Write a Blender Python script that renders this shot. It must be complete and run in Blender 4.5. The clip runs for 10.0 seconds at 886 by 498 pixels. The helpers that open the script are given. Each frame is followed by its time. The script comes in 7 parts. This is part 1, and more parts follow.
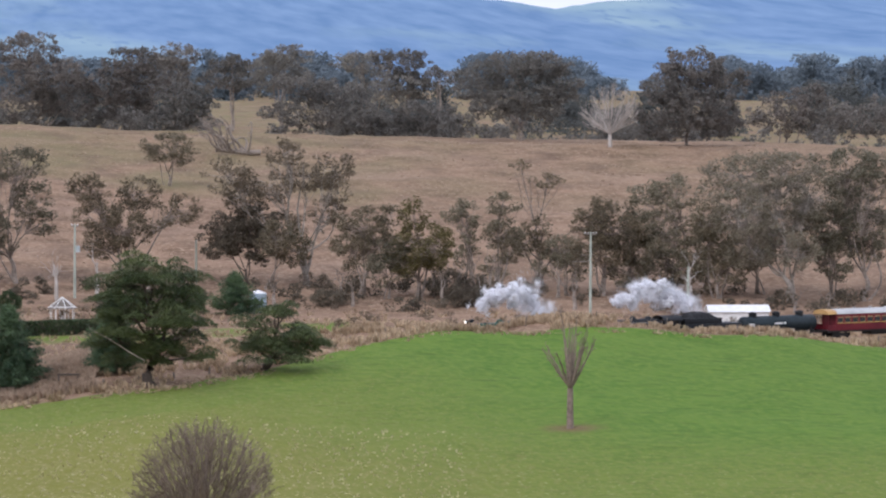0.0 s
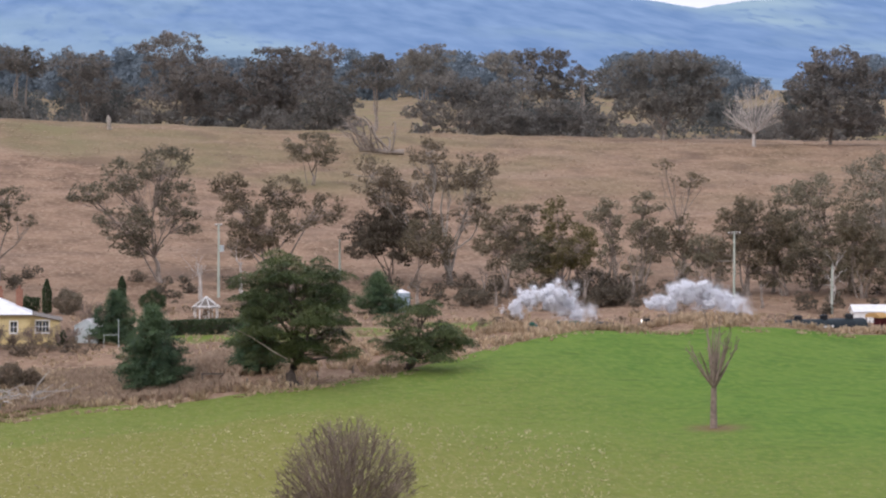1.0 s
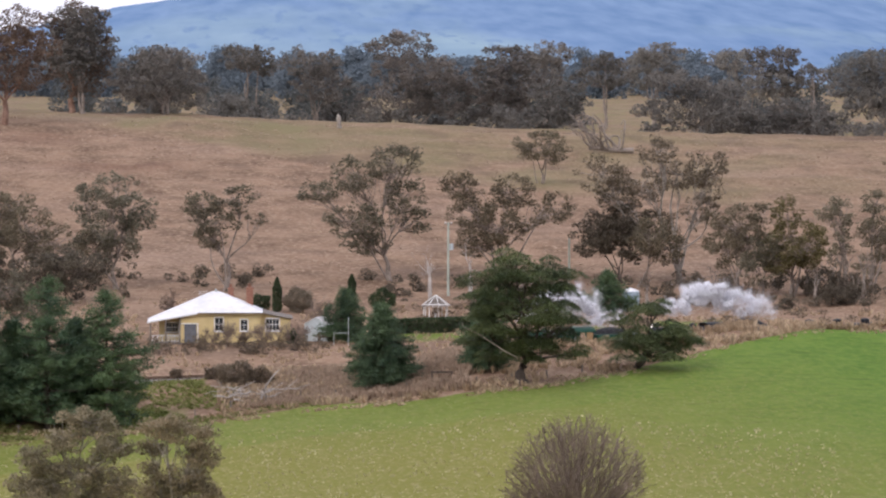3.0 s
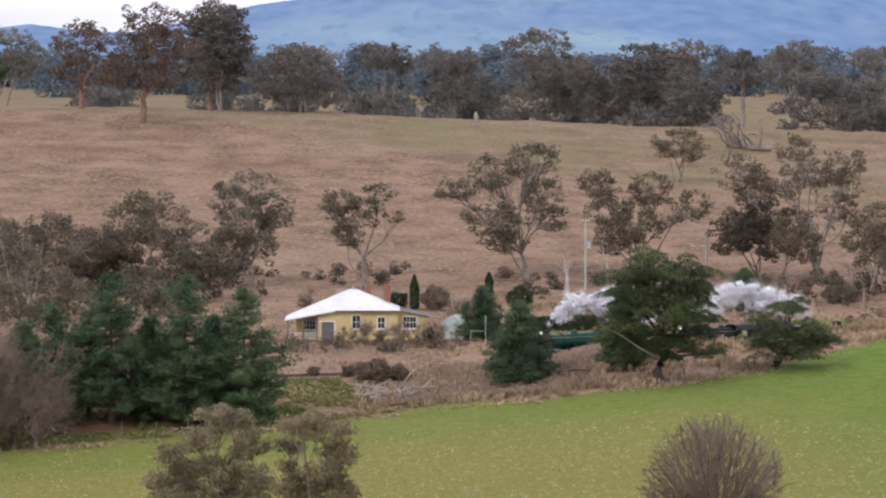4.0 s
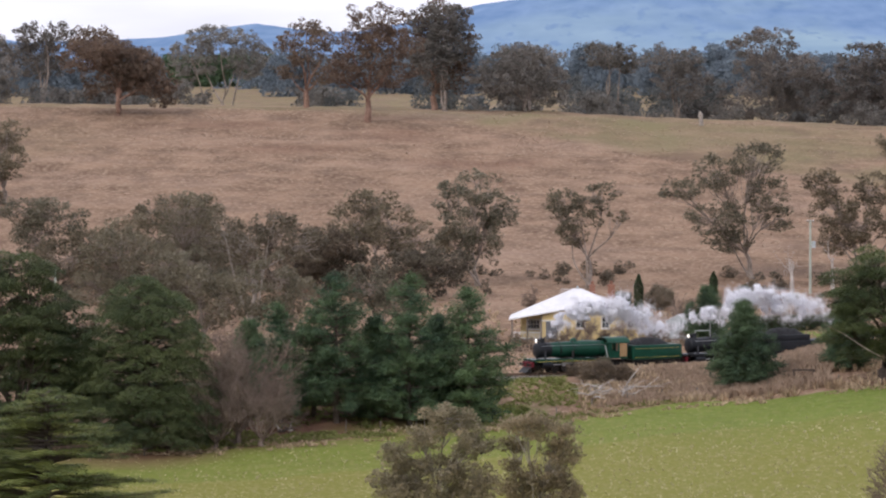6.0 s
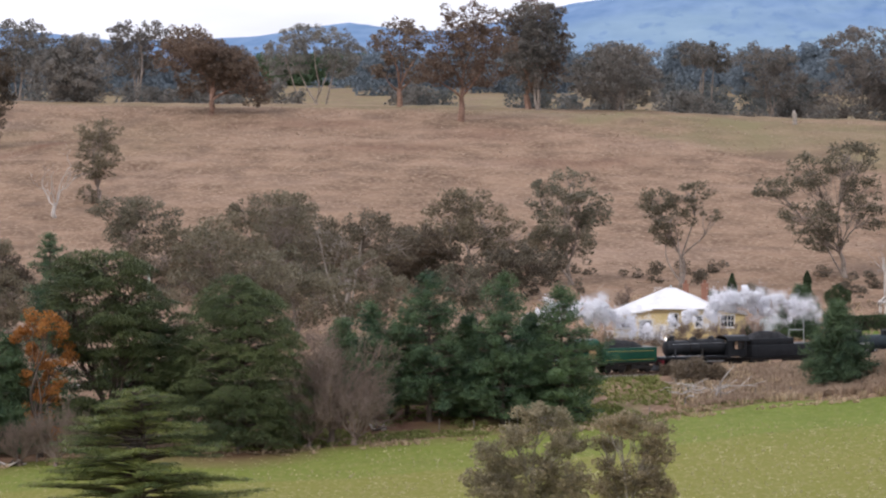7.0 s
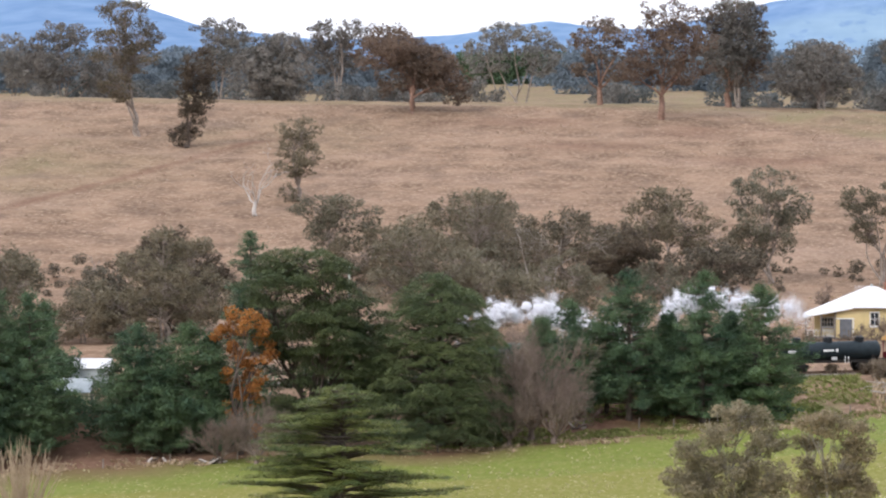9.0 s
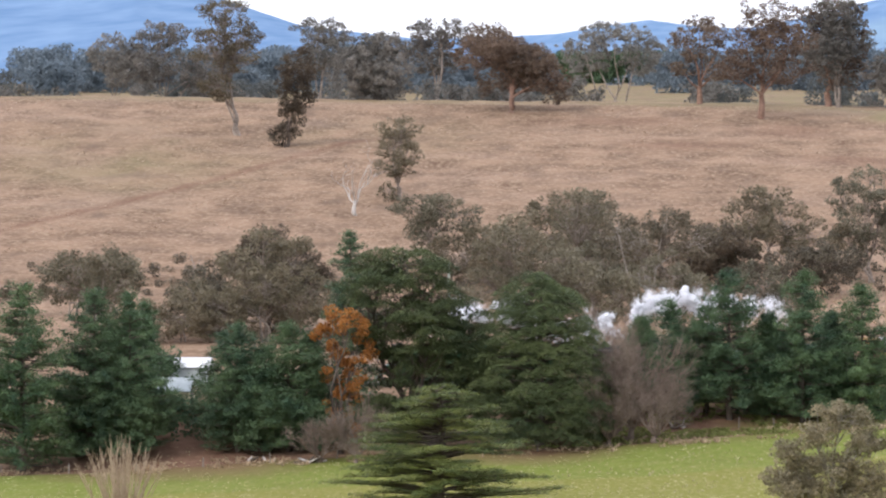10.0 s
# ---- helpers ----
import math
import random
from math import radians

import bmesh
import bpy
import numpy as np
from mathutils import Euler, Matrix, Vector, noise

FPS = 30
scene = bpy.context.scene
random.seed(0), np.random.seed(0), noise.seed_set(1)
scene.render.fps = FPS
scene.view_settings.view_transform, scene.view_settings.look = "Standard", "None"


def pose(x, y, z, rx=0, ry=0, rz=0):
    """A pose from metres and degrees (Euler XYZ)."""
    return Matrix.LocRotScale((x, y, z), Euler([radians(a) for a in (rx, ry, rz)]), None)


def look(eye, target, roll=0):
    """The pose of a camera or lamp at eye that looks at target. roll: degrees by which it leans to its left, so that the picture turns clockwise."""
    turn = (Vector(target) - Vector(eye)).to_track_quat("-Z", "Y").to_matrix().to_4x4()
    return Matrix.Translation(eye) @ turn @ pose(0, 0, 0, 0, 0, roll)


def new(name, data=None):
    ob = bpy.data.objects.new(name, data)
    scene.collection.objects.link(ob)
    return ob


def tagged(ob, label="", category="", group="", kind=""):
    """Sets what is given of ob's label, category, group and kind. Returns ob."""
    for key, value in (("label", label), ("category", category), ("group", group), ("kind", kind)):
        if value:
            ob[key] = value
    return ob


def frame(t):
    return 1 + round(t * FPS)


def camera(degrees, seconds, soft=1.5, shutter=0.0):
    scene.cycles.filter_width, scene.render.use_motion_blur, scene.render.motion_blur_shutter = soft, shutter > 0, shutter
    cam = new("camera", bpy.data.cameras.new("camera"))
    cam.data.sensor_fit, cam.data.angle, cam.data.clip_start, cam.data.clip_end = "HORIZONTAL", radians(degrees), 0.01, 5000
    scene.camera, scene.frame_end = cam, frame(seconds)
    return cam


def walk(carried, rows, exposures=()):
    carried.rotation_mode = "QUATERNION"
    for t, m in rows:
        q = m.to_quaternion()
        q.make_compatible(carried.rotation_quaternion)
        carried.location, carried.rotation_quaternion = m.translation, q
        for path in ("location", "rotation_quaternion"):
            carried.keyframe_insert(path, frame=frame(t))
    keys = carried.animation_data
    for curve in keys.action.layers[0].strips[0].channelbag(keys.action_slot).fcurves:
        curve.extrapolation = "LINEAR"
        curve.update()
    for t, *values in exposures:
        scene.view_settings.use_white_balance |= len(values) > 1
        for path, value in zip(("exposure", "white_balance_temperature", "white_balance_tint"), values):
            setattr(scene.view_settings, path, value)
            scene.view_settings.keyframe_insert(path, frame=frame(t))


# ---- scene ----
EYE = (0, 0, 37)


def aim(bearing, rise):
    """A point 500 m off, by its bearing east of north and its rise, in degrees."""
    b, e = radians(bearing), radians(rise)
    return (500 * math.sin(b) * math.cos(e), 500 * math.cos(b) * math.cos(e), 37 + 500 * math.sin(e))


cam = camera(10.538, 10.0, soft=2.2)
walk(cam, [
    (0, look(EYE, aim(6.727, -2.310), 0.159)),
    (0.5, look(EYE, aim(5.806, -2.308), 0.132)),
    (1, look(EYE, aim(5.016, -2.320), 0.109)),
    (1.5, look(EYE, aim(4.278, -2.330), 0.089)),
    (2, look(EYE, aim(3.608, -2.336), 0.072)),
    (2.5, look(EYE, aim(2.886, -2.336), 0.057)),
    (2.7, look(EYE, aim(2.672, -2.335), 0.051)),
    (3.8, look(EYE, aim(0.943, -2.365), 0.026)),
    (4, look(EYE, aim(0.639, -2.367), 0.023)),
    (4.5, look(EYE, aim(-0.051, -2.369), 0.013)),
    (5, look(EYE, aim(-1.025, -2.378), 0.005)),
    (5.2, look(EYE, aim(-1.345, -2.376), 0.001)),
    (6.3, look(EYE, aim(-2.332, -2.381), -0.019)),
    (6.5, look(EYE, aim(-2.600, -2.386), -0.023)),
    (7, look(EYE, aim(-3.151, -2.387), -0.033)),
    (7.5, look(EYE, aim(-3.527, -2.387), -0.045)),
    (8, look(EYE, aim(-3.946, -2.398), -0.059)),
    (8.5, look(EYE, aim(-4.835, -2.406), -0.075)),
    (9, look(EYE, aim(-5.537, -2.404), -0.094)),
    (9.5, look(EYE, aim(-6.226, -2.404), -0.115)),
    (10, look(EYE, aim(-6.727, -2.411), -0.140)),
], [
    (0, 0.14, 5950, 16), (0.8, 0.16, 6150, 17), (1.6, 0.17, 6350, 19), (2.5, 0.17, 6350, 19), (4.5, 0.13, 6350, 18),
    (6.5, 0.16, 6330, 17), (7.5, 0.34, 6280, 15), (9, 0.58, 6260, 13), (10, 0.62, 6260, 13)])

# ---- sky and sun: a bright, thinly overcast winter day ----
SUN_UP, SUN_TURN = 38, 215
world = bpy.data.worlds.new("sky")
scene.world = world
world.use_nodes = True
wn, wl = world.node_tree.nodes, world.node_tree.links
wn.clear()
w_out, w_bg = wn.new("ShaderNodeOutputWorld"), wn.new("ShaderNodeBackground")
w_sky = wn.new("ShaderNodeTexSky")
w_sky.sky_type, w_sky.sun_disc = "NISHITA", False
w_sky.sun_elevation, w_sky.sun_rotation = radians(SUN_UP), radians(SUN_TURN)
w_sky.dust_density, w_sky.air_density = 2.0, 1.0
w_co, w_map, w_noise = wn.new("ShaderNodeTexCoord"), wn.new("ShaderNodeMapping"), wn.new("ShaderNodeTexNoise")
w_map.inputs["Scale"].default_value = (6, 6, 30)
w_noise.inputs["Scale"].default_value, w_noise.inputs["Detail"].default_value = 1.0, 6
w_ramp, w_mix = wn.new("ShaderNodeMapRange"), wn.new("ShaderNodeMix")
w_ramp.inputs["From Min"].default_value, w_ramp.inputs["From Max"].default_value = 0.25, 0.55
w_ramp.inputs["To Min"].default_value, w_ramp.inputs["To Max"].default_value = 0.45, 0.95
w_mix.data_type = "RGBA"
w_mix.inputs["B"].default_value = (9.3, 9.6, 10.4, 1)
wl.new(w_co.outputs["Generated"], w_map.inputs["Vector"])
wl.new(w_map.outputs["Vector"], w_noise.inputs["Vector"])
wl.new(w_noise.outputs["Fac"], w_ramp.inputs["Value"])
wl.new(w_ramp.outputs["Result"], w_mix.inputs["Factor"])
wl.new(w_sky.outputs["Color"], w_mix.inputs["A"])
wl.new(w_mix.outputs["Result"], w_bg.inputs["Color"])
w_bg.inputs["Strength"].default_value = 0.104
wl.new(w_bg.outputs["Background"], w_out.inputs["Surface"])

sun_data = bpy.data.lights.new("sun", "SUN")
sun_data.energy, sun_data.angle, sun_data.color = 1.15, radians(18), (1.0, 0.95, 0.88)
sun = new("sun", sun_data)
_b, _e = radians(SUN_TURN), radians(SUN_UP)
sun.matrix_world = look((100 * math.sin(_b) * math.cos(_e), 100 * math.cos(_b) * math.cos(_e), 100 * math.sin(_e)), (0, 0, 0))


# ---- materials ----
def surface(name, low, high, scale=4.0, rough=0.85, bump=0.3, fine=None, metal=0.0, island=0.0, through_light=0.0, depth=0.05, big=None, vary=0.0):
    """A material whose colour runs between two tones in noise at two scales, with a fine relief. island: how far single pieces differ in
    brightness. through_light: the part of the light that shines through (leaves). vary: how far whole objects differ in tint."""
    m = bpy.data.materials.new(name)
    m.use_nodes = True
    n, l = m.node_tree.nodes, m.node_tree.links
    bs = n["Principled BSDF"]
    co = n.new("ShaderNodeTexCoord")
    geo = n.new("ShaderNodeNewGeometry")
    a, b = n.new("ShaderNodeTexNoise"), n.new("ShaderNodeTexNoise")
    a.inputs["Scale"].default_value, a.inputs["Detail"].default_value = big or scale / 7, 4
    b.inputs["Scale"].default_value, b.inputs["Detail"].default_value = fine or scale, 5
    for k in (a, b):
        l.new(geo.outputs["Position"], k.inputs["Vector"])
    mid = n.new("ShaderNodeMath")
    mid.operation = "ADD"
    l.new(a.outputs["Fac"], mid.inputs[0])
    l.new(b.outputs["Fac"], mid.inputs[1])
    rng = n.new("ShaderNodeMapRange")
    rng.inputs["From Min"].default_value, rng.inputs["From Max"].default_value = 0.72, 1.28
    l.new(mid.outputs[0], rng.inputs["Value"])
    mix = n.new("ShaderNodeMix")
    mix.data_type = "RGBA"
    mix.inputs["A"].default_value, mix.inputs["B"].default_value = (*low, 1), (*high, 1)
    l.new(rng.outputs["Result"], mix.inputs["Factor"])
    colour = mix.outputs["Result"]
    if island:
        hue = n.new("ShaderNodeHueSaturation")
        r2 = n.new("ShaderNodeMapRange")
        r2.inputs["To Min"].default_value, r2.inputs["To Max"].default_value = 1 - island, 1 + island
        l.new(geo.outputs["Random Per Island"], r2.inputs["Value"])
        l.new(r2.outputs["Result"], hue.inputs["Value"])
        l.new(colour, hue.inputs["Color"])
        colour = hue.outputs["Color"]
    if vary:
        info, tint = n.new("ShaderNodeObjectInfo"), n.new("ShaderNodeHueSaturation")
        stir = n.new("ShaderNodeMath")
        stir.operation = "PINGPONG"
        stir.inputs[1].default_value = 0.13
        l.new(info.outputs["Random"], stir.inputs[0])
        for source, top, a, b, to in ((info.outputs["Random"], 1.0, 0.5 - 0.016 * vary, 0.5 + 0.016 * vary, "Hue"), (stir.outputs[0], 0.13, 1 - 0.22 * vary, 1 + 0.24 * vary, "Value"),
                                      (info.outputs["Random"], 1.0, 1 + 0.15 * vary, 1 - 0.15 * vary, "Saturation")):
            r3 = n.new("ShaderNodeMapRange")
            r3.inputs["From Max"].default_value = top
            r3.inputs["To Min"].default_value, r3.inputs["To Max"].default_value = a, b
            l.new(source, r3.inputs["Value"])
            l.new(r3.outputs["Result"], tint.inputs[to])
        l.new(colour, tint.inputs["Color"])
        colour = tint.outputs["Color"]
    l.new(colour, bs.inputs["Base Color"])
    bs.inputs["Roughness"].default_value, bs.inputs["Metallic"].default_value = rough, metal
    bs.inputs["Specular IOR Level"].default_value = 0.25
    if bump:
        bp = n.new("ShaderNodeBump")
        bp.inputs["Strength"].default_value, bp.inputs["Distance"].default_value = bump, depth
        l.new(b.outputs["Fac"], bp.inputs["Height"])
        l.new(bp.outputs["Normal"], bs.inputs["Normal"])
    if through_light:
        tr, ms = n.new("ShaderNodeBsdfTranslucent"), n.new("ShaderNodeMixShader")
        l.new(colour, tr.inputs["Color"])
        ms.inputs["Fac"].default_value = through_light
        l.new(bs.outputs["BSDF"], ms.inputs[1])
        l.new(tr.outputs["BSDF"], ms.inputs[2])
        l.new(ms.outputs["Shader"], n["Material Output"].inputs["Surface"])
    return m


def leaves(name, low, high, vary=1.0, glow_through=0.32):
    return surface(name, low, high, scale=1.2, rough=0.55, bump=0, island=0.18 if glow_through > 0.25 else 0.1, through_light=glow_through, big=0.22, vary=vary)


M_LEAF = {
    "gum": leaves("gum_leaves", (0.106, 0.094, 0.062), (0.258, 0.224, 0.150)),
    "pale": leaves("pale_gum_leaves", (0.115, 0.099, 0.068), (0.27, 0.226, 0.158)),
    "dark": leaves("dark_gum_leaves", (0.082, 0.068, 0.049), (0.190, 0.155, 0.110)),
    "olive": leaves("olive_leaves", (0.095, 0.080, 0.032), (0.19, 0.154, 0.063), 0.4),
    "brown": leaves("brown_gum_leaves", (0.108, 0.080, 0.060), (0.235, 0.172, 0.124), 0.3),
    # next two: gum leaf tones greyed and paled to imitate haze
    "far": leaves("hazed_gum_leaves", (0.125, 0.122, 0.110), (0.265, 0.238, 0.205)),
    "fardark": leaves("hazed_dark_gum_leaves", (0.112, 0.108, 0.100), (0.23, 0.208, 0.180)),
    "pine": leaves("pine_needles", (0.040, 0.064, 0.032), (0.140, 0.164, 0.068), 0.5, 0.12),
    "spruce": leaves("spruce_needles", (0.034, 0.070, 0.042), (0.125, 0.182, 0.082), 0.5, 0.14),
    "cedar": leaves("cedar_needles", (0.051, 0.088, 0.032), (0.22, 0.235, 0.062), 0.0, 0.14),
    "autumn": leaves("autumn_leaves", (0.26, 0.10, 0.030), (0.52, 0.235, 0.066), 0.2, 0.4),
    "neargum": leaves("grey_gum_leaves", (0.175, 0.155, 0.095), (0.48, 0.395, 0.255), 0.4, 0.4),
    "hedge": leaves("hedge_leaves", (0.034, 0.056, 0.025), (0.083, 0.112, 0.049), 0.5),
    "shrub": leaves("shrub_leaves", (0.110, 0.087, 0.064), (0.235, 0.188, 0.131), 0.6),
}
M_BARK = surface("gum_bark", (0.14, 0.115, 0.095), (0.38, 0.32, 0.27), scale=3, bump=0.6)
M_PALE = surface("white_gum_bark", (0.2, 0.175, 0.145), (0.44, 0.39, 0.34), scale=2, bump=0.5)
M_DARK = surface("pine_bark", (0.05, 0.038, 0.03), (0.14, 0.11, 0.09), scale=3, bump=0.8)
M_RUSTBARK = surface("rust_gum_bark", (0.15, 0.085, 0.06), (0.36, 0.23, 0.17), scale=3, bump=0.6)
M_TWIG = surface("bare_twigs", (0.135, 0.101, 0.081), (0.324, 0.250, 0.203), scale=2, bump=0.4)
M_GREY = surface("dead_wood", (0.36, 0.32, 0.285), (0.6, 0.55, 0.5), scale=3, bump=0.5)


# ---- the land ----
# bearing (degrees, east of north) -> profile of distance and height of the land
LAND = {
    -26: ((0, 35.3), (60, 30), (200, 6), (330, -8), (420, -8.5), (500, -7), (525, -4), (538, -0.2), (552, -0.2), (600, 1), (660, 3), (700, 6), (800, 16), (900, 27.2), (960, 27.5), (1020, 22), (1150, 7), (2000, 14), (3000, 18), (4800, 24)),
    -12: ((0, 35.3), (60, 30), (200, 6), (330, -8), (420, -8), (500, -7), (518, -4), (526, -0.2), (539, -0.2), (600, 1), (660, 3), (700, 6), (800, 16), (900, 27.2), (960, 27.5), (1020, 22), (1150, 7), (2000, 14), (3000, 18), (4800, 24)),
    -5.3: ((0, 35.3), (60, 30), (200, 6), (330, -7), (420, -7), (490, -5.5), (512, -4), (523, -0.6), (526, -0.2), (539, -0.2), (600, 1), (660, 3.5), (700, 6), (780, 14), (900, 25.9), (960, 26.1), (1020, 22), (1150, 7), (2000, 14), (3000, 18), (4800, 24)),
    -3.4: ((0, 35.3), (60, 30), (200, 6), (330, -6.5), (430, -6.8), (480, -5.2), (508, -3.6), (522, -1.2), (530, -0.2), (543, -0.2), (556, 0.4), (600, 1.1), (650, 3.2), (690, 5.5), (780, 13.8), (900, 25.5), (960, 25.7), (1020, 21), (1150, 7), (2000, 14), (3000, 18), (4800, 24)),
    -1.25: ((0, 35.3), (60, 30), (200, 6), (330, -6), (430, -6), (470, -5), (518, -3), (532, -0.8), (538, -0.2), (551, -0.2), (560, 0.5), (600, 1.3), (640, 3), (680, 5), (780, 13.5), (900, 24.6), (960, 24.8), (1020, 20), (1150, 7), (2000, 14), (3000, 18), (4800, 24)),
    1.1: ((0, 35.3), (60, 30), (200, 6), (330, -5), (440, -4.8), (490, -3), (530, -1.2), (544, 0.7), (548, 0.7), (551, -0.2), (563, -0.2), (572, 0.7), (600, 1.4), (640, 2.6), (680, 4.2), (780, 12.8), (900, 23.1), (960, 23.2), (1020, 19), (1150, 7), (2000, 14), (3000, 18), (4800, 24)),
    3.5: ((0, 35.3), (60, 30), (200, 6), (330, -5), (440, -4), (490, -0.9), (530, 0.6), (546, 2.0), (558, 2.9), (564, 2.9), (568, -0.2), (581, -0.2), (590, 1), (620, 1.8), (640, 2.4), (680, 3.5), (780, 12), (900, 21.7), (960, 21.8), (1020, 18), (1150, 7), (2000, 14), (3000, 18), (4800, 24)),
    6: ((0, 35.3), (60, 30), (200, 6), (330, -5), (450, -4.6), (504, -1.5), (540, 1.5), (565, 3.4), (576, 4.3), (580, 4.2), (584, -0.2), (596, -0.2), (608, 1), (640, 2), (680, 3.3), (780, 11.5), (900, 20.8), (960, 20.8), (1020, 17), (1150, 7), (2000, 14), (3000, 18), (4800, 24)),
    8.2: ((0, 35.3), (60, 30), (200, 6), (330, -5), (456, -5), (504, -2), (560, 2.0), (582, 3.6), (589, 4.7), (594, 4.6), (597, -0.2), (608, -0.2), (620, 1), (680, 3), (780, 11), (900, 20.3), (960, 20.1), (1020, 16), (1150, 7), (2000, 14), (3000, 18), (4800, 24)),
    10.4: ((0, 35.3), (60, 30), (200, 6), (330, -5), (456, -5), (504, -2.3), (560, 0.8), (592, 2.6), (602, 2.6), (606, 2.2), (609, -0.2), (624, -0.2), (640, 1), (680, 2.6), (780, 10.6), (900, 20), (960, 20), (1020, 15), (1150, 7), (2000, 14), (3000, 18), (4800, 24)),
    12: ((0, 35.3), (60, 30), (200, 6), (330, -5), (456, -5), (504, -2.5), (560, -0.5), (600, 0.4), (616, 0.4), (624, -0.2), (642, -0.2), (655, 1), (680, 2), (780, 10), (900, 19.3), (960, 19), (1020, 15), (1150, 7), (2000, 14), (3000, 18), (4800, 24)),
    26: ((0, 35.3), (60, 30), (200, 6), (330, -5), (456, -5), (504, -3), (560, -0.7), (600, 0.2), (700, -0.2), (770, -0.2), (790, 8), (800, 10), (900, 18), (960, 18), (1020, 15), (1150, 7), (2000, 14), (3000, 18), (4800, 24)),
}


def land(x, y):
    """Height of the land at x, y (arrays or numbers)."""
    x, y = np.asarray(x, float), np.asarray(y, float)
    far, turn = np.hypot(x, y), np.degrees(np.arctan2(x, y))
    keys = sorted(LAND)
    table = np.stack([np.interp(far, *zip(*LAND[k])) for k in keys])
    pos = np.interp(turn, keys, range(len(keys)))
    low = np.clip(np.floor(pos).astype(int), 0, len(keys) - 2)
    part = pos - low
    part = part * part * (3 - 2 * part)
    a = np.take_along_axis(table, low[None], 0)[0]
    b = np.take_along_axis(table, low[None] + 1, 0)[0]
    return a + (b - a) * part

# line between the green paddock and the rough grass beside the railway: bearing and distance
EDGE = ((-26, 490), (-12, 496), (-9, 498), (-6.5, 498), (-4.3, 500), (-2.2, 507), (-0.5, 517), (1.4, 525), (2.12, 524), (3.26, 526), (4.6, 540), (5.49, 556), (6.84, 577), (8.2, 583), (10.2, 592), (11.55, 607), (26, 625))
# middle line of the railway
RAIL = ((-26, 545), (-12, 532), (-8, 530), (-5.3, 532), (-3.4, 537), (-1.25, 544), (-0.35, 548), (1.1, 557), (2.5, 567), (4.2, 579), (6.5, 593), (9.3, 608), (10.4, 617), (11.5, 628), (13, 642), (18, 690), (26, 760))


def ground_material():
    m = bpy.data.materials.new("paddock_and_dry_grass")
    m.use_nodes = True
    n, l = m.node_tree.nodes, m.node_tree.links
    bs = n["Principled BSDF"]
    geo, at_g = n.new("ShaderNodeNewGeometry"), n.new("ShaderNodeAttribute")
    at_g.attribute_name = "cover"
    sep = n.new("ShaderNodeSeparateColor")
    l.new(at_g.outputs["Color"], sep.inputs["Color"])

    def noise_at(scale, stretch=(1, 1, 1), detail=5):
        mp, t = n.new("ShaderNodeMapping"), n.new("ShaderNodeTexNoise")
        mp.inputs["Scale"].default_value = stretch
        t.inputs["Scale"].default_value, t.inputs["Detail"].default_value = scale, detail
        l.new(geo.outputs["Position"], mp.inputs["Vector"])
        l.new(mp.outputs["Vector"], t.inputs["Vector"])
        return t.outputs["Fac"]

    def ramp(v, a, b):
        r = n.new("ShaderNodeMapRange")
        r.inputs["From Min"].default_value, r.inputs["From Max"].default_value = a, b
        l.new(v, r.inputs["Value"])
        return r.outputs["Result"]

    def blend(f, a, b):
        x = n.new("ShaderNodeMix")
        x.data_type = "RGBA"
        for k, v in (("Factor", f), ("A", a), ("B", b)):
            if isinstance(v, tuple):
                x.inputs[k].default_value = (*v, 1)
            else:
                l.new(v, x.inputs[k])
        return x.outputs["Result"]

    mid, fine = noise_at(0.16, (1, 0.7, 1)), noise_at(1.3, (1, 0.6, 1), 7)
    straw = blend(ramp(mid, 0.35, 0.65), (0.162, 0.101, 0.065), (0.305, 0.199, 0.131))
    straw = blend(ramp(fine, 0.46, 0.76), straw, (0.395, 0.284, 0.193))
    olive_f = n.new("ShaderNodeMath")
    olive_f.operation = "MULTIPLY"
    l.new(ramp(noise_at(0.07, (1, 0.5, 1), 6), 0.3, 0.72), olive_f.inputs[0])
    l.new(sep.outputs["Blue"], olive_f.inputs[1])
    straw = blend(olive_f.outputs[0], straw, (0.21, 0.18, 0.09))
    patch = ramp(noise_at(0.12, (1, 0.45, 1), 6), 0.56, 0.72)
    patch_f = n.new("ShaderNodeMath")
    patch_f.operation = "MULTIPLY"
    patch_f.inputs[1].default_value = 0.65
    l.new(patch, patch_f.inputs[0])
    straw = blend(patch_f.outputs[0], straw, (0.15, 0.1, 0.07))
    band_f = n.new("ShaderNodeMath")
    band_f.operation = "MULTIPLY"
    band_f.inputs[1].default_value = 0.25
    l.new(ramp(noise_at(0.05, (0.7, 0.9, 1), 6), 0.5, 0.7), band_f.inputs[0])
    straw = blend(band_f.outputs[0], straw, (0.4, 0.285, 0.215))
    lush = blend(ramp(mid, 0.3, 0.7), (0.066, 0.145, 0.019), (0.122, 0.208, 0.034))
    dry_f = n.new("ShaderNodeMath")
    dry_f.operation = "MULTIPLY"
    l.new(ramp(noise_at(1.7, (1, 0.3, 1), 6), 0.48, 0.72), dry_f.inputs[0])
    l.new(sep.outputs["Green"], dry_f.inputs[1])
    lush = blend(ramp(noise_at(1.1, (1, 0.5, 1), 7), 0.35, 0.7), lush, (0.15, 0.225, 0.04))
    lush = blend(ramp(noise_at(0.55, (0.5, 1.0, 1), 4), 0.56, 0.74), lush, (0.075, 0.135, 0.022))
    tired = n.new("ShaderNodeMath")
    tired.operation = "MULTIPLY"
    tired.inputs[1].default_value = 0.85
    l.new(sep.outputs["Green"], tired.inputs[0])
    lush = blend(tired.outputs[0], lush, (0.215, 0.195, 0.048))
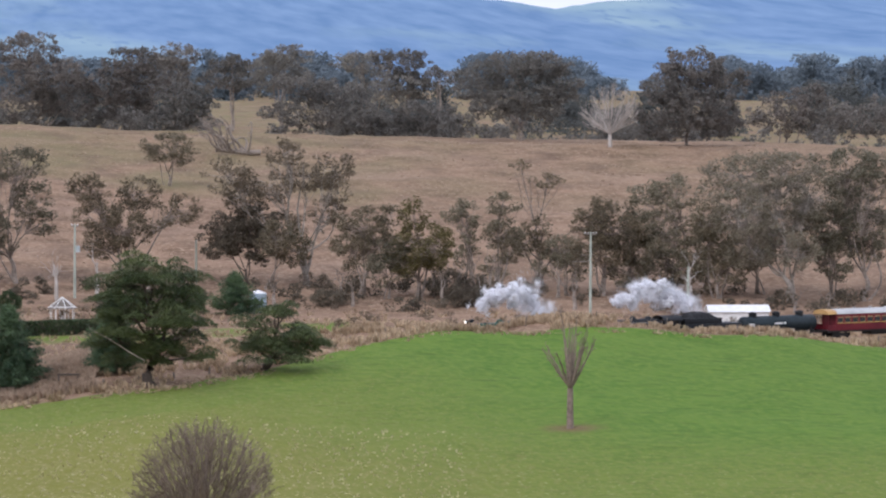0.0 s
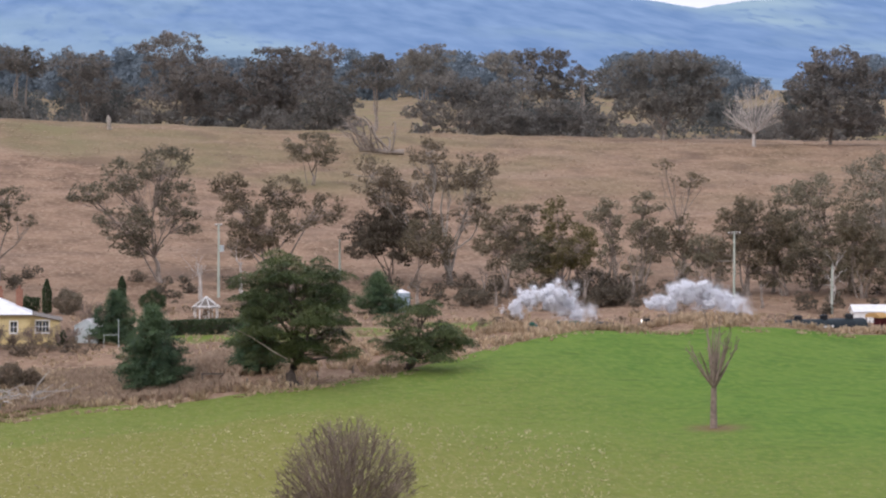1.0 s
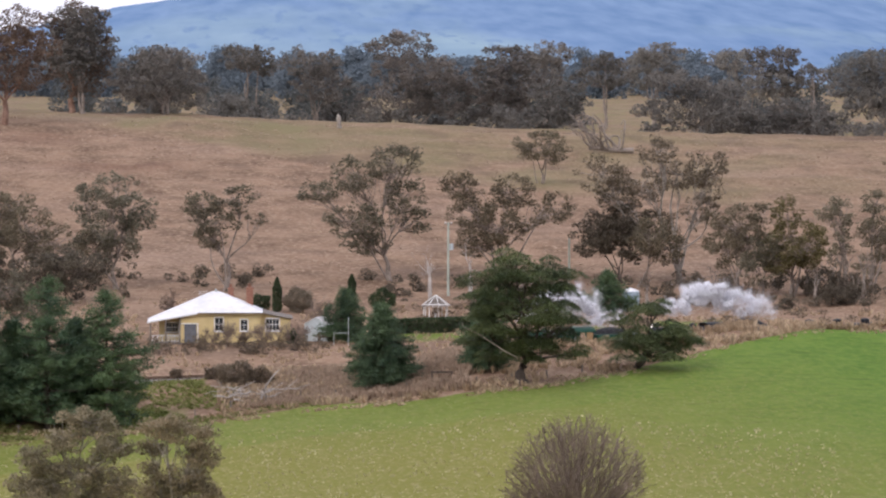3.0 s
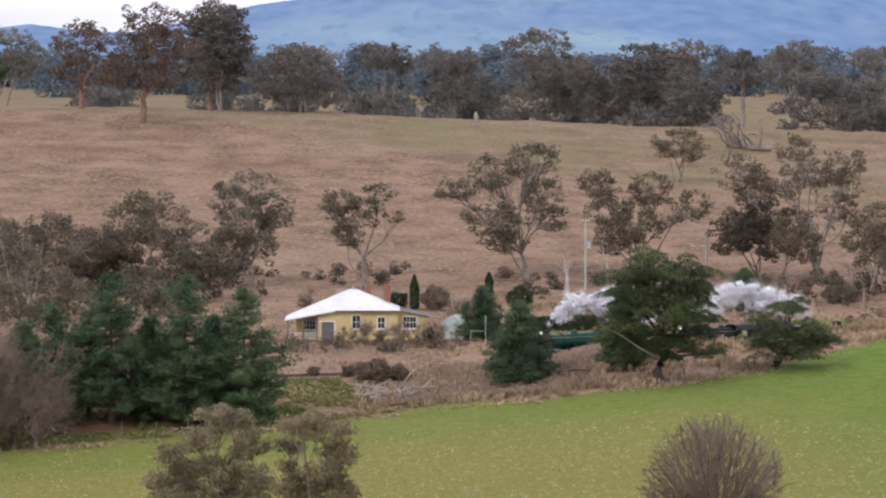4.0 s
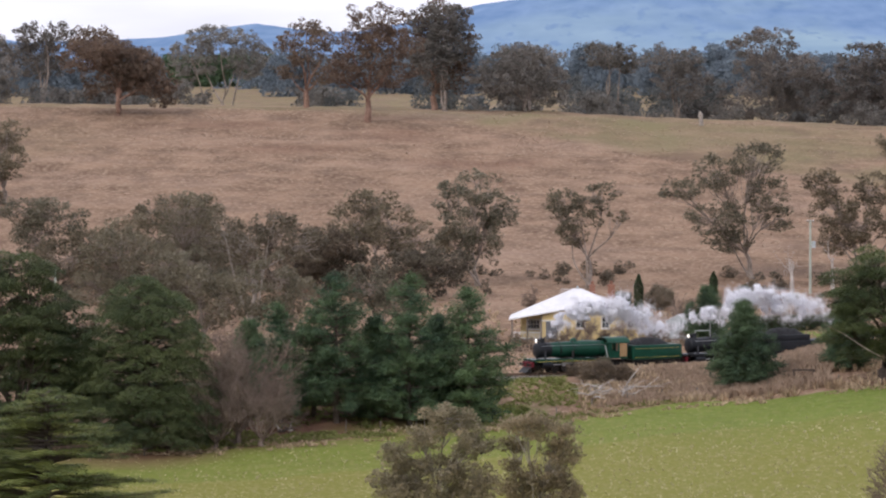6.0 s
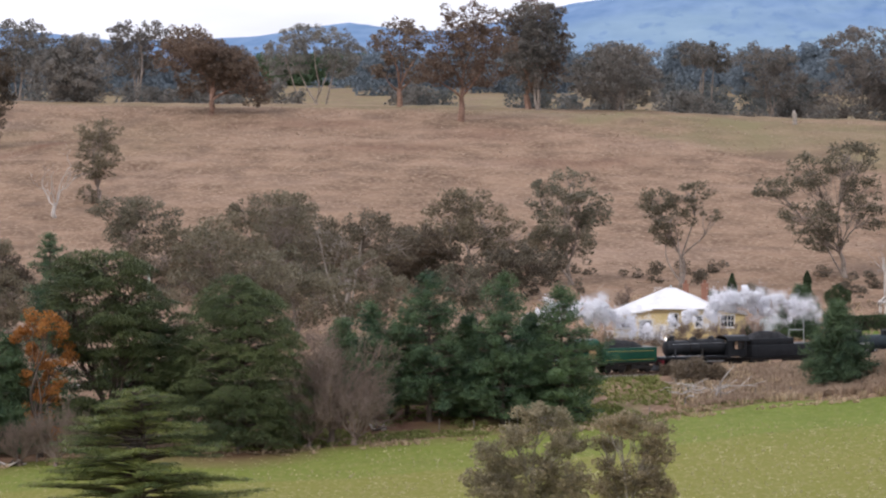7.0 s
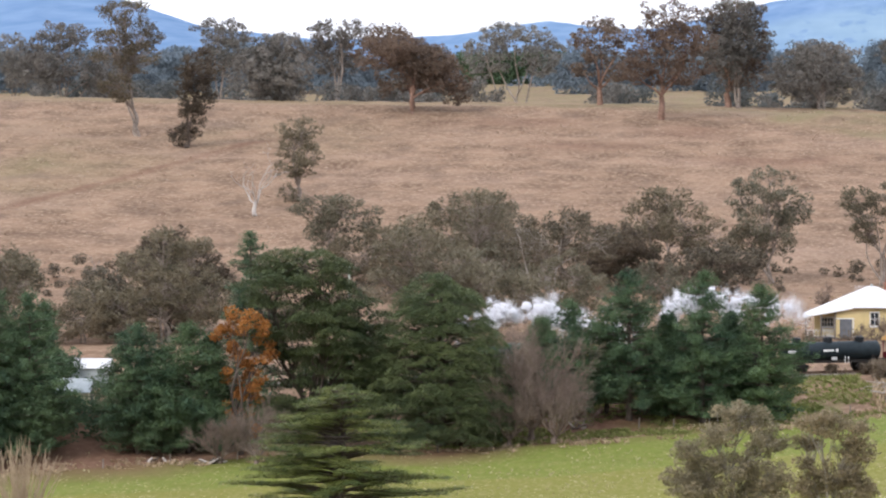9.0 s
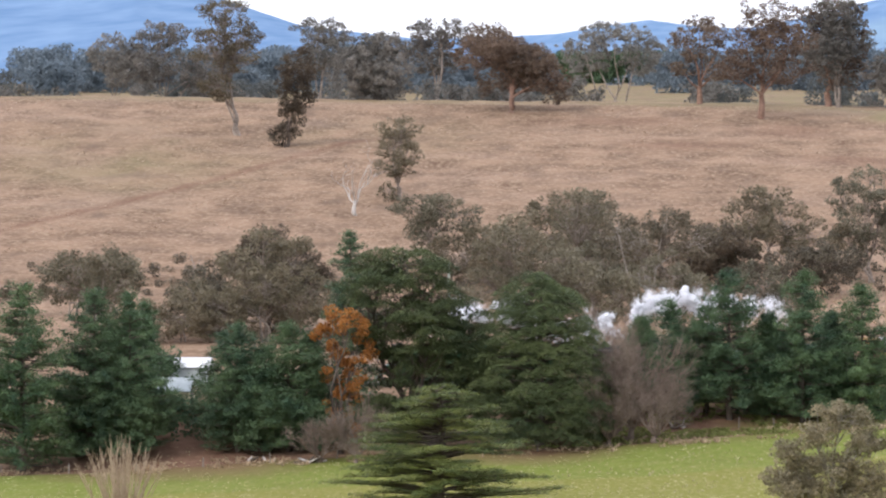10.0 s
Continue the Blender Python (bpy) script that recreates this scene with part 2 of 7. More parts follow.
    lush = blend(dry_f.outputs[0], lush, (0.265, 0.24, 0.09))
    speck = n.new("ShaderNodeMath")
    speck.operation = "MULTIPLY"
    l.new(ramp(noise_at(2.6, (1, 0.4, 1), 3), 0.62, 0.7), speck.inputs[0])
    l.new(sep.outputs["Green"], speck.inputs[1])
    lush = blend(speck.outputs[0], lush, (0.42, 0.385, 0.2))
    rim = n.new("ShaderNodeMath")
    rim.operation = "ADD"
    wob = n.new("ShaderNodeMath")
    wob.operation = "MULTIPLY_ADD"
    wob.inputs[1].default_value, wob.inputs[2].default_value = 0.8, -0.4
    l.new(mid, wob.inputs[0])
    l.new(sep.outputs["Red"], rim.inputs[0])
    l.new(wob.outputs[0], rim.inputs[1])
    col = blend(ramp(rim.outputs[0], 0.4, 0.6), straw, lush)
    # bare red soil
    at_s = n.new("ShaderNodeAttribute")
    at_s.attribute_name = "soil"
    col = blend(at_s.outputs["Fac"], col, blend(fine, (0.13, 0.07, 0.047), (0.25, 0.14, 0.092)))
    l.new(col, bs.inputs["Base Color"])
    bs.inputs["Roughness"].default_value = 0.95
    bs.inputs["Specular IOR Level"].default_value = 0.1
    bp = n.new("ShaderNodeBump")
    bp.inputs["Strength"].default_value, bp.inputs["Distance"].default_value = 0.7, 0.4
    l.new(fine, bp.inputs["Height"])
    l.new(bp.outputs["Normal"], bs.inputs["Normal"])
    return m


def mesh_from(name, verts, faces, material, smooth=False):
    """A mesh from arrays of corners and of faces with the same number of corners each."""
    verts, faces = np.asarray(verts, np.float32), np.asarray(faces, np.int32)
    me = bpy.data.meshes.new(name)
    k = faces.shape[1]
    me.vertices.add(len(verts))
    me.vertices.foreach_set("co", verts.ravel())
    me.loops.add(faces.size)
    me.loops.foreach_set("vertex_index", faces.ravel())
    me.polygons.add(len(faces))
    me.polygons.foreach_set("loop_start", np.arange(0, faces.size, k, dtype=np.int32))
    me.polygons.foreach_set("use_smooth", np.full(len(faces), smooth))
    me.materials.append(material)
    me.update(calc_edges=True)
    return me


def build_ground():
    xs = np.concatenate([np.linspace(-2600, -420, 30), np.arange(-400, -170, 12), np.arange(-168, 170, 1.6), np.arange(172, 400, 12), np.linspace(420, 2600, 30)])
    ys = np.concatenate([np.linspace(-900, -20, 20), np.arange(-10, 380, 8), np.arange(384, 680, 1.2), np.arange(681, 980, 3), np.arange(985, 1300, 15), np.linspace(1330, 4800, 50)])
    gx, gy = np.meshgrid(xs, ys)
    gz = land(gx, np.maximum(gy, 0))
    rng = np.random.default_rng(3)
    far = np.hypot(gx, gy)
    turn = np.degrees(np.arctan2(gx, gy))
    rail = np.interp(turn, *zip(*RAIL))
    off_rail = np.clip((np.abs(far - rail) - 4) / 8, 0, 1)
    bumps = np.array([noise.noise((x * 0.11, y * 0.11, 0)) + 0.5 * noise.noise((x * 0.31, y * 0.31, 5)) for x, y in zip(gx.ravel(), gy.ravel())]).reshape(gx.shape)
    gz = gz + bumps * off_rail * np.where(far > 640, 0.35, 0.18)
    h, w = gx.shape
    idx = np.arange(h * w).reshape(h, w)
    faces = np.stack([idx[:-1, :-1], idx[:-1, 1:], idx[1:, 1:], idx[1:, :-1]], -1).reshape(-1, 4)
    me = mesh_from("ground", np.stack([gx, gy, gz], -1).reshape(-1, 3), faces, ground_material(), True)
    edge = np.interp(turn, *zip(*EDGE))
    green = np.clip(0.5 + (edge - far) / 5, 0, 1)
    green = np.maximum(green, np.clip((far - 1040) / 60, 0, 1) * 0.36)
    bank = np.exp(-((far - edge - 8) / 9) ** 2) * np.clip((-turn + 0.5) / 2, 0, 1) * np.clip((turn + 4.5) / 1.5, 0, 1)
    green = np.maximum(green, bank * 0.68)
    for x, y, r in ((13, 597, 6), (23, 601, 7), (34, 601, 7), (43, 612, 7), (57, 622, 8)):
        green = np.maximum(green, 0.58 * np.clip(1.5 - np.hypot(gx - x, (gy - y) * 0.8) / r, 0, 1))
    bright = np.interp(turn, (-6, 0, 4, 9), (0.5, 0.62, 0.45, -0.15))
    dry = np.clip(np.interp(far, (380, 470, 505, 560), (0.75, 0.6, 0.25, 0)) + bright - 0.1, 0, 1)
    dry = np.where(far < edge - 25, dry, dry * 0.7)
    dry = np.where(far > 1000, 0.85, dry)
    # olive grass lies above a line that falls across the hill, and in a hollow farther west
    brow = np.interp(turn, (-26, -6, -2.3, -0.6, 1.4, 2.7, 3.75, 6, 26), (900, 897, 893, 856, 825, 809, 795, 780, 770))
    crest = np.clip((far - brow) / 12, 0, 1) * np.interp(turn, (-6, -2.5, 4, 8), (0.7, 1.0, 0.85, 0.2))
    crest = np.maximum(crest, 0.8 * np.exp(-((far - 815) / 38) ** 2 - ((turn + 10.5) / 1.3) ** 2))
    crest = np.maximum(crest, 0.5 * np.exp(-((far - 850) / 20) ** 2 - ((turn + 7.6) / 1.2) ** 2))
    crest = np.where(far > 1040, 1.0, crest)
    cover = np.stack([green, dry, crest, np.ones_like(green)], -1).reshape(-1, 4)
    me.color_attributes.new("cover", "FLOAT_COLOR", "POINT").data.foreach_set("color", cover.astype(np.float32).ravel())
    red = np.exp(-((far - 517) / 11) ** 2) * np.exp(-((turn + 3.1) / 1.3) ** 2)
    # stock track that climbs the western slope, and worn patches on the knoll
    track = np.interp(turn, (-14, -12, -10.3, -9, -8.2, -7.4, -7), (700, 733, 769, 805, 831, 850, 858))
    red = np.maximum(red, 0.75 * np.exp(-((far - track) / 2.6) ** 2) * np.clip((-7.1 - turn) * 3, 0, 1))
    for b0, d0, wb, wd in ((-2.6, 862, 0.55, 9), (-3.9, 840, 0.7, 7), (-1.6, 822, 0.8, 8), (-4.6, 875, 0.8, 6)):
        red = np.maximum(red, 0.55 * np.exp(-((far - d0) / wd) ** 2 - ((turn - b0) / wb) ** 2))
    # bare soil worn round two trunks and under the conifers
    for x, y, r in ((72.2, 497.8, 2.6), (31.7, 556.6, 7), (-50, 497, 9), (-36, 512, 12), (-86, 495, 14)):
        red = np.maximum(red, 0.85 * np.clip(1.4 - np.hypot(gx - x, (gy - y) * 0.9) / r, 0, 1))
    red = np.clip(red + bumps * 0.25 * (red > 0.08), 0, 1)
    me.attributes.new("soil", "FLOAT", "POINT").data.foreach_set("value", red.astype(np.float32).ravel())
    tagged(new("ground", me), "green paddock below a dry straw-coloured grassy hill", "ground", kind="structure")


build_ground()


def ground_at(x, y):
    return float(land(x, y))


# ---- shared shape tools ----
def part(name, me, parent, label="", at=None):
    ob = new(name, me)
    ob.parent = parent
    if at is not None:
        ob.matrix_basis = at
    if label:
        tagged(ob, label)
    return ob


class Wood:
    """Tapered, bent limbs gathered into one mesh."""

    def __init__(self):
        self.v, self.f, self.count = [], [], 0

    def limb(self, points, radii, sides=6):
        pts, n = np.asarray(points, float), len(points)
        way = np.gradient(pts, axis=0)
        way /= np.linalg.norm(way, axis=1)[:, None] + 1e-9
        side = np.cross(way, np.where(np.abs(way[:, 2:3]) > 0.9, (1.0, 0, 0), (0, 0, 1.0)))
        side /= np.linalg.norm(side, axis=1)[:, None] + 1e-9
        up = np.cross(side, way)
        ang = np.arange(sides) * 2 * math.pi / sides
        ring = pts[:, None] + (side[:, None] * np.cos(ang)[None, :, None] + up[:, None] * np.sin(ang)[None, :, None]) * np.asarray(radii)[:, None, None]
        self.v.append(ring.reshape(-1, 3))
        i = np.arange(n - 1)[:, None] * sides + np.arange(sides)[None]
        j = np.arange(n - 1)[:, None] * sides + (np.arange(sides)[None] + 1) % sides
        self.f.append(np.stack([i, j, j + sides, i + sides], -1).reshape(-1, 4) + self.count)
        self.count += n * sides

    def mesh(self, name, material):
        return mesh_from(name, np.concatenate(self.v), np.concatenate(self.f), material, True)


def bent(rng, a, b, steps, wobble, sag=0.0):
    a, b = np.asarray(a, float), np.asarray(b, float)
    s = np.linspace(0, 1, steps)[:, None]
    p = a + (b - a) * s + np.sin(s * math.pi) * rng.normal(0, wobble, 3) + np.sin(s * 2 * math.pi) * rng.normal(0, wobble * 0.5, 3)
    p[:, 2] += np.sin(s[:, 0] * math.pi) * sag
    return p


def leaf_mesh(name, centres, sizes, material, rng, flat=0.0, long=1.0):
    """Small leaf sprays, each a folded pair of faces, at random turns."""
    n = len(centres)
    a = rng.normal(size=(n, 3))
    a[:, 2] *= 1 - flat
    a /= np.linalg.norm(a, axis=1)[:, None]
    b = np.cross(a, rng.normal(size=(n, 3)) * (1 - flat) + np.array((0, 0, 1.0)) * flat * 2)
    b /= np.linalg.norm(b, axis=1)[:, None] + 1e-9
    s = np.asarray(sizes)[:, None]
    a, b = a * s * long, b * s / long ** 0.5
    c = np.asarray(centres)
    bend = np.cross(a, b) * 0.4 / s
    v = np.stack([c - a, c - b * 0.6 + bend * 0.3, c + a, c + b * 0.6 - bend * 0.3], 1).reshape(-1, 3)
    f = np.arange(4 * n).reshape(n, 4)
    return mesh_from(name, v, f, material)


def pad(rng, n, wide, tall):
    """Needles over a low dome, a bough seen from its side."""
    a, q = rng.uniform(0, 2 * math.pi, n), np.sqrt(rng.uniform(0, 1, n))
    edge = 1 + 0.18 * np.sin(3 * a + rng.uniform(0, 6)) + 0.1 * np.sin(7 * a + rng.uniform(0, 6))
    z = tall * (1 - 1.5 * q * q) * rng.uniform(0.55, 1.05, n) + rng.normal(0, 0.08, n)
    return np.stack([np.cos(a) * q * wide * edge, np.sin(a) * q * wide * edge, z], -1)


LABELS = {
    "gum": "olive-brown gum tree with an open clumped crown",
    "pale": "gum tree with pale forked trunk and open crown",
    "dark": "dense dark brown-green gum beside the dry hill",
    "olive": "low olive-yellow wattle tree in dry grass",
    "brown": "tall rust-brown gum tree on the grassy ridge",
    "far": "distant gum tree behind the ridge, leaves greyed for haze",
    "fardark": "dark broad gum tree behind the ridge",
    "pine": "old broad dark green pine on the paddock edge",
    "autumn": "small tree with rusty orange autumn leaves",
    "neargum": "grey-green gum tree standing in the paddock",
    "spruce": "dense dark green conical conifer",
    "cedar": "wide tiered cedar in the green paddock",
    "bare": "leafless winter tree with fine brown twigs",
    "dead": "dead grey leafless tree on the dry hill",
}


def tree(kind, x, y, seed, *lobes):
    """A broad tree: a trunk that forks into limbs, one for each mass of its crown. lobes: east, height, half width and half height of each."""
    rng = np.random.default_rng(seed)
    z = ground_at(x, y)
    base = new(kind + "_tree" if kind in ("pine", "autumn") else "gum_tree")
    base.matrix_basis = pose(x, y, z - 0.25)
    tagged(base, LABELS[kind], "tree")
    wood = Wood()
    top = max(l[1] for l in lobes)
    low = min(l[1] - l[3] for l in lobes)
    mid = float(np.mean([l[0] for l in lobes]))
    thick = (0.015 * top + 0.07) * (1.6 if kind == "brown" else 1) + (0.25 if kind == "pine" else 0)
    distant = kind in ("far", "fardark", "brown")
    fork = np.array((mid * 0.35, 0, max(low * 0.75, top * 0.22)))
    if kind == "neargum":
        fork[2] = top * 0.3
    trunk = bent(rng, (0, 0, 0), fork, 6, thick * 0.8)
    trunk[0] = (0, 0, 0)
    wood.limb(trunk, np.linspace(thick * 1.25, thick * 0.8, 6), 8)
    if kind in ("gum", "pale", "dark", "olive", "far"):
        for k in range(int(rng.integers(1, 4))):
            ex, h, rx, rz = lobes[int(rng.integers(0, len(lobes)))]
            foot = (rng.uniform(-0.9, 0.9), rng.uniform(-0.9, 0.9), 0)
            path = bent(rng, foot, (ex * 0.9, rng.uniform(-0.5, 0.5) * rx, h), 8, 0.05 * h)
            wood.limb(path, np.linspace(thick * rng.uniform(0.5, 0.9), thick * 0.2, 8), 6)
    crown, size = [], []
    unit = 0.15 if kind in ("gum", "pale", "olive", "dark", "autumn", "neargum") else 0.14 if kind == "pine" else 0.22
    if kind == "neargum":
        unit = 0.105
    dense = {"pale": 0.8, "gum": 0.9, "dark": 1.4, "pine": 1.9, "far": 1.5, "fardark": 1.7, "brown": 1.1, "neargum": 1.2, "autumn": 2.4}.get(kind, 1.1)
    for ex, h, rx, rz in lobes:
        if kind == "neargum":
            rx, rz = rx * 1.3, rz * 1.3
        dy = rng.uniform(-0.7, 0.7) * rx
        centre = np.array((ex, dy, h))
        path = bent(rng, fork, centre, 7, 0.07 * np.linalg.norm(centre - fork), 0.05 * rx)
        r0 = thick * rng.uniform(0.38, 0.55)
        wood.limb(path, np.linspace(r0, r0 * 0.3, 7), 6)
        count = max(6, int(rx * rz * (2.3 if distant else 3.6)) + 5)
        if kind in ("pine", "autumn"):
            count = int(rx * rz * 1.6) + 5
        if kind == "neargum":
            count = int(rx * rz * 6.5) + 10
        if kind in ("pine", "dark", "far", "fardark", "brown"):
            n = int(rx * rz * (34 if kind == "pine" else 22))
            d = rng.normal(size=(n, 3))
            d *= (rng.uniform(0, 1, n) ** 0.4 / np.linalg.norm(d, axis=1))[:, None]
            crown.append(centre + d * np.array((rx, rx * 0.9, rz)) * 0.72)
            size.append(unit * rng.uniform(0.9, 1.5, n))
        for _ in range(count):
            d = rng.normal(size=3)
            d /= np.linalg.norm(d)
            d *= rng.uniform(0.55, 1.0) ** 0.5
            tip = centre + d * np.array((rx, rx * 0.9, rz)) * rng.uniform(0.5 if kind == "neargum" else 0.75, 1.08)
            if not distant:
                start = path[rng.integers(3, 7)]
                wood.limb(bent(rng, start, tip, 4, 0.06 * np.linalg.norm(tip - start)), np.linspace(r0 * 0.3, 0.02, 4), 4)
            spread = rng.uniform(0.5, 1.0) * (min(rx, 3.2) * 0.2 + 0.38) * (1.15 if kind == "pine" else 0.95 if kind == "neargum" else 1.0)
            if kind == "pine":
                n = int(150 * spread ** 2 / unit) + 40
                crown.append(tip + pad(rng, n, spread * 1.75, spread * 0.7))
                size.append(unit * rng.uniform(0.35, 0.75, n))
                continue
            n = int(dense * 1.9 * spread ** 2 / unit ** 2) + 8
            g = rng.normal(size=(n, 3))
            g *= (rng.uniform(0.25, 1, n) ** 0.45 / np.linalg.norm(g, axis=1))[:, None]
            g[:, 2] += 0.25 * np.abs(g[:, 2])
            g *= spread * np.array((1.15, 1.15, 0.75))
            crown.append(tip + g)
            size.append(unit * rng.uniform(0.6, 1.35, n))
    bark = M_RUSTBARK if kind == "brown" else M_PALE if kind in ("pale", "neargum") else M_DARK if kind in ("pine", "dark", "autumn") else M_BARK
    part("trunk", wood.mesh("trunk", bark), base)
    part("crown", leaf_mesh("crown", np.concatenate(crown), np.concatenate(size), M_LEAF[kind], rng, 0.5 if kind == "pine" else 0.0, 1.3), base)


def spruce(x, y, height, half, seed, skirt=0.05):
    """A dark conifer with a blunt, uneven head: whorls of branches that end in upright tufts of needles. skirt: where its lowest branches begin."""
    rng = np.random.default_rng(seed)
    base = new("conifer_tree")
    base.matrix_basis = pose(x, y, ground_at(x, y) - 0.2)
    tagged(base, LABELS["spruce"], "tree")
    wood, crown, size = Wood(), [], []
    thick = 0.018 * height + 0.06
    wood.limb(bent(rng, (0, 0, 0), (rng.normal(0, 0.1), 0, height * 0.97), 8, 0.08), np.linspace(thick, 0.03, 8), 8)
    level, blunt = height * skirt, height > 11
    while level < height * 0.98:
        s = level / height
        reach = half * (1.1 * (1 - s ** 1.9) ** 0.8 if blunt else 1.1 * (1 - s) ** 0.75) * (1.0 if s > 0.16 else 0.8 + s * 1.2) + 0.15
        for k in range(max(5, int(4 + reach * 1.9) if blunt else int(6 + reach * 3.2))):
            ang = rng.uniform(0, 2 * math.pi)
            sway = 1 + 0.2 * math.sin(2 * ang + seed + level * 0.8) + 0.16 * math.sin(5 * ang + level * 1.7 + seed)
            long = reach * rng.uniform(0.62, 1.12) * sway
            tip = np.array((math.cos(ang) * long, math.sin(ang) * long, level + long * rng.uniform(-0.05, 0.3)))
            wood.limb(np.array([(0, 0, level), tip * (0.5, 0.5, 1) - (0, 0, 0.04 * long), tip]), (thick * 0.25, thick * 0.15, 0.015), 4)
            for q in np.linspace(0.42, 1, max(2, int(long / 0.85))):
                c = np.array((tip[0] * q, tip[1] * q, level + (tip[2] - level) * q + 0.12 * q))
                c += rng.normal(0, 0.13, 3)
                n = 52
                g = rng.normal(size=(n, 3)) * np.array((0.27, 0.27, 0.3)) * (0.6 + 0.14 * half)
                g[:, 2] = np.abs(g[:, 2]) - 0.12
                crown.append(c + g)
                size.append(0.066 * rng.uniform(0.6, 1.4, n) * (1 + 0.08 * half))
        level += 0.5 + 0.02 * height if blunt else 0.45
    part("trunk", wood.mesh("trunk", M_DARK), base)
    part("crown", leaf_mesh("crown", np.concatenate(crown), np.concatenate(size), M_LEAF["spruce"], rng, 0.2, 2.2), base)


def layered_pine(x, y, height, half, seed):
    """A great pine, clothed to the ground: overlapping pads of needles on level, slightly drooping boughs under a rounded head."""
    rng = np.random.default_rng(seed)
    base = new("pine_tree")
    base.matrix_basis = pose(x, y, ground_at(x, y) - 0.2)
    tagged(base, LABELS["pine"], "tree")
    wood, crown, size = Wood(), [], []
    wood.limb(bent(rng, (0, 0, 0), (0.3, 0, height * 0.95), 8, 0.15), np.linspace(0.6, 0.08, 8), 10)
    level = height * 0.07
    while level < height * 0.97:
        q0 = level / height
        reach = half * (1 - q0 ** 2.6) ** 0.55 * min(1, 0.88 + q0)
        for ring, share in ((1.0, 1.0), (0.55, 0.8)) if reach > 3.5 else ((0.8, 1.0),):
            boughs = max(3, int(reach * ring * 2.3 * share))
            turn0 = rng.uniform(0, 6.3)
            for k in range(boughs):
                ang = turn0 + (k + rng.uniform(-0.3, 0.3)) * 2 * math.pi / boughs
                wide = rng.uniform(1.3, 2.2) * (0.75 + 0.25 * reach / half)
                long = max(0.2, reach * ring * rng.uniform(0.9, 1.06) - wide * 0.8)
                tip = np.array((math.cos(ang) * long, math.sin(ang) * long, level + rng.uniform(-0.55, 0.55)))
                wood.limb(bent(rng, (0, 0, level - 0.1 * long), tip, 5, 0.1, 0.08 * long), np.linspace(0.14, 0.03, 5), 5)
                n = int(390 * wide ** 2)
                crown.append(tip + pad(rng, n, wide, wide * 0.48))
                size.append(0.06 * rng.uniform(0.6, 1.4, n))
        level += 1.35
    part("trunk", wood.mesh("trunk", M_DARK), base)
    part("crown", leaf_mesh("crown", np.concatenate(crown), np.concatenate(size), M_LEAF["pine"], rng, 0.45, 1.8), base)


def cedar(x, y, height, half, seed):
    """A cedar with flat, wide tiers."""
    rng = np.random.default_rng(seed)
    base = new("cedar_tree")
    base.matrix_basis = pose(x, y, ground_at(x, y) - 0.2)
    tagged(base, LABELS["cedar"], "tree")
    wood, crown, size = Wood(), [], []
    wood.limb(bent(rng, (0, 0, 0), (0.2, 0, height * 0.96), 8, 0.15), np.linspace(0.55, 0.05, 8), 10)
    for k in range(150):
        s = rng.uniform(0.1, 0.98)
        level = height * s
        long = half * 1.05 * (1.03 - s) ** 0.62 * rng.uniform(0.55, 1.08)
        ang = rng.uniform(0, 2 * math.pi)
        tip = np.array((math.cos(ang) * long, math.sin(ang) * long, level + 0.12 * long * rng.uniform(-0.4, 1)))
        path = bent(rng, (0, 0, level - 0.02 * long), tip, 6, 0.1, 0.02 * long)
        wood.limb(path, np.linspace(0.16, 0.02, 6), 5)
        for q in np.linspace(0.35, 1, max(3, int(long / 0.85))):
            i = q * 5
            c = path[int(i)] + (path[min(5, int(i) + 1)] - path[int(i)]) * (i - int(i))
            n = 150
            crown.append(c + pad(rng, n, rng.uniform(0.75, 1.3), 0.2) + (0, 0, 0.05))
            size.append(0.068 * rng.uniform(0.6, 1.3, n))
    part("trunk", wood.mesh("trunk", M_DARK), base)
    part("crown", leaf_mesh("crown", np.concatenate(crown), np.concatenate(size), M_LEAF["cedar"], rng, 0.65, 1.5), base)


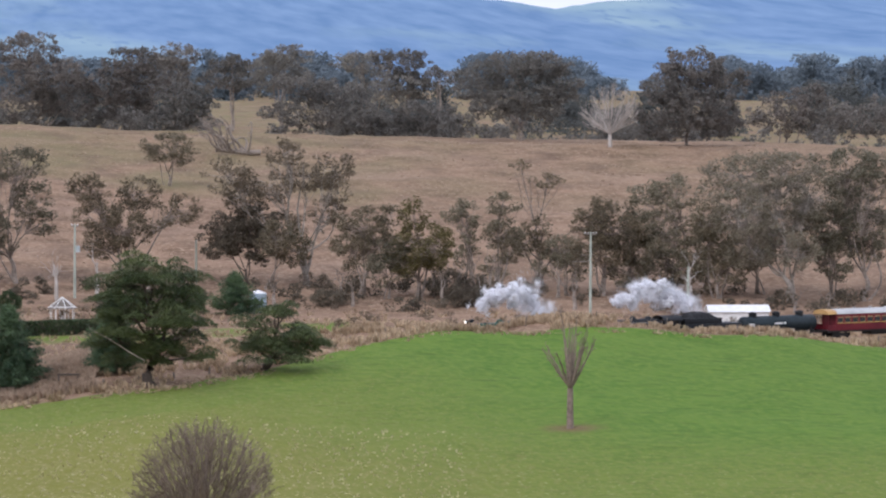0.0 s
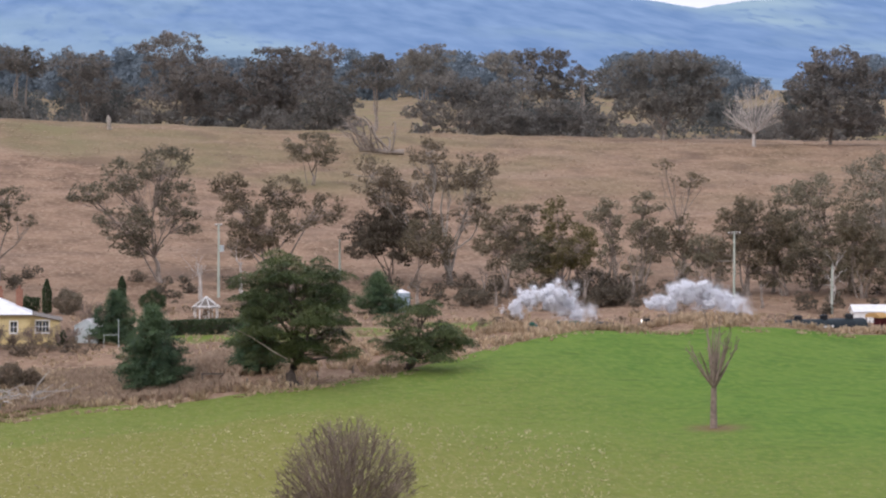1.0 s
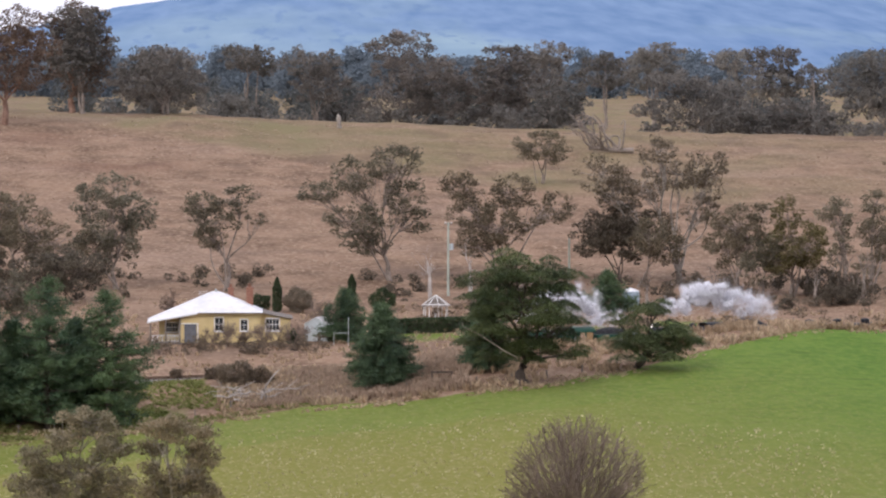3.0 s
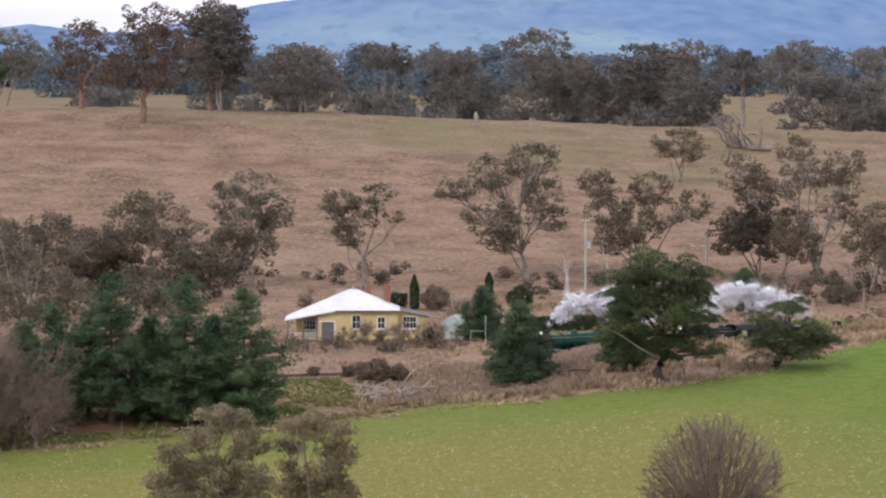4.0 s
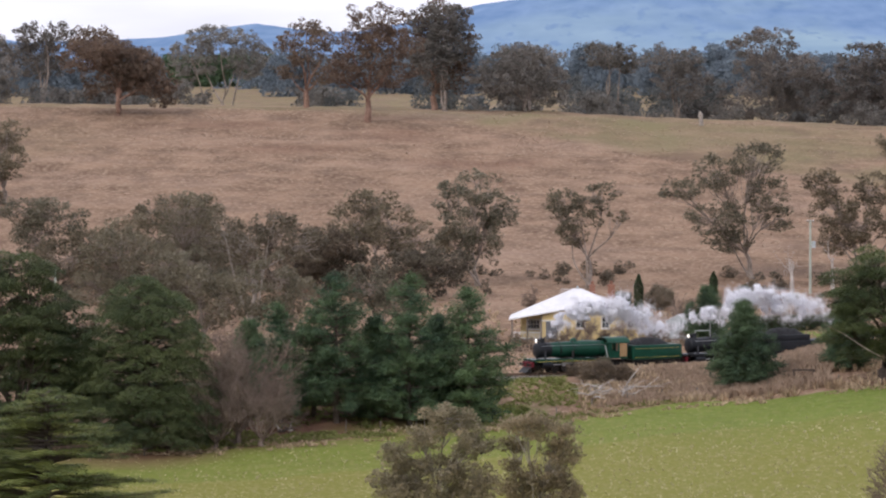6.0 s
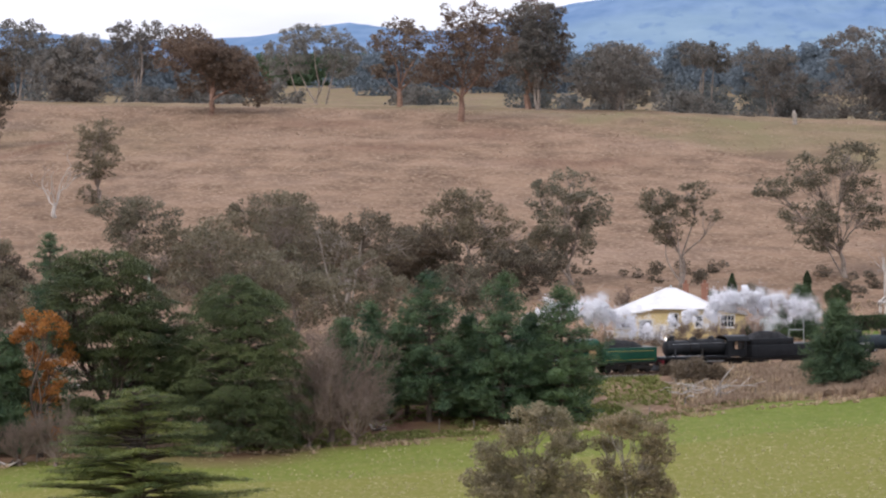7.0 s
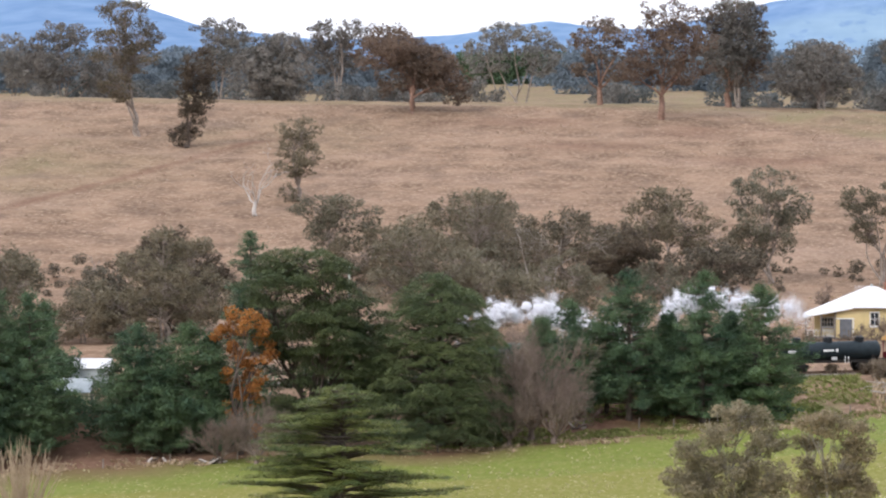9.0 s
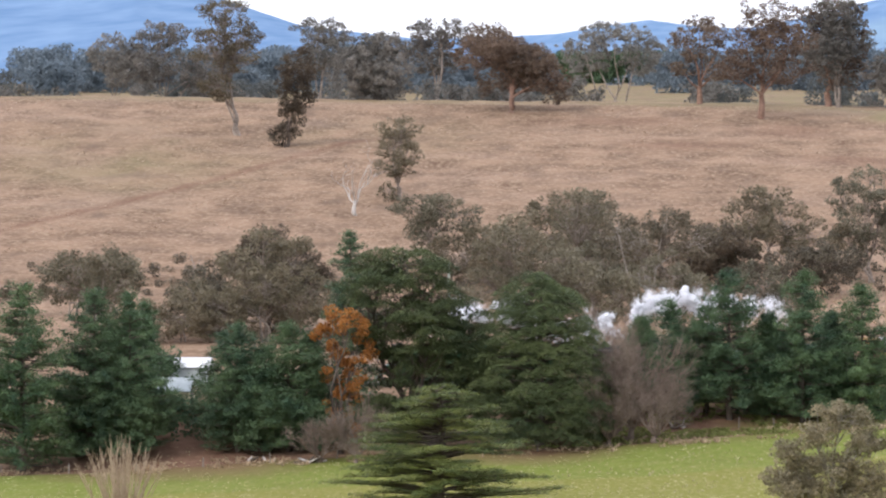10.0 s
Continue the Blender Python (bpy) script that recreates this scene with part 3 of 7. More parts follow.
def bare(x, y, height, half, seed, dead=False, round_top=True, stems=5, grey=None, low_fork=0.0):
    """A leafless tree: limbs that fork again and again into fine twigs."""
    rng = np.random.default_rng(seed)
    base = new("dead_tree" if dead else "bare_tree")
    base.matrix_basis = pose(x, y, ground_at(x, y) - 0.2)
    tagged(base, LABELS["dead" if dead else "bare"], "tree")
    wood, twigs = Wood(), Wood()
    fork_h = height * (low_fork or (0.3 if not dead else 0.35))
    thick = 0.02 * height + 0.1
    trunk = bent(rng, (0, 0, 0), (rng.normal(0, 0.2), 0, fork_h), 5, 0.12)
    wood.limb(trunk, np.linspace(thick * 1.25, thick * 0.8, 5), 8)

    def grow(start, way, length, r, depth):
        way = way / np.linalg.norm(way)
        end = start + way * length
        pts = bent(rng, start, end, 4, 0.07 * length)
        (wood if depth > 1 or dead else twigs).limb(pts, np.linspace(r, max(r * 0.5, 0.012), 4), 5 if depth > 1 else 3)
        if depth == 0:
            return
        for _ in range(3 if not dead else 2):
            turn = way + rng.normal(0, 0.42 if not dead else 0.55, 3) + (0, 0, 0.18)
            at_p = pts[rng.integers(1, 4)]
            grow(at_p, turn, length * rng.uniform(0.55, 0.85), r * 0.55, depth - 1)

    for k in range(stems):
        ang = k * 2.4 + rng.uniform(-0.4, 0.4)
        lean = rng.uniform(0.25, 1.0) * half / (height - fork_h) * (1.7 if low_fork else 0.9)
        way = np.array((math.cos(ang) * lean, math.sin(ang) * lean, 1.0))
        grow(trunk[-1] - (0, 0, rng.uniform(0, 0.25) * fork_h), way, (height - fork_h) * 0.42, thick * 0.45, 5 if not dead else 3)
    part("trunk", wood.mesh("trunk", grey or (M_GREY if dead else M_TWIG)), base)
    if not dead:
        tagged(part("twig", twigs.mesh("twig", grey or M_TWIG), base), kind="stuff")


def dome(x, y, height, half, seed, stems=120, open_head=False, bark=None, fine=2600):
    """A leafless tree with a rounded head of fine twigs; with open_head few upright stems that part like a vase."""
    rng = np.random.default_rng(seed)
    base = new("bare_tree")
    base.matrix_basis = pose(x, y, ground_at(x, y) - 0.2)
    tagged(base, LABELS["bare"], "tree")
    wood, twigs = Wood(), Wood()
    thick = 0.018 * height + 0.08
    round_z = half * (0.95 if not open_head else 1.7)
    heart = height - round_z
    foot = np.array((0, 0, max(0.12 * height, heart - round_z * 0.75)))
    if open_head:
        foot[2] = height * 0.36
    wood.limb(bent(rng, (0, 0, 0), foot, 5, 0.06), np.linspace(thick * 1.3, thick, 5), 8)
    for k in range(stems):
        a, up = rng.uniform(0, 2 * math.pi), rng.uniform(-0.45 if not open_head else 0.25, 1)
        out = math.sqrt(1 - up * up)
        tip = np.array((math.cos(a) * out * half, math.sin(a) * out * half, heart + up * round_z))
        tip = foot + (tip - foot) * rng.uniform(0.82, 1.0)
        mid = foot + (tip - foot) * 0.45 + np.array((tip[0] * 0.15, tip[1] * 0.15, 0.08 * half))
        s = np.linspace(0, 1, 7)[:, None]
        path = (1 - s) ** 2 * foot + 2 * s * (1 - s) * mid + s ** 2 * tip + rng.normal(0, 0.05, (7, 3)) * s
        r = thick * rng.uniform(0.2, 0.36) * (2.3 if open_head else 0.85)
        wood.limb(path, np.linspace(r, 0.03, 7), 5)
        for _ in range(12):
            i = int(rng.integers(2, 7))
            way = (path[i] - path[i - 1]) / (np.linalg.norm(path[i] - path[i - 1]) + 1e-6) + rng.normal(0, 0.5, 3) + (0, 0, 0.15)
            end = path[i] + way * rng.uniform(0.12, 0.3) * half * (0.7 if i == 6 else 1)
            q = np.linalg.norm((end - (0, 0, heart)) / (half, half, round_z))
            if q > 1.0:
                end = path[i] + (end - path[i]) * 0.3
            stick = bent(rng, path[i], end, 4, 0.05)
            twigs.limb(stick, (0.032, 0.027, 0.022, 0.014), 3)
            for _ in range(2):
                twigs.limb(np.array([stick[2], stick[2] + (end - path[i]) * 0.4 + rng.normal(0, 0.12, 3)]), (0.02, 0.012), 3)
    for k in range(0 if open_head else fine):
        up, a = rng.uniform(-0.6, 1), rng.uniform(0, 2 * math.pi)
        out = math.sqrt(1 - up * up)
        d = np.array((math.cos(a) * out, math.sin(a) * out, up))
        p = np.array((0, 0, heart)) + d * (half, half, round_z) * rng.uniform(0.6, 0.97)
        way = d + rng.normal(0, 0.35, 3) + (0, 0, 0.3)
        twigs.limb(np.array([p - way * 0.28, p, p + way * rng.uniform(0.1, 0.35)]), (0.02, 0.017, 0.009), 3)
    part("trunk", wood.mesh("trunk", bark or M_TWIG), base)
    tagged(part("twig", twigs.mesh("twig", bark or M_TWIG), base), kind="stuff")


tree("gum", 19.7, 683.7, 1, (0.4, 17.3, 4.0, 2.8), (-5.2, 15.3, 3.6, 2.8), (-10.1, 12.9, 3.6, 1.6), (2.0, 12.1, 3.2, 3.2), (-5.2, 8.9, 4.8, 2.8), (-3.6, 5.7, 3.6, 2.0), (3.6, 8.9, 2.4, 2.0))
tree("gum", 36.2, 684.0, 2, (-6.4, 14.2, 2.8, 2.4), (-4.8, 10.5, 3.6, 3.2), (0.8, 13.4, 3.2, 2.8), (-0.8, 8.5, 4.8, 2.8), (6.4, 10.9, 3.2, 2.4), (-4.8, 6.1, 3.2, 2.4))
tree("gum", 49.0, 813.0, 3, (0.0, 7.0, 4.6, 2.4), (-2.1, 5.6, 2.4, 1.7), (2.2, 5.1, 2.4, 1.9))
tree("pale", 61.3, 684.8, 4, (-11.7, 15.8, 3.6, 2.8), (-3.6, 19.1, 3.2, 2.0), (3.6, 16.7, 3.2, 3.2), (4.4, 13.4, 2.4, 3.2), (-5.3, 14.2, 4.0, 2.4), (-0.4, 15.8, 2.8, 2.4), (-9.3, 12.6, 2.8, 2.0), (2.0, 10.2, 2.0, 2.4), (-3.6, 8.6, 3.2, 2.4))
tree("dark", 52.8, 685.0, 5, (-2.4, 7.7, 4.4, 3.2), (0.8, 9.3, 4.0, 2.8), (-4.0, 6.1, 3.2, 2.4), (1.6, 6.1, 2.8, 3.2))
tree("gum", 67.6, 670.6, 6, (0.0, 9.9, 4.0, 3.2), (-1.2, 6.8, 3.2, 3.2), (2.0, 7.6, 2.8, 3.2), (4.0, 11.5, 2.0, 1.6))
tree("olive", 75.2, 667.3, 7, (-0.8, 11.7, 2.4, 2.4), (0.8, 7.8, 4.7, 3.2), (-1.6, 5.4, 3.2, 2.4), (2.4, 7.0, 2.4, 3.2))
tree("gum", 84.5, 684.3, 8, (-2.4, 11.0, 2.0, 2.0), (-0.4, 10.2, 2.0, 2.8), (0.0, 6.2, 2.0, 2.4), (-0.8, 4.1, 1.6, 1.6))
tree("gum", 87.3, 674.4, 9, (0.4, 13.0, 2.8, 1.6), (0.8, 9.0, 3.2, 2.0), (1.6, 6.6, 3.2, 2.0), (0.0, 4.2, 2.4, 1.6))
tree("gum", 95.2, 684.4, 10, (-3.3, 17.5, 1.5, 0.8), (0.4, 15.5, 2.3, 1.2), (-0.8, 8.6, 2.4, 1.6), (-3.3, 6.2, 3.7, 1.6), (2.4, 5.4, 3.3, 2.0))
tree("gum", 102.2, 671.3, 11, (-0.8, 12.4, 3.2, 2.4), (0.8, 10.0, 4.8, 4.0), (-1.6, 6.8, 3.6, 2.4), (3.2, 7.7, 3.2, 3.2), (-2.4, 10.8, 2.8, 2.4))
tree("gum", 113.1, 678.1, 12, (0.0, 14.2, 4.9, 2.4), (-4.0, 14.2, 2.4, 2.0), (0.8, 9.3, 5.7, 3.2), (-0.8, 3.7, 5.7, 3.2), (4.0, 5.3, 4.0, 4.0))
tree("pale", 127.1, 663.4, 13, (-5.2, 18.0, 7.2, 3.2), (0.4, 18.8, 6.4, 2.8), (-7.5, 13.2, 4.8, 4.0), (-1.2, 12.5, 7.2, 4.0), (3.6, 14.9, 4.0, 4.8), (0.4, 7.7, 4.8, 3.2), (-5.2, 7.7, 4.0, 3.2))
tree("gum", 139.2, 669.2, 14, (-1.6, 18.7, 4.8, 4.0), (1.6, 16.3, 4.0, 5.6), (-2.4, 10.6, 4.0, 4.8), (1.6, 9.1, 3.2, 4.0))
tree("gum", 124.9, 673.5, 15, (-2.0, 5.8, 3.2, 2.4), (0.4, 7.4, 2.4, 2.0))
tree("gum", -19.0, 666.7, 16, (0.0, 13.8, 3.5, 2.4), (-3.9, 12.2, 2.7, 2.4), (2.4, 10.6, 3.5, 2.7), (-0.8, 8.3, 4.7, 2.7), (0.8, 5.9, 3.1, 2.4), (-3.1, 5.9, 3.1, 2.7))
tree("gum", -3.4, 664.0, 17, (-3.7, 12.3, 3.0, 1.7), (0.9, 13.1, 3.0, 1.7), (-1.4, 9.9, 3.5, 2.3), (-2.2, 7.6, 2.7, 1.6), (4.1, 10.3, 1.6, 0.8))
tree("pale", -46.2, 611.8, 18, (2.9, 13.0, 3.6, 2.2), (0.0, 10.8, 4.3, 2.9), (-3.6, 11.6, 2.9, 3.6), (6.5, 10.8, 3.6, 2.5))
tree("gum", -32.8, 660.2, 19, (-0.8, 12.5, 4.7, 1.9), (-3.1, 9.0, 4.7, 3.1), (2.3, 9.0, 3.9, 3.9), (6.2, 6.7, 4.7, 3.1))
tree("gum", -59.1, 658.4, 20, (0.8, 11.7, 5.4, 2.7), (1.6, 7.8, 6.2, 3.1), (-0.8, 4.7, 4.7, 3.1))
tree("dark", -39.4, 653.3, 21, (0.0, 7.3, 4.6, 2.7), (1.5, 4.3, 6.2, 3.1), (-3.9, 4.3, 4.6, 3.1))
tree("dark", -24.6, 648.5, 22, (0.8, 4.6, 4.6, 3.4), (-3.8, 3.8, 4.6, 3.1))
tree("gum", -96.4, 757.9, 23, (0.4, 12.0, 4.0, 1.8), (-0.9, 8.9, 3.6, 2.7), (1.8, 7.1, 2.7, 2.7), (-1.8, 5.3, 2.7, 1.8), (-1.6, 1.7, 2.0, 1.6))
tree("dark", -124.7, 825.1, 24, (2.0, 13.9, 3.9, 3.9), (1.5, 9.5, 3.4, 3.9), (1.0, 5.6, 2.5, 2.5), (-0.5, 2.2, 2.9, 1.8))
tree("gum", -135.8, 840.6, 25, (-2.3, 22.0, 5.0, 2.5), (-0.3, 18.0, 5.0, 3.0), (-4.3, 16.0, 4.0, 4.0), (0.7, 14.0, 3.5, 3.0), (-3.3, 9.0, 3.0, 3.0))
tree("dark", -92.4, 596.4, 26, (0.0, 11.4, 3.5, 2.1), (-2.1, 8.6, 5.0, 2.8), (3.5, 8.6, 4.3, 2.8), (2.1, 4.3, 5.7, 3.5), (5.7, 6.4, 2.8, 2.8))
tree("dark", -100.1, 595.6, 27, (-0.7, 5.7, 4.3, 2.8), (2.1, 3.6, 5.7, 2.8), (-2.1, 2.9, 3.6, 2.5))
tree("gum", -81.3, 670.1, 28, (-1.6, 10.0, 4.4, 2.2), (3.2, 9.2, 4.8, 2.8), (0.8, 6.0, 4.8, 3.2))
tree("gum", -71.7, 670.7, 29, (-0.8, 5.2, 4.8, 3.2), (3.2, 6.0, 4.8, 4.0), (0.0, 2.0, 4.8, 3.2))
tree("gum", -62.9, 678.6, 30, (-0.8, 9.2, 4.8, 2.8), (3.2, 9.2, 4.0, 2.8), (-1.6, 5.2, 5.6, 3.2), (2.4, 3.6, 4.8, 3.2))
tree("gum", -115.9, 618.2, 31, (0.0, 5.9, 3.3, 2.6), (-1.5, 3.0, 3.0, 3.0))
tree("gum", -121.3, 616.2, 32, (-0.7, 6.7, 3.7, 1.8), (4.4, 5.9, 4.1, 2.2), (1.5, 3.7, 4.4, 2.6))
tree("brown", -45.3, 882.3, 33, (1.6, 18.3, 6.2, 4.2), (4.7, 14.2, 6.2, 4.2), (-2.6, 13.1, 4.2, 4.2), (2.6, 9.0, 7.3, 3.1), (-4.7, 9.0, 4.2, 2.6))
tree("brown", -59.5, 928.1, 34, (0.0, 15.6, 4.2, 2.2), (-3.2, 13.2, 3.0, 2.4), (3.2, 13.6, 3.2, 2.4), (0.6, 10.2, 4.8, 2.2), (-3.2, 7.2, 2.5, 1.7), (3.2, 6.6, 3.0, 1.9))
tree("brown", -35.3, 948.3, 35, (0.6, 18.5, 6.1, 3.9), (2.8, 12.9, 6.7, 4.5), (-2.8, 14.0, 4.5, 5.6), (1.7, 7.4, 5.6, 4.5))
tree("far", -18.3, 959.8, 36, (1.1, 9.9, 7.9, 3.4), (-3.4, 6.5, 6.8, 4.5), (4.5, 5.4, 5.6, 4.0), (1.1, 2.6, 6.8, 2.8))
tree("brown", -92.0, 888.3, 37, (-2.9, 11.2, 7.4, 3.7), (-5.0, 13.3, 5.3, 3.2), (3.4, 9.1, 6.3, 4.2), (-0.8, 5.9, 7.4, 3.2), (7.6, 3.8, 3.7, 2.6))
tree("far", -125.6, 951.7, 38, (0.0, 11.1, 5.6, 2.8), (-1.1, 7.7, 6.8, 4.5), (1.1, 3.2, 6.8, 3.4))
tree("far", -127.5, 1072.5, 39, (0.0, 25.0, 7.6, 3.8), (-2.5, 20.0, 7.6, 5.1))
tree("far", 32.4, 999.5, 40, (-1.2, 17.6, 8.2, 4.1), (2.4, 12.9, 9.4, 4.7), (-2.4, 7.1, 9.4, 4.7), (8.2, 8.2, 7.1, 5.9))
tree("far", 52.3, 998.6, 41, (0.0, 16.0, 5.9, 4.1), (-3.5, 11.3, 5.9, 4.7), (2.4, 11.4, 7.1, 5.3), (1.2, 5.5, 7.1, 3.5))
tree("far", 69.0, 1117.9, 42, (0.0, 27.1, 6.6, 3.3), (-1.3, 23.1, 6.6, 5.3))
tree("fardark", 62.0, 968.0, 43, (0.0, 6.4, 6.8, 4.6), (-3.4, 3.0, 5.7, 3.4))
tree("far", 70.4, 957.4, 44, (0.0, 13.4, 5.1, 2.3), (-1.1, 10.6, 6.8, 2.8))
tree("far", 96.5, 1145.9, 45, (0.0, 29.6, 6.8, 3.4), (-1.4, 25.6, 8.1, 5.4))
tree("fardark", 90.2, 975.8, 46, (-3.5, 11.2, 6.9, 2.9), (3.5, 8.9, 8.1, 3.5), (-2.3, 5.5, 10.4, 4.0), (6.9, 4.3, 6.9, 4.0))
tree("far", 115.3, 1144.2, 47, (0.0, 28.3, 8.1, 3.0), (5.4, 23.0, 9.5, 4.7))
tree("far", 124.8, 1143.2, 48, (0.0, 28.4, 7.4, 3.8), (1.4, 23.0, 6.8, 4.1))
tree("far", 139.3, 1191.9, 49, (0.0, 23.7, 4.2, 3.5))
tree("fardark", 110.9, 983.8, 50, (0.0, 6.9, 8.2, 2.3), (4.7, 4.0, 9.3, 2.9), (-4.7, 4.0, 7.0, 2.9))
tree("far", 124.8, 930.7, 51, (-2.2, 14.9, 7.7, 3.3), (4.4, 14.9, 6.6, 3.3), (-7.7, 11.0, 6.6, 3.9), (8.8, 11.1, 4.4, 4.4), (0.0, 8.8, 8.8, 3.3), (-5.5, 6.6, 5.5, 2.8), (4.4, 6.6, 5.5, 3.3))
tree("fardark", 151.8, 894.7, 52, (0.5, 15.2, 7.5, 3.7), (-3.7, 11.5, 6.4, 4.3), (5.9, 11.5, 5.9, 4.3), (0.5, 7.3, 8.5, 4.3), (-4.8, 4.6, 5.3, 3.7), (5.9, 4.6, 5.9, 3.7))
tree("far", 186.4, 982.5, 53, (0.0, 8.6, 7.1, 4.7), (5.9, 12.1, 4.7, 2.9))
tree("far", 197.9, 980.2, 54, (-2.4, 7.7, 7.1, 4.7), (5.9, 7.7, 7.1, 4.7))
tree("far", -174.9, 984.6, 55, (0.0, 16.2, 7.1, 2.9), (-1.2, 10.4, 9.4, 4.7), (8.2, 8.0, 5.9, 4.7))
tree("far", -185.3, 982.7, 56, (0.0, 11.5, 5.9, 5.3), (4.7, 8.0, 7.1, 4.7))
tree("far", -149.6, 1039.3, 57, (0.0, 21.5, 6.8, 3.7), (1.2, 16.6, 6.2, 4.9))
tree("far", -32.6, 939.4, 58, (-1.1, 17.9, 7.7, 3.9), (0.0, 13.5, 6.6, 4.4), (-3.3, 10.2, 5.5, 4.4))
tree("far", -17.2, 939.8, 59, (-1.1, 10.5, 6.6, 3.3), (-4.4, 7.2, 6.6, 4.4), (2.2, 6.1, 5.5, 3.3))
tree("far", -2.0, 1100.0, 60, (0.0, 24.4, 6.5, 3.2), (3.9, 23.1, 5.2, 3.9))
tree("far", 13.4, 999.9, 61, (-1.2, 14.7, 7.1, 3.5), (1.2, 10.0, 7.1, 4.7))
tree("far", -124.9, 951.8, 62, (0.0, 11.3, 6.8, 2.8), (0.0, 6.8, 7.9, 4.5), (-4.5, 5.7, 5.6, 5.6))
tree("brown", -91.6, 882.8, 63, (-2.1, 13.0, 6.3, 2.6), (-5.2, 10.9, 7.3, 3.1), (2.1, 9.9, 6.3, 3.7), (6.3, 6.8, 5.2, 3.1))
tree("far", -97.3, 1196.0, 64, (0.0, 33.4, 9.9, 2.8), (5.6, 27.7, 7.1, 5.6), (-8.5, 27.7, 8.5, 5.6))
tree("pine", 30.1, 527.1, 65, (-1.2, 13.4, 4.7, 1.9), (-3.7, 10.9, 3.1, 2.5), (1.9, 10.9, 3.4, 2.8), (-1.2, 8.4, 5.6, 3.1), (-4.3, 5.9, 2.8, 3.4), (3.1, 5.9, 3.1, 2.5), (0.0, 4.4, 3.7, 1.9), (5.0, 3.6, 1.6, 1.1))
spruce(26.3, 539.4, 8.3, 3.0, 66)
tree("pine", 43.4, 538.3, 67, (1.3, 7.1, 2.2, 1.3), (-1.3, 4.2, 2.5, 2.2), (2.5, 4.2, 3.2, 1.9), (1.3, 2.3, 4.4, 1.6), (5.1, 3.3, 1.6, 1.1))
spruce(14.4, 534.3, 9.5, 3.8, 68)
spruce(11.6, 593.4, 6.6, 2.9, 69)
spruce(47.4, 638.7, 5.4, 2.9, 70)
spruce(-15.6, 514.3, 14.5, 4.3, 71)
spruce(-21.8, 512.0, 15.9, 4.3, 72)
spruce(-29.6, 511.2, 16.6, 4.3, 73, 0.13)
spruce(-35.6, 511.7, 13.2, 4.0, 74, 0.12)
spruce(-32.2, 514.0, 12.0, 3.4, 91, 0.12)
spruce(-39.2, 515.0, 10.6, 3.4, 92)
layered_pine(-48.7, 499.1, 19.0, 7.9, 75)
tree("pine", -63.5, 499.5, 76, (0.3, 19.3, 4.7, 2.1), (-2.1, 17.0, 4.1, 2.4), (3.3, 16.4, 3.6, 2.7), (3.9, 11.6, 4.1, 3.0), (6.2, 9.2, 3.6, 2.7), (-0.3, 8.1, 5.3, 2.4), (-2.1, 12.2, 3.6, 3.0), (1.5, 4.5, 5.3, 3.0), (-2.7, 3.3, 4.7, 2.7), (5.6, 4.5, 3.6, 3.0), (2.7, 14.0, 3.6, 2.4), (6.6, 14.2, 3.0, 2.2), (8.2, 10.8, 3.0, 2.4), (8.4, 7.2, 3.2, 2.6))
spruce(-75.1, 497.9, 13.8, 5.0, 77)
spruce(-80.6, 498.5, 13.5, 4.4, 78)
spruce(-91.5, 495.6, 17.4, 4.3, 79)
spruce(-101.6, 488.5, 20.3, 4.7, 80)
spruce(-77.7, 564.7, 15.0, 3.0, 81)
cedar(-52.6, 441.9, 12.4, 11.8, 82)
spruce(-77.8, 498.5, 11.3, 3.6, 83)
spruce(-72.8, 498.7, 12.4, 2.5, 84)
spruce(-83.6, 506.1, 11.3, 2.5, 85)
spruce(-92.8, 504.5, 14.0, 3.3, 86)
spruce(-93.8, 495.2, 15.1, 4.2, 87)
spruce(-94.1, 516.5, 8.3, 3.4, 88)
spruce(-19.0, 518.2, 10.8, 3.7, 89)
spruce(-25.6, 514.4, 11.0, 3.6, 90)
tree("gum", -101.2, 581.3, 91, (0.0, 3.3, 4.9, 2.4), (5.6, 2.2, 4.9, 2.4), (-3.5, 2.3, 3.5, 2.8))
tree("gum", -55.5, 667.7, 92, (0.0, 6.4, 4.7, 3.2), (3.9, 4.8, 4.7, 3.2), (-1.6, 2.4, 4.7, 3.2), (4.7, 1.6, 4.7, 2.8))
tree("gum", -40.0, 659.8, 93, (-0.8, 5.5, 4.7, 2.7), (3.1, 6.3, 3.9, 2.7), (0.8, 2.4, 4.7, 2.7))
tree("gum", -74.1, 663.4, 94, (-1.6, 4.4, 4.7, 3.1), (2.4, 1.2, 5.5, 3.1))
tree("gum", -54.0, 626.7, 95, (0.0, 6.0, 5.2, 3.3), (-3.7, 3.8, 4.4, 3.3), (3.7, 3.7, 3.7, 3.0))
tree("gum", 54.9, 680.8, 96, (1.6, 7.4, 3.6, 2.8), (4.0, 5.8, 2.8, 2.8))
tree("gum", 71.2, 667.2, 97, (0.8, 7.0, 2.8, 2.8), (-0.8, 4.6, 2.8, 2.4))
tree("dark", 80.1, 667.7, 98, (0.0, 2.2, 4.0, 2.0), (3.2, 1.9, 2.8, 1.7))
tree("gum", 97.0, 674.1, 99, (0.0, 6.6, 2.8, 2.4), (1.6, 4.2, 2.8, 2.4), (-2.0, 4.6, 2.4, 2.0))
tree("gum", 107.2, 672.0, 100, (0.0, 10.0, 3.2, 2.8), (0.8, 6.0, 3.6, 3.2), (-1.6, 3.6, 3.2, 2.4))
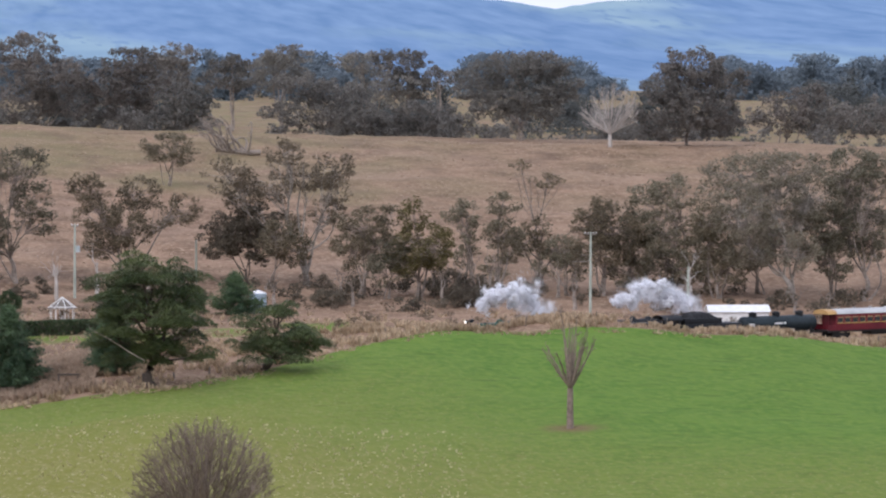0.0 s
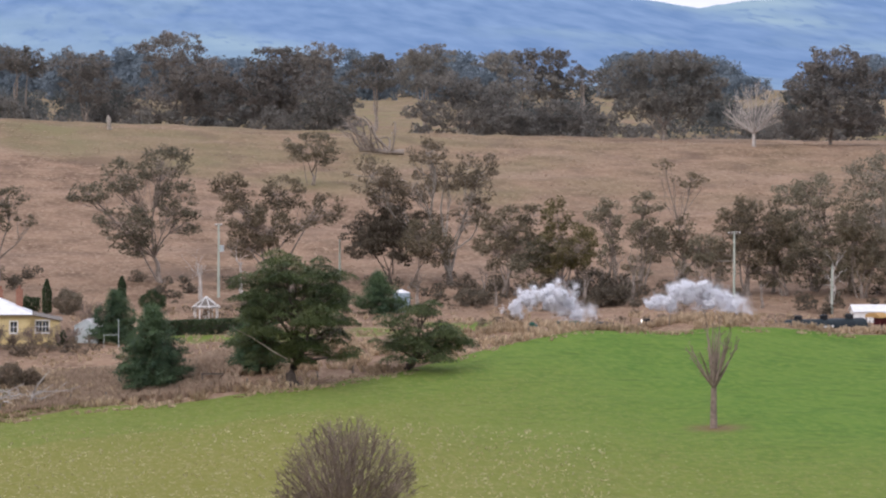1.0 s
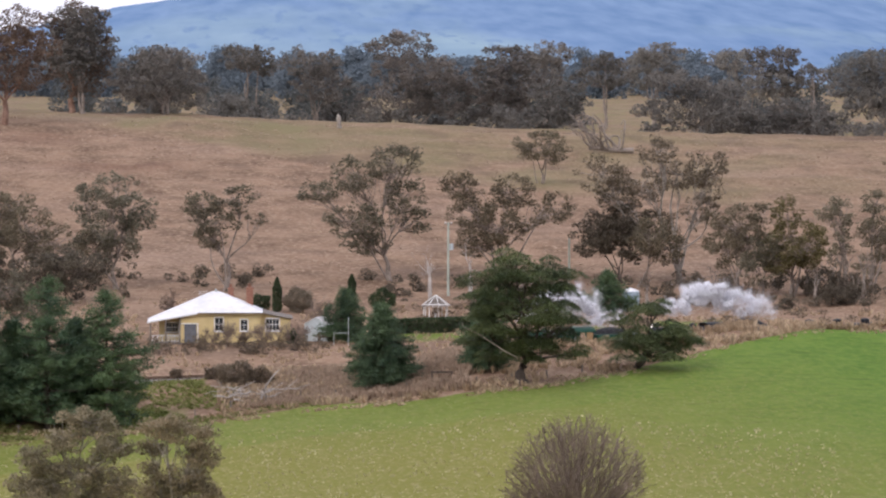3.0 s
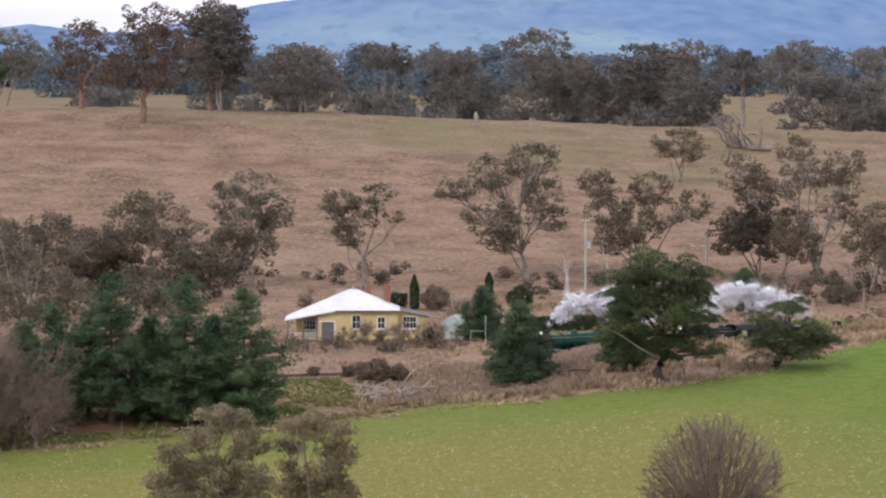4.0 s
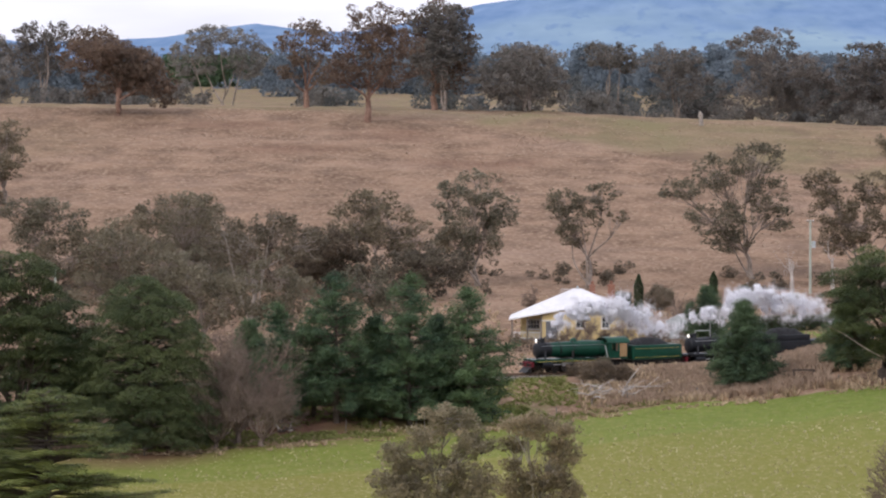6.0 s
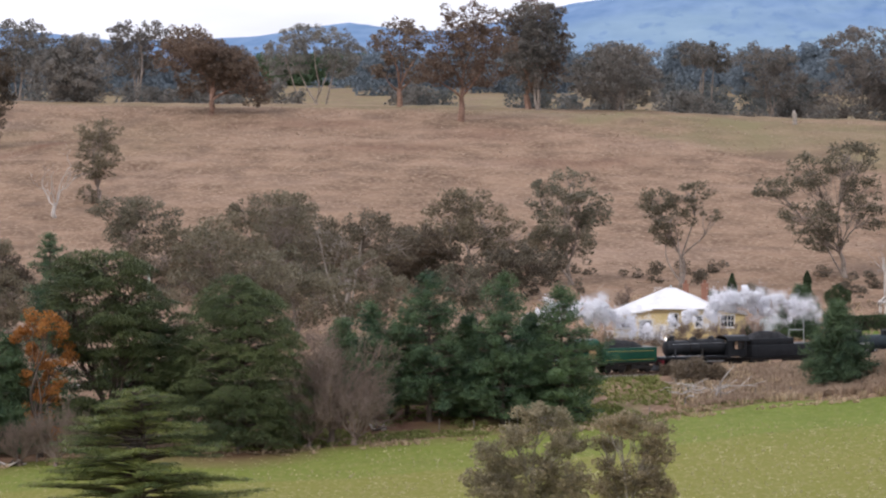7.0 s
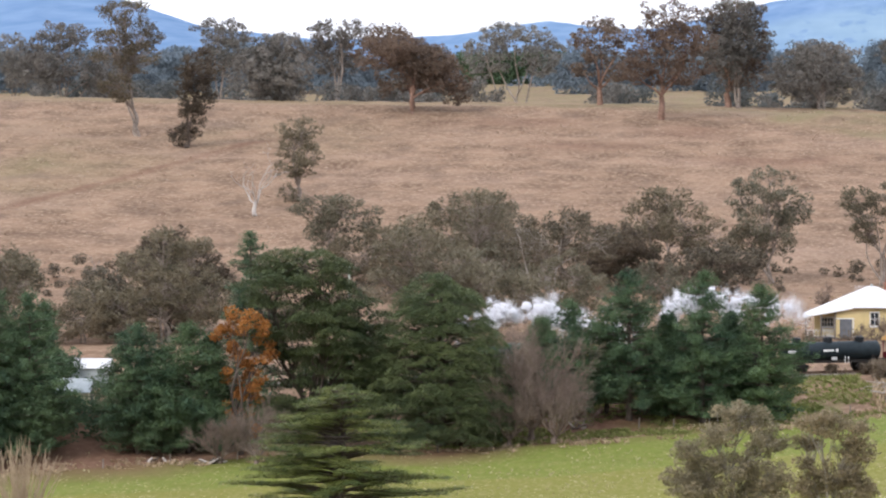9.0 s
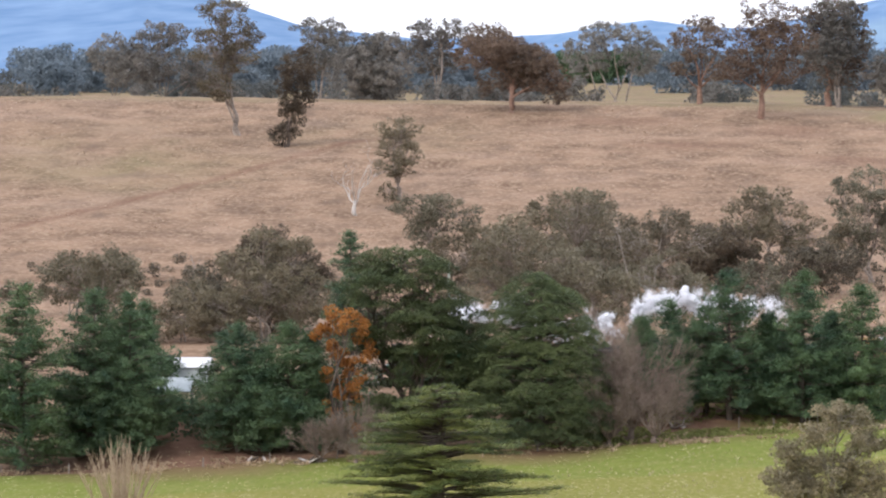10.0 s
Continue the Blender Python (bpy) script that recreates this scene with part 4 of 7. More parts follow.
tree("gum", 118.0, 668.7, 101, (0.0, 8.8, 3.6, 3.2), (1.6, 4.8, 3.2, 3.2), (-1.6, 11.2, 3.2, 2.4))
tree("gum", 133.9, 667.2, 102, (0.0, 10.8, 3.6, 3.6), (0.8, 6.0, 3.2, 3.2), (-1.6, 8.4, 3.2, 2.8))
bare(-66.8, 489.5, 6.5, 4.0, 312, stems=10, low_fork=0.12)
bare(-70.6, 490.5, 5.5, 3.5, 313, stems=9, low_fork=0.12)
tree("autumn", -69.3, 495.5, 103, (0.8, 14.2, 2.5, 1.7), (-1.2, 12.4, 2.1, 1.8), (1.4, 11.0, 2.3, 1.9), (-0.6, 9.2, 2.0, 1.9), (1.1, 7.4, 1.9, 1.8), (-0.6, 5.6, 1.8, 1.6), (0.8, 3.6, 1.7, 1.5))
bare(-39.4, 501.0, 12.0, 4.8, 104, stems=13, low_fork=0.14)
bare(-36.6, 499.0, 8.0, 4.4, 107, stems=12, low_fork=0.12)
bare(-41.6, 498.5, 7.5, 4.0, 94, stems=11, low_fork=0.12)
dome(72.2, 497.8, 12.3, 3.1, 105, 15, True)
dome(26.6, 393.1, 12.0, 6.1, 106)


def cane_clump(x, y, height, half, seed):
    """A clump of straight leafless canes that fan out from the ground."""
    rng = np.random.default_rng(seed)
    base = new("cane_clump")
    base.matrix_basis = pose(x, y, ground_at(x, y) - 0.2)
    tagged(base, "clump of pale leafless upright winter canes", "shrub")
    pale = surface("pale_canes", (0.3, 0.22, 0.15), (0.5, 0.39, 0.28), scale=2, bump=0.3)
    for k in range(80):
        w = Wood()
        a, q = rng.uniform(0, 2 * math.pi), rng.uniform(0, 1) ** 0.6
        tip = np.array((math.cos(a) * q * half, math.sin(a) * q * half, height * (1 - 0.25 * q * q) * rng.uniform(0.8, 1)))
        path = bent(rng, (math.cos(a) * q * 0.8, math.sin(a) * q * 0.8, 0), tip, 6, 0.12, 0.2)
        w.limb(path, np.linspace(0.06, 0.015, 6), 4)
        for _ in range(5):
            i = int(rng.integers(2, 5))
            w.limb(np.array([path[i], path[i] + rng.normal(0, 0.25, 3) + (0, 0, rng.uniform(0.6, 1.5))]), (0.025, 0.01), 3)
        part("cane", w.mesh("cane", pale), base)


cane_clump(-80.8, 432.5, 9.6, 4.4, 310)
tree("neargum", -15.0, 406.7, 108, (1.1, 12.2, 1.9, 1.0), (-0.8, 10.6, 1.6, 1.0), (3.2, 9.9, 1.7, 1.2), (-2.7, 8.9, 1.6, 1.2), (0.1, 7.9, 2.2, 1.1), (-4.4, 6.7, 1.5, 1.1), (3.7, 7.4, 1.5, 1.2), (-1.8, 5.8, 2.2, 1.2), (2.3, 5.3, 2.2, 1.2))
tree("neargum", -6.7, 403.9, 109, (-0.5, 11.6, 2.0, 0.8), (1.9, 10.6, 1.6, 1.1), (-1.6, 10.3, 1.1, 1.0), (2.4, 8.5, 1.4, 1.4), (0.6, 7.2, 1.5, 1.1), (-1.9, 7.6, 0.9, 1.2), (1.9, 5.9, 1.9, 1.2), (-1.2, 5.6, 1.4, 1.1))
spruce(-72.8, 500.7, 12.0, 2.5, 110)
spruce(-95.1, 494.9, 18.1, 4.7, 111)
spruce(-90.6, 498.8, 15.8, 3.0, 112)
tree("gum", -90.4, 583.0, 113, (-0.3, 12.6, 2.8, 1.7), (-3.8, 9.9, 3.1, 2.1), (3.5, 10.5, 3.1, 2.8), (0.0, 7.4, 4.2, 2.8), (5.6, 6.0, 2.8, 3.1), (-9.7, 5.4, 3.1, 2.8), (-5.6, 4.7, 3.5, 2.8))
tree("gum", -110.9, 579.5, 114, (-2.8, 9.3, 3.5, 2.2), (1.4, 9.9, 3.1, 1.9), (3.5, 7.5, 2.6, 2.6), (-4.9, 7.2, 2.8, 2.4))
tree("gum", -58.6, 587.1, 115, (-2.8, 12.2, 4.2, 2.4), (2.1, 9.4, 4.2, 2.8), (-0.7, 5.9, 4.2, 3.1), (-4.9, 7.3, 3.1, 2.8))
tree("gum", -50.3, 587.9, 116, (-2.1, 7.3, 4.2, 2.8), (2.4, 5.9, 4.2, 2.8), (0.0, 3.8, 3.8, 2.1))
tree("gum", -39.2, 588.7, 117, (-2.1, 8.6, 3.1, 2.8), (1.4, 5.8, 3.8, 2.4), (-2.8, 4.4, 3.5, 2.1))
tree("gum", -29.5, 589.3, 118, (-0.7, 7.2, 3.5, 2.8), (2.8, 5.1, 3.5, 2.4))
tree("gum", -88.2, 583.4, 119, (-2.1, 7.4, 3.5, 2.8), (1.4, 4.6, 3.5, 2.8), (-6.9, 4.3, 3.5, 2.4))

# ---- shapes for built things ----
class Shape:
    """Boxes, rods and profiles joined into one mesh."""

    def __init__(self):
        self.bm = bmesh.new()

    def box(self, x0, x1, y0, y1, z0, z1, bevel=0.0):
        r = bmesh.ops.create_cube(self.bm, size=1)
        bmesh.ops.scale(self.bm, vec=(x1 - x0, y1 - y0, z1 - z0), verts=r["verts"])
        bmesh.ops.translate(self.bm, vec=((x0 + x1) / 2, (y0 + y1) / 2, (z0 + z1) / 2), verts=r["verts"])
        if bevel:
            edges = list({e for v in r["verts"] for e in v.link_edges})
            bmesh.ops.bevel(self.bm, geom=edges, offset=bevel, segments=2, affect="EDGES", profile=0.6)
        return self

    def rod(self, a, b, ra, rb=None, sides=16):
        a, b = Vector(a), Vector(b)
        r = bmesh.ops.create_cone(self.bm, cap_ends=True, segments=sides, radius1=ra, radius2=ra if rb is None else rb, depth=(b - a).length)
        m = Matrix.Translation((a + b) / 2) @ (b - a).to_track_quat("Z", "Y").to_matrix().to_4x4()
        bmesh.ops.transform(self.bm, matrix=m, verts=r["verts"])
        return self

    def turned(self, outline, along="z", at=(0, 0, 0), sides=20):
        """A body of revolution from (radius, height) pairs."""
        rings = []
        for r, h in outline:
            ring = []
            for k in range(sides):
                c, s = math.cos(k * 2 * math.pi / sides) * r, math.sin(k * 2 * math.pi / sides) * r
                p = (c, s, h) if along == "z" else (h, c, s) if along == "x" else (c, h, s)
                ring.append(self.bm.verts.new(Vector(p) + Vector(at)))
            rings.append(ring)
        for a, b in zip(rings, rings[1:]):
            for k in range(sides):
                self.bm.faces.new((a[k], a[(k + 1) % sides], b[(k + 1) % sides], b[k]))
        for ring in (rings[0], rings[-1]):
            self.bm.faces.new(ring)
        return self

    def prism(self, outline, y0, y1):
        """An outline of (x, z) corners drawn out from y0 to y1."""
        a = [self.bm.verts.new((x, y0, z)) for x, z in outline]
        b = [self.bm.verts.new((x, y1, z)) for x, z in outline]
        n = len(a)
        self.bm.faces.new(a)
        self.bm.faces.new(b)
        for k in range(n):
            self.bm.faces.new((a[k], a[(k + 1) % n], b[(k + 1) % n], b[k]))
        return self

    def faces(self, corners, polygons):
        v = [self.bm.verts.new(c) for c in corners]
        for p in polygons:
            self.bm.faces.new([v[i] for i in p])
        return self

    def mesh(self, name, material, smooth=0):
        bmesh.ops.recalc_face_normals(self.bm, faces=self.bm.faces)
        me = bpy.data.meshes.new(name)
        self.bm.to_mesh(me)
        self.bm.free()
        me.materials.append(material)
        if smooth:
            for p in me.polygons:
                p.use_smooth = True
            me.set_sharp_from_angle(angle=radians(smooth))
        return me


def roof_arc(half, low, rise, steps=8):
    """(y, z) points of a shallow arched roof."""
    return [(half * math.cos(math.pi * k / steps), low + rise * math.sin(math.pi * k / steps)) for k in range(steps + 1)]


M_GREEN = surface("green_enamel", (0.006, 0.045, 0.028), (0.014, 0.078, 0.047), scale=1.5, rough=0.3, bump=0.02)
M_BLACK = surface("black_engine_paint", (0.008, 0.009, 0.011), (0.024, 0.026, 0.03), scale=2.5, rough=0.42, bump=0.05)
M_IRON = surface("dark_oily_iron", (0.018, 0.017, 0.016), (0.05, 0.045, 0.042), scale=4, rough=0.5, bump=0.2, metal=0.4)
M_STEEL = surface("bright_steel", (0.35, 0.35, 0.36), (0.6, 0.6, 0.6), scale=4, rough=0.35, bump=0.02, metal=0.9)
M_COAL = surface("coal", (0.006, 0.006, 0.007), (0.035, 0.035, 0.037), scale=5, rough=0.6, bump=1.0)
M_LINING = surface("yellow_lining", (0.5, 0.36, 0.07), (0.62, 0.46, 0.12), scale=4, rough=0.5, bump=0)
M_BRASS = surface("cab_side_brass", (0.3, 0.19, 0.09), (0.45, 0.3, 0.16), scale=4, rough=0.45, bump=0.05)
M_GIN = surface("dark_slate_tank_paint", (0.010, 0.017, 0.021), (0.024, 0.036, 0.042), scale=1.6, rough=0.5, bump=0.04)
M_RED = surface("tuscan_red_paint", (0.1, 0.011, 0.018), (0.165, 0.02, 0.028), scale=1.5, rough=0.4, bump=0.03)
M_ROOF = surface("silver_carriage_roof", (0.42, 0.42, 0.42), (0.6, 0.6, 0.59), scale=1, rough=0.6, bump=0.05)
M_RUSTROOF = surface("ochre_roof_end", (0.42, 0.25, 0.09), (0.55, 0.34, 0.14), scale=1, rough=0.6, bump=0.05)
M_WHITE = surface("white_paint", (0.7, 0.7, 0.68), (0.84, 0.83, 0.8), scale=2, rough=0.6, bump=0.03)
M_CREAM = surface("cream_paint", (0.62, 0.54, 0.36), (0.74, 0.66, 0.46), scale=2, rough=0.6, bump=0.03)
M_GLASS = bpy.data.materials.new("window_glass")
M_GLASS.use_nodes = True
_g = M_GLASS.node_tree.nodes["Principled BSDF"]
_g.inputs["Base Color"].default_value = (0.04, 0.045, 0.05, 1)
_g.inputs["Roughness"].default_value, _g.inputs["Specular IOR Level"].default_value = 0.08, 0.6
M_LAMP = bpy.data.materials.new("lit_headlamp")
M_LAMP.use_nodes = True
_g = M_LAMP.node_tree.nodes["Principled BSDF"]
_g.inputs["Emission Color"].default_value, _g.inputs["Emission Strength"].default_value = (1, 0.93, 0.78, 1), 1.3

# ---- the railway ----
TRACK_B = np.linspace(26, -26, 2000)
TRACK_D = np.interp(TRACK_B, *zip(*RAIL))
_k = np.hanning(161)
TRACK_D = np.convolve(np.pad(TRACK_D, 80, mode="edge"), _k / _k.sum(), "valid")
TRACK_X, TRACK_Y = TRACK_D * np.sin(np.radians(TRACK_B)), TRACK_D * np.cos(np.radians(TRACK_B))
TRACK_S = np.concatenate([[0], np.cumsum(np.hypot(np.diff(TRACK_X), np.diff(TRACK_Y)))])
RAIL_TOP = 0.22


def on_track(s):
    """Place and heading (degrees) at s metres along the line."""
    p = [(float(np.interp(q, TRACK_S, TRACK_X)), float(np.interp(q, TRACK_S, TRACK_Y))) for q in (s - 3, s, s + 3)]
    return p[1][0], p[1][1], math.degrees(math.atan2(p[2][1] - p[0][1], p[2][0] - p[0][0]))


def build_line():
    gravel = surface("ballast", (0.14, 0.12, 0.105), (0.3, 0.26, 0.23), scale=9, bump=1.0, depth=0.1)
    timber = surface("sleeper_timber", (0.09, 0.07, 0.055), (0.2, 0.165, 0.13), scale=6, bump=0.6)
    rust = surface("rail_steel", (0.12, 0.075, 0.05), (0.24, 0.16, 0.11), scale=6, rough=0.5, metal=0.5)
    line = tagged(new("railway_track"), "single railway line on grey ballast", "railway track", kind="structure")
    stations = np.arange(60, TRACK_S[-1] - 60, 4)
    section = ((-2.3, -0.45), (-1.55, -0.02), (1.55, -0.02), (2.3, -0.45))

    def sweep(section, name, material):
        v = []
        for s in stations:
            x, y, h = on_track(s)
            c, sn = math.cos(radians(h)), math.sin(radians(h))
            v += [(x - sn * o, y + c * o, z) for o, z in section]
        n, m = len(section), len(stations)
        f = [(i * n + k, i * n + (k + 1) % n, (i + 1) * n + (k + 1) % n, (i + 1) * n + k) for i in range(m - 1) for k in range(n)]
        return part(name, mesh_from(name, v, f, material), line)

    sweep(section, "ballast", gravel)
    for o in (-0.72, 0.72):
        sweep(((o - 0.035, 0.08), (o - 0.035, RAIL_TOP), (o + 0.035, RAIL_TOP), (o + 0.035, 0.08)), "rail", rust)
    sleeper = Shape().box(-0.12, 0.12, -1.25, 1.25, -0.05, 0.08).mesh("sleeper", timber)
    for s in np.arange(255, 435, 0.68):
        x, y, h = on_track(s)
        part("sleeper", sleeper, line, at=pose(x, y, 0, 0, 0, h))


build_line()

# ---- the train: vehicles point along +x, rail top at z = 0 ----
ROLLING = []


def wheelset(parent, x, r, material, spokes=0, driving=False):
    """Two wheels on an axle, turning about y."""
    s = Shape()
    for y in (-0.78, 0.78):
        s.turned(((r + 0.04, y - 0.06 * (1 if y > 0 else -1)), (r, y), (r, y + 0.07 * (1 if y > 0 else -1)), (r * 0.9, y + 0.075 * (1 if y > 0 else -1))), "y", sides=20 if driving else 14)
        if driving:
            out = 1 if y > 0 else -1
            s.box(-r * 0.75, -r * 0.15, y + out * 0.05 - 0.06, y + out * 0.05 + 0.06, -r * 0.5, r * 0.5, 0.04)
            s.rod((r * 0.42, y, 0), (r * 0.42, y + out * 0.25, 0), 0.09, sides=8)
    s.rod((0, -0.9, 0), (0, 0.9, 0), 0.09, sides=8)
    ob = part("driving_wheelset" if driving else "wheelset", s.mesh("wheelset", material, 40), parent, at=pose(x, 0, r))
    ROLLING.append((ob, x, r))
    return ob


def vehicle(name, label, category):
    return tagged(new(name), label, category, "vehicles of the steam train")


def engine(name, label, paint, length, drivers, driver_r, lead, trail, boiler_z, streamlined):
    """A steam locomotive without its tender; its front buffers are at x = 0 and the body runs to -length."""
    e = vehicle(name, label, "locomotive")
    cab0, cab1 = -length + 0.3, -length + 2.7
    b0 = -1.5
    # boiler, smokebox and firebox
    part("boiler", Shape().turned(((0.92, cab1 + 0.1), (0.98, cab1 + 2.6), (0.92, -6.2), (0.84, b0 - 1.6)), "x", (0, 0, boiler_z), 28).mesh("boiler", paint, 40), e)
    part("smokebox", Shape().turned(((0.86, b0 - 1.6), (0.88, b0 - 1.55), (0.88, b0), (0.8, b0 + 0.1), (0.5, b0 + 0.2), (0.12, b0 + 0.24)), "x", (0, 0, boiler_z), 28).mesh("smokebox", M_BLACK, 40), e)
    part("chimney", Shape().turned(((0.4, -0.2), (0.3, 0.05), (0.28, 0.35), (0.36, 0.45), (0.33, 0.5)), "z", (b0 - 0.75, 0, boiler_z + 0.86), 18).mesh("chimney", M_BLACK, 40), e)
    for x in (-5.0, -7.3) if not streamlined else (-6.2,):
        part("dome", Shape().turned(((0.44, 0), (0.4, 0.22), (0.3, 0.38), (0.1, 0.46)), "z", (x, 0, boiler_z + 0.82), 18).mesh("dome", paint if streamlined else M_BLACK, 60), e)
    for x in np.linspace(-4.2, cab1 + 0.8, 4):
        part("boiler_band", Shape().turned(((0.955, x - 0.03), (0.965, x - 0.03), (0.965, x + 0.03), (0.955, x + 0.03)), "x", (0, 0, boiler_z), 28).mesh("boiler_band", M_IRON, 40), e)
    # running board and valance
    part("running_board", Shape().box(-length + 2.4, -0.5, -1.42, 1.42, 1.52, 1.6).mesh("running_board", paint, 0), e)
    for y in (-1.43, 1.40):
        part("valance", Shape().box(-length + 2.4, -0.6, y, y + 0.03, 1.3 if streamlined else 1.42, 1.61).mesh("valance", paint), e)
        part("lining", Shape().box(-length + 2.5, -0.7, y - 0.006 if y < 0 else y + 0.03, y if y < 0 else y + 0.036, 1.36 if streamlined else 1.5, 1.41 if streamlined else 1.53).mesh("lining", M_LINING if streamlined else M_IRON), e)
    part("buffer_beam", Shape().box(-0.55, -0.35, -1.3, 1.3, 0.75, 1.35, 0.03).mesh("buffer_beam", M_RED), e)
    part("cowcatcher", Shape().prism(((-0.4, 0.15), (0.35, 0.12), (0.3, 0.22), (-0.35, 0.75)), -1.0, 1.0).mesh("cowcatcher", M_IRON), e)
    part("front_deck", Shape().prism(((-0.5, 1.3), (-1.7, 1.55), (-1.7, 1.66), (-0.5, 1.4)), -1.2, 1.2).mesh("front_deck", M_BLACK), e)
    lamp = part("headlamp", Shape().turned(((0.2, -0.25), (0.24, 0), (0.24, 0.1)), "x", (b0 - 0.05, 0, boiler_z + 1.05), 16).mesh("headlamp", M_BLACK, 40), e)
    part("lens", Shape().turned(((0.2, 0.1), (0.19, 0.14), (0.08, 0.16)), "x", (b0 - 0.05, 0, boiler_z + 1.05), 16).mesh("lens", M_LAMP, 40), lamp, "bright lit lamp glass")
    for y in (-0.85, 0.85):
        part("buffer", Shape().rod((-0.35, y, 1.05), (0.05, y, 1.05), 0.1).rod((0.05, y, 1.05), (0.1, y, 1.05), 0.22).mesh("buffer", M_IRON, 40), e)
        # cylinder, crosshead and rods
        part("cylinder", Shape().rod((-2.9, y * 1.36, 1.0), (-1.6, y * 1.36, 1.0), 0.38).rod((-2.8, y * 1.3, 1.45), (-1.7, y * 1.3, 1.45), 0.2).mesh("cylinder", M_BLACK, 40), e)
        part("piston_rod", Shape().rod((-4.4, y * 1.4, 0.98), (-2.8, y * 1.4, 1.0), 0.05, sides=8).box(-4.6, -4.2, y * 1.4 - 0.08, y * 1.4 + 0.08, 0.8, 1.2).mesh("piston_rod", M_STEEL), e)
        part("handrail", Shape().rod((cab1, y * 1.13, boiler_z + 0.5), (b0 - 0.3, y * 1.08, boiler_z + 0.5), 0.025, sides=6).mesh("handrail", M_STEEL), e)
        part("steam_pipe", Shape().rod((b0 - 0.8, y * 0.8, boiler_z + 0.3), (b0 - 0.6, y * 1.25, 1.5), 0.13, sides=10).mesh("steam_pipe", M_BLACK, 40), e)
        part("air_pump", Shape().rod((-5.6, y * 1.3, 1.65), (-5.6, y * 1.3, 2.5), 0.16, sides=10).mesh("air_pump", M_IRON, 40), e)
        part("cab_step", Shape().box(cab0 + 0.1, cab0 + 0.6, y * 1.5 - 0.1, y * 1.5 + 0.1, 0.5, 0.56).box(cab0 + 0.1, cab0 + 0.14, y * 1.5 - 0.1, y * 1.5 + 0.1, 0.5, 1.5).box(cab0 + 0.56, cab0 + 0.6, y * 1.5 - 0.1, y * 1.5 + 0.1, 0.5, 1.5).mesh("cab_step", M_IRON), e)
    part("frame", Shape().box(-length + 0.2, -0.5, -0.55, 0.55, 0.65, 1.3, 0.03).mesh("frame", M_IRON), e)
    part("ashpan", Shape().box(cab1 - 0.2, cab1 + 2.4, -0.95, 0.95, 0.6, 1.5, 0.05).mesh("ashpan", M_IRON), e)
    # cab with window openings, roof and rear opening
    cab = part("cab", Shape().box(cab0, cab1, -1.4, -1.35, 1.5, 2.35).box(cab0, cab0 + 0.3, -1.4, -1.35, 2.35, 3.3).box(cab1 - 0.5, cab1, -1.4, -1.35, 2.35, 3.3).box(cab0 + 0.95, cab0 + 1.15, -1.4, -1.35, 2.35, 3.3)
               .box(cab0, cab1, 1.35, 1.4, 1.5, 2.35).box(cab0, cab0 + 0.3, 1.35, 1.4, 2.35, 3.3).box(cab1 - 0.5, cab1, 1.35, 1.4, 2.35, 3.3).box(cab0 + 0.95, cab0 + 1.15, 1.35, 1.4, 2.35, 3.3)
               .box(cab1 - 0.06, cab1, -1.34, 1.34, 1.6, 3.3).box(cab0, cab1, -1.34, 1.34, 1.5, 1.58).mesh("cab", paint), e)
    roof = roof_arc(1.48, 3.3, 0.62)
    s = Shape()
    lo = [(cab0 - 0.35, y, z) for y, z in roof] + [(cab1 + 0.15, y, z) for y, z in roof] + [(cab0 - 0.35, y * 0.97, z - 0.07) for y, z in roof] + [(cab1 + 0.15, y * 0.97, z - 0.07) for y, z in roof]
    n = len(roof)
    polys = []
    for k in range(n - 1):
        polys += [(k, k + 1, n + k + 1, n + k), (2 * n + k, 3 * n + k, 3 * n + k + 1, 2 * n + k + 1), (k, 2 * n + k, 2 * n + k + 1, k + 1), (n + k, n + k + 1, 3 * n + k + 1, 3 * n + k)]
    polys += [(0, n, 3 * n, 2 * n), (n - 1, 3 * n - 1, 4 * n - 1, 2 * n - 1)]
    part("cab_roof", s.faces(lo, polys).mesh("cab_roof", M_BLACK if not streamlined else paint, 40), e)
    if streamlined:
        for y in (-1.425, 1.40):
            part("cab_side_panel", Shape().box(cab0 + 0.02, cab0 + 0.93, y, y + 0.025, 1.7, 3.2).mesh("cab_side_panel", M_BRASS), e, "brassy tan cab side panel")
        for y in (-1.44, 1.44):
            part("cab_handrail", Shape().rod((cab1 + 0.1, y, 1.7), (cab1 + 0.45, y, 3.0), 0.04, sides=8).mesh("cab_handrail", M_WHITE), e, "white cab handrail")
    # wheels and rods
    for x, r in lead + trail:
        wheelset(e, x, r, M_IRON)
    for x in drivers:
        wheelset(e, x, driver_r, M_IRON, driving=True)
    for y in (-1.02, 1.02):
        rod = part("coupling_rod", Shape().box(drivers[-1] - 0.1, drivers[0] + 0.1, y - 0.04, y + 0.04, -0.08, 0.08, 0.02).mesh("coupling_rod", M_STEEL), e)
        SWING.append((rod, driver_r))
    return e


SWING = []


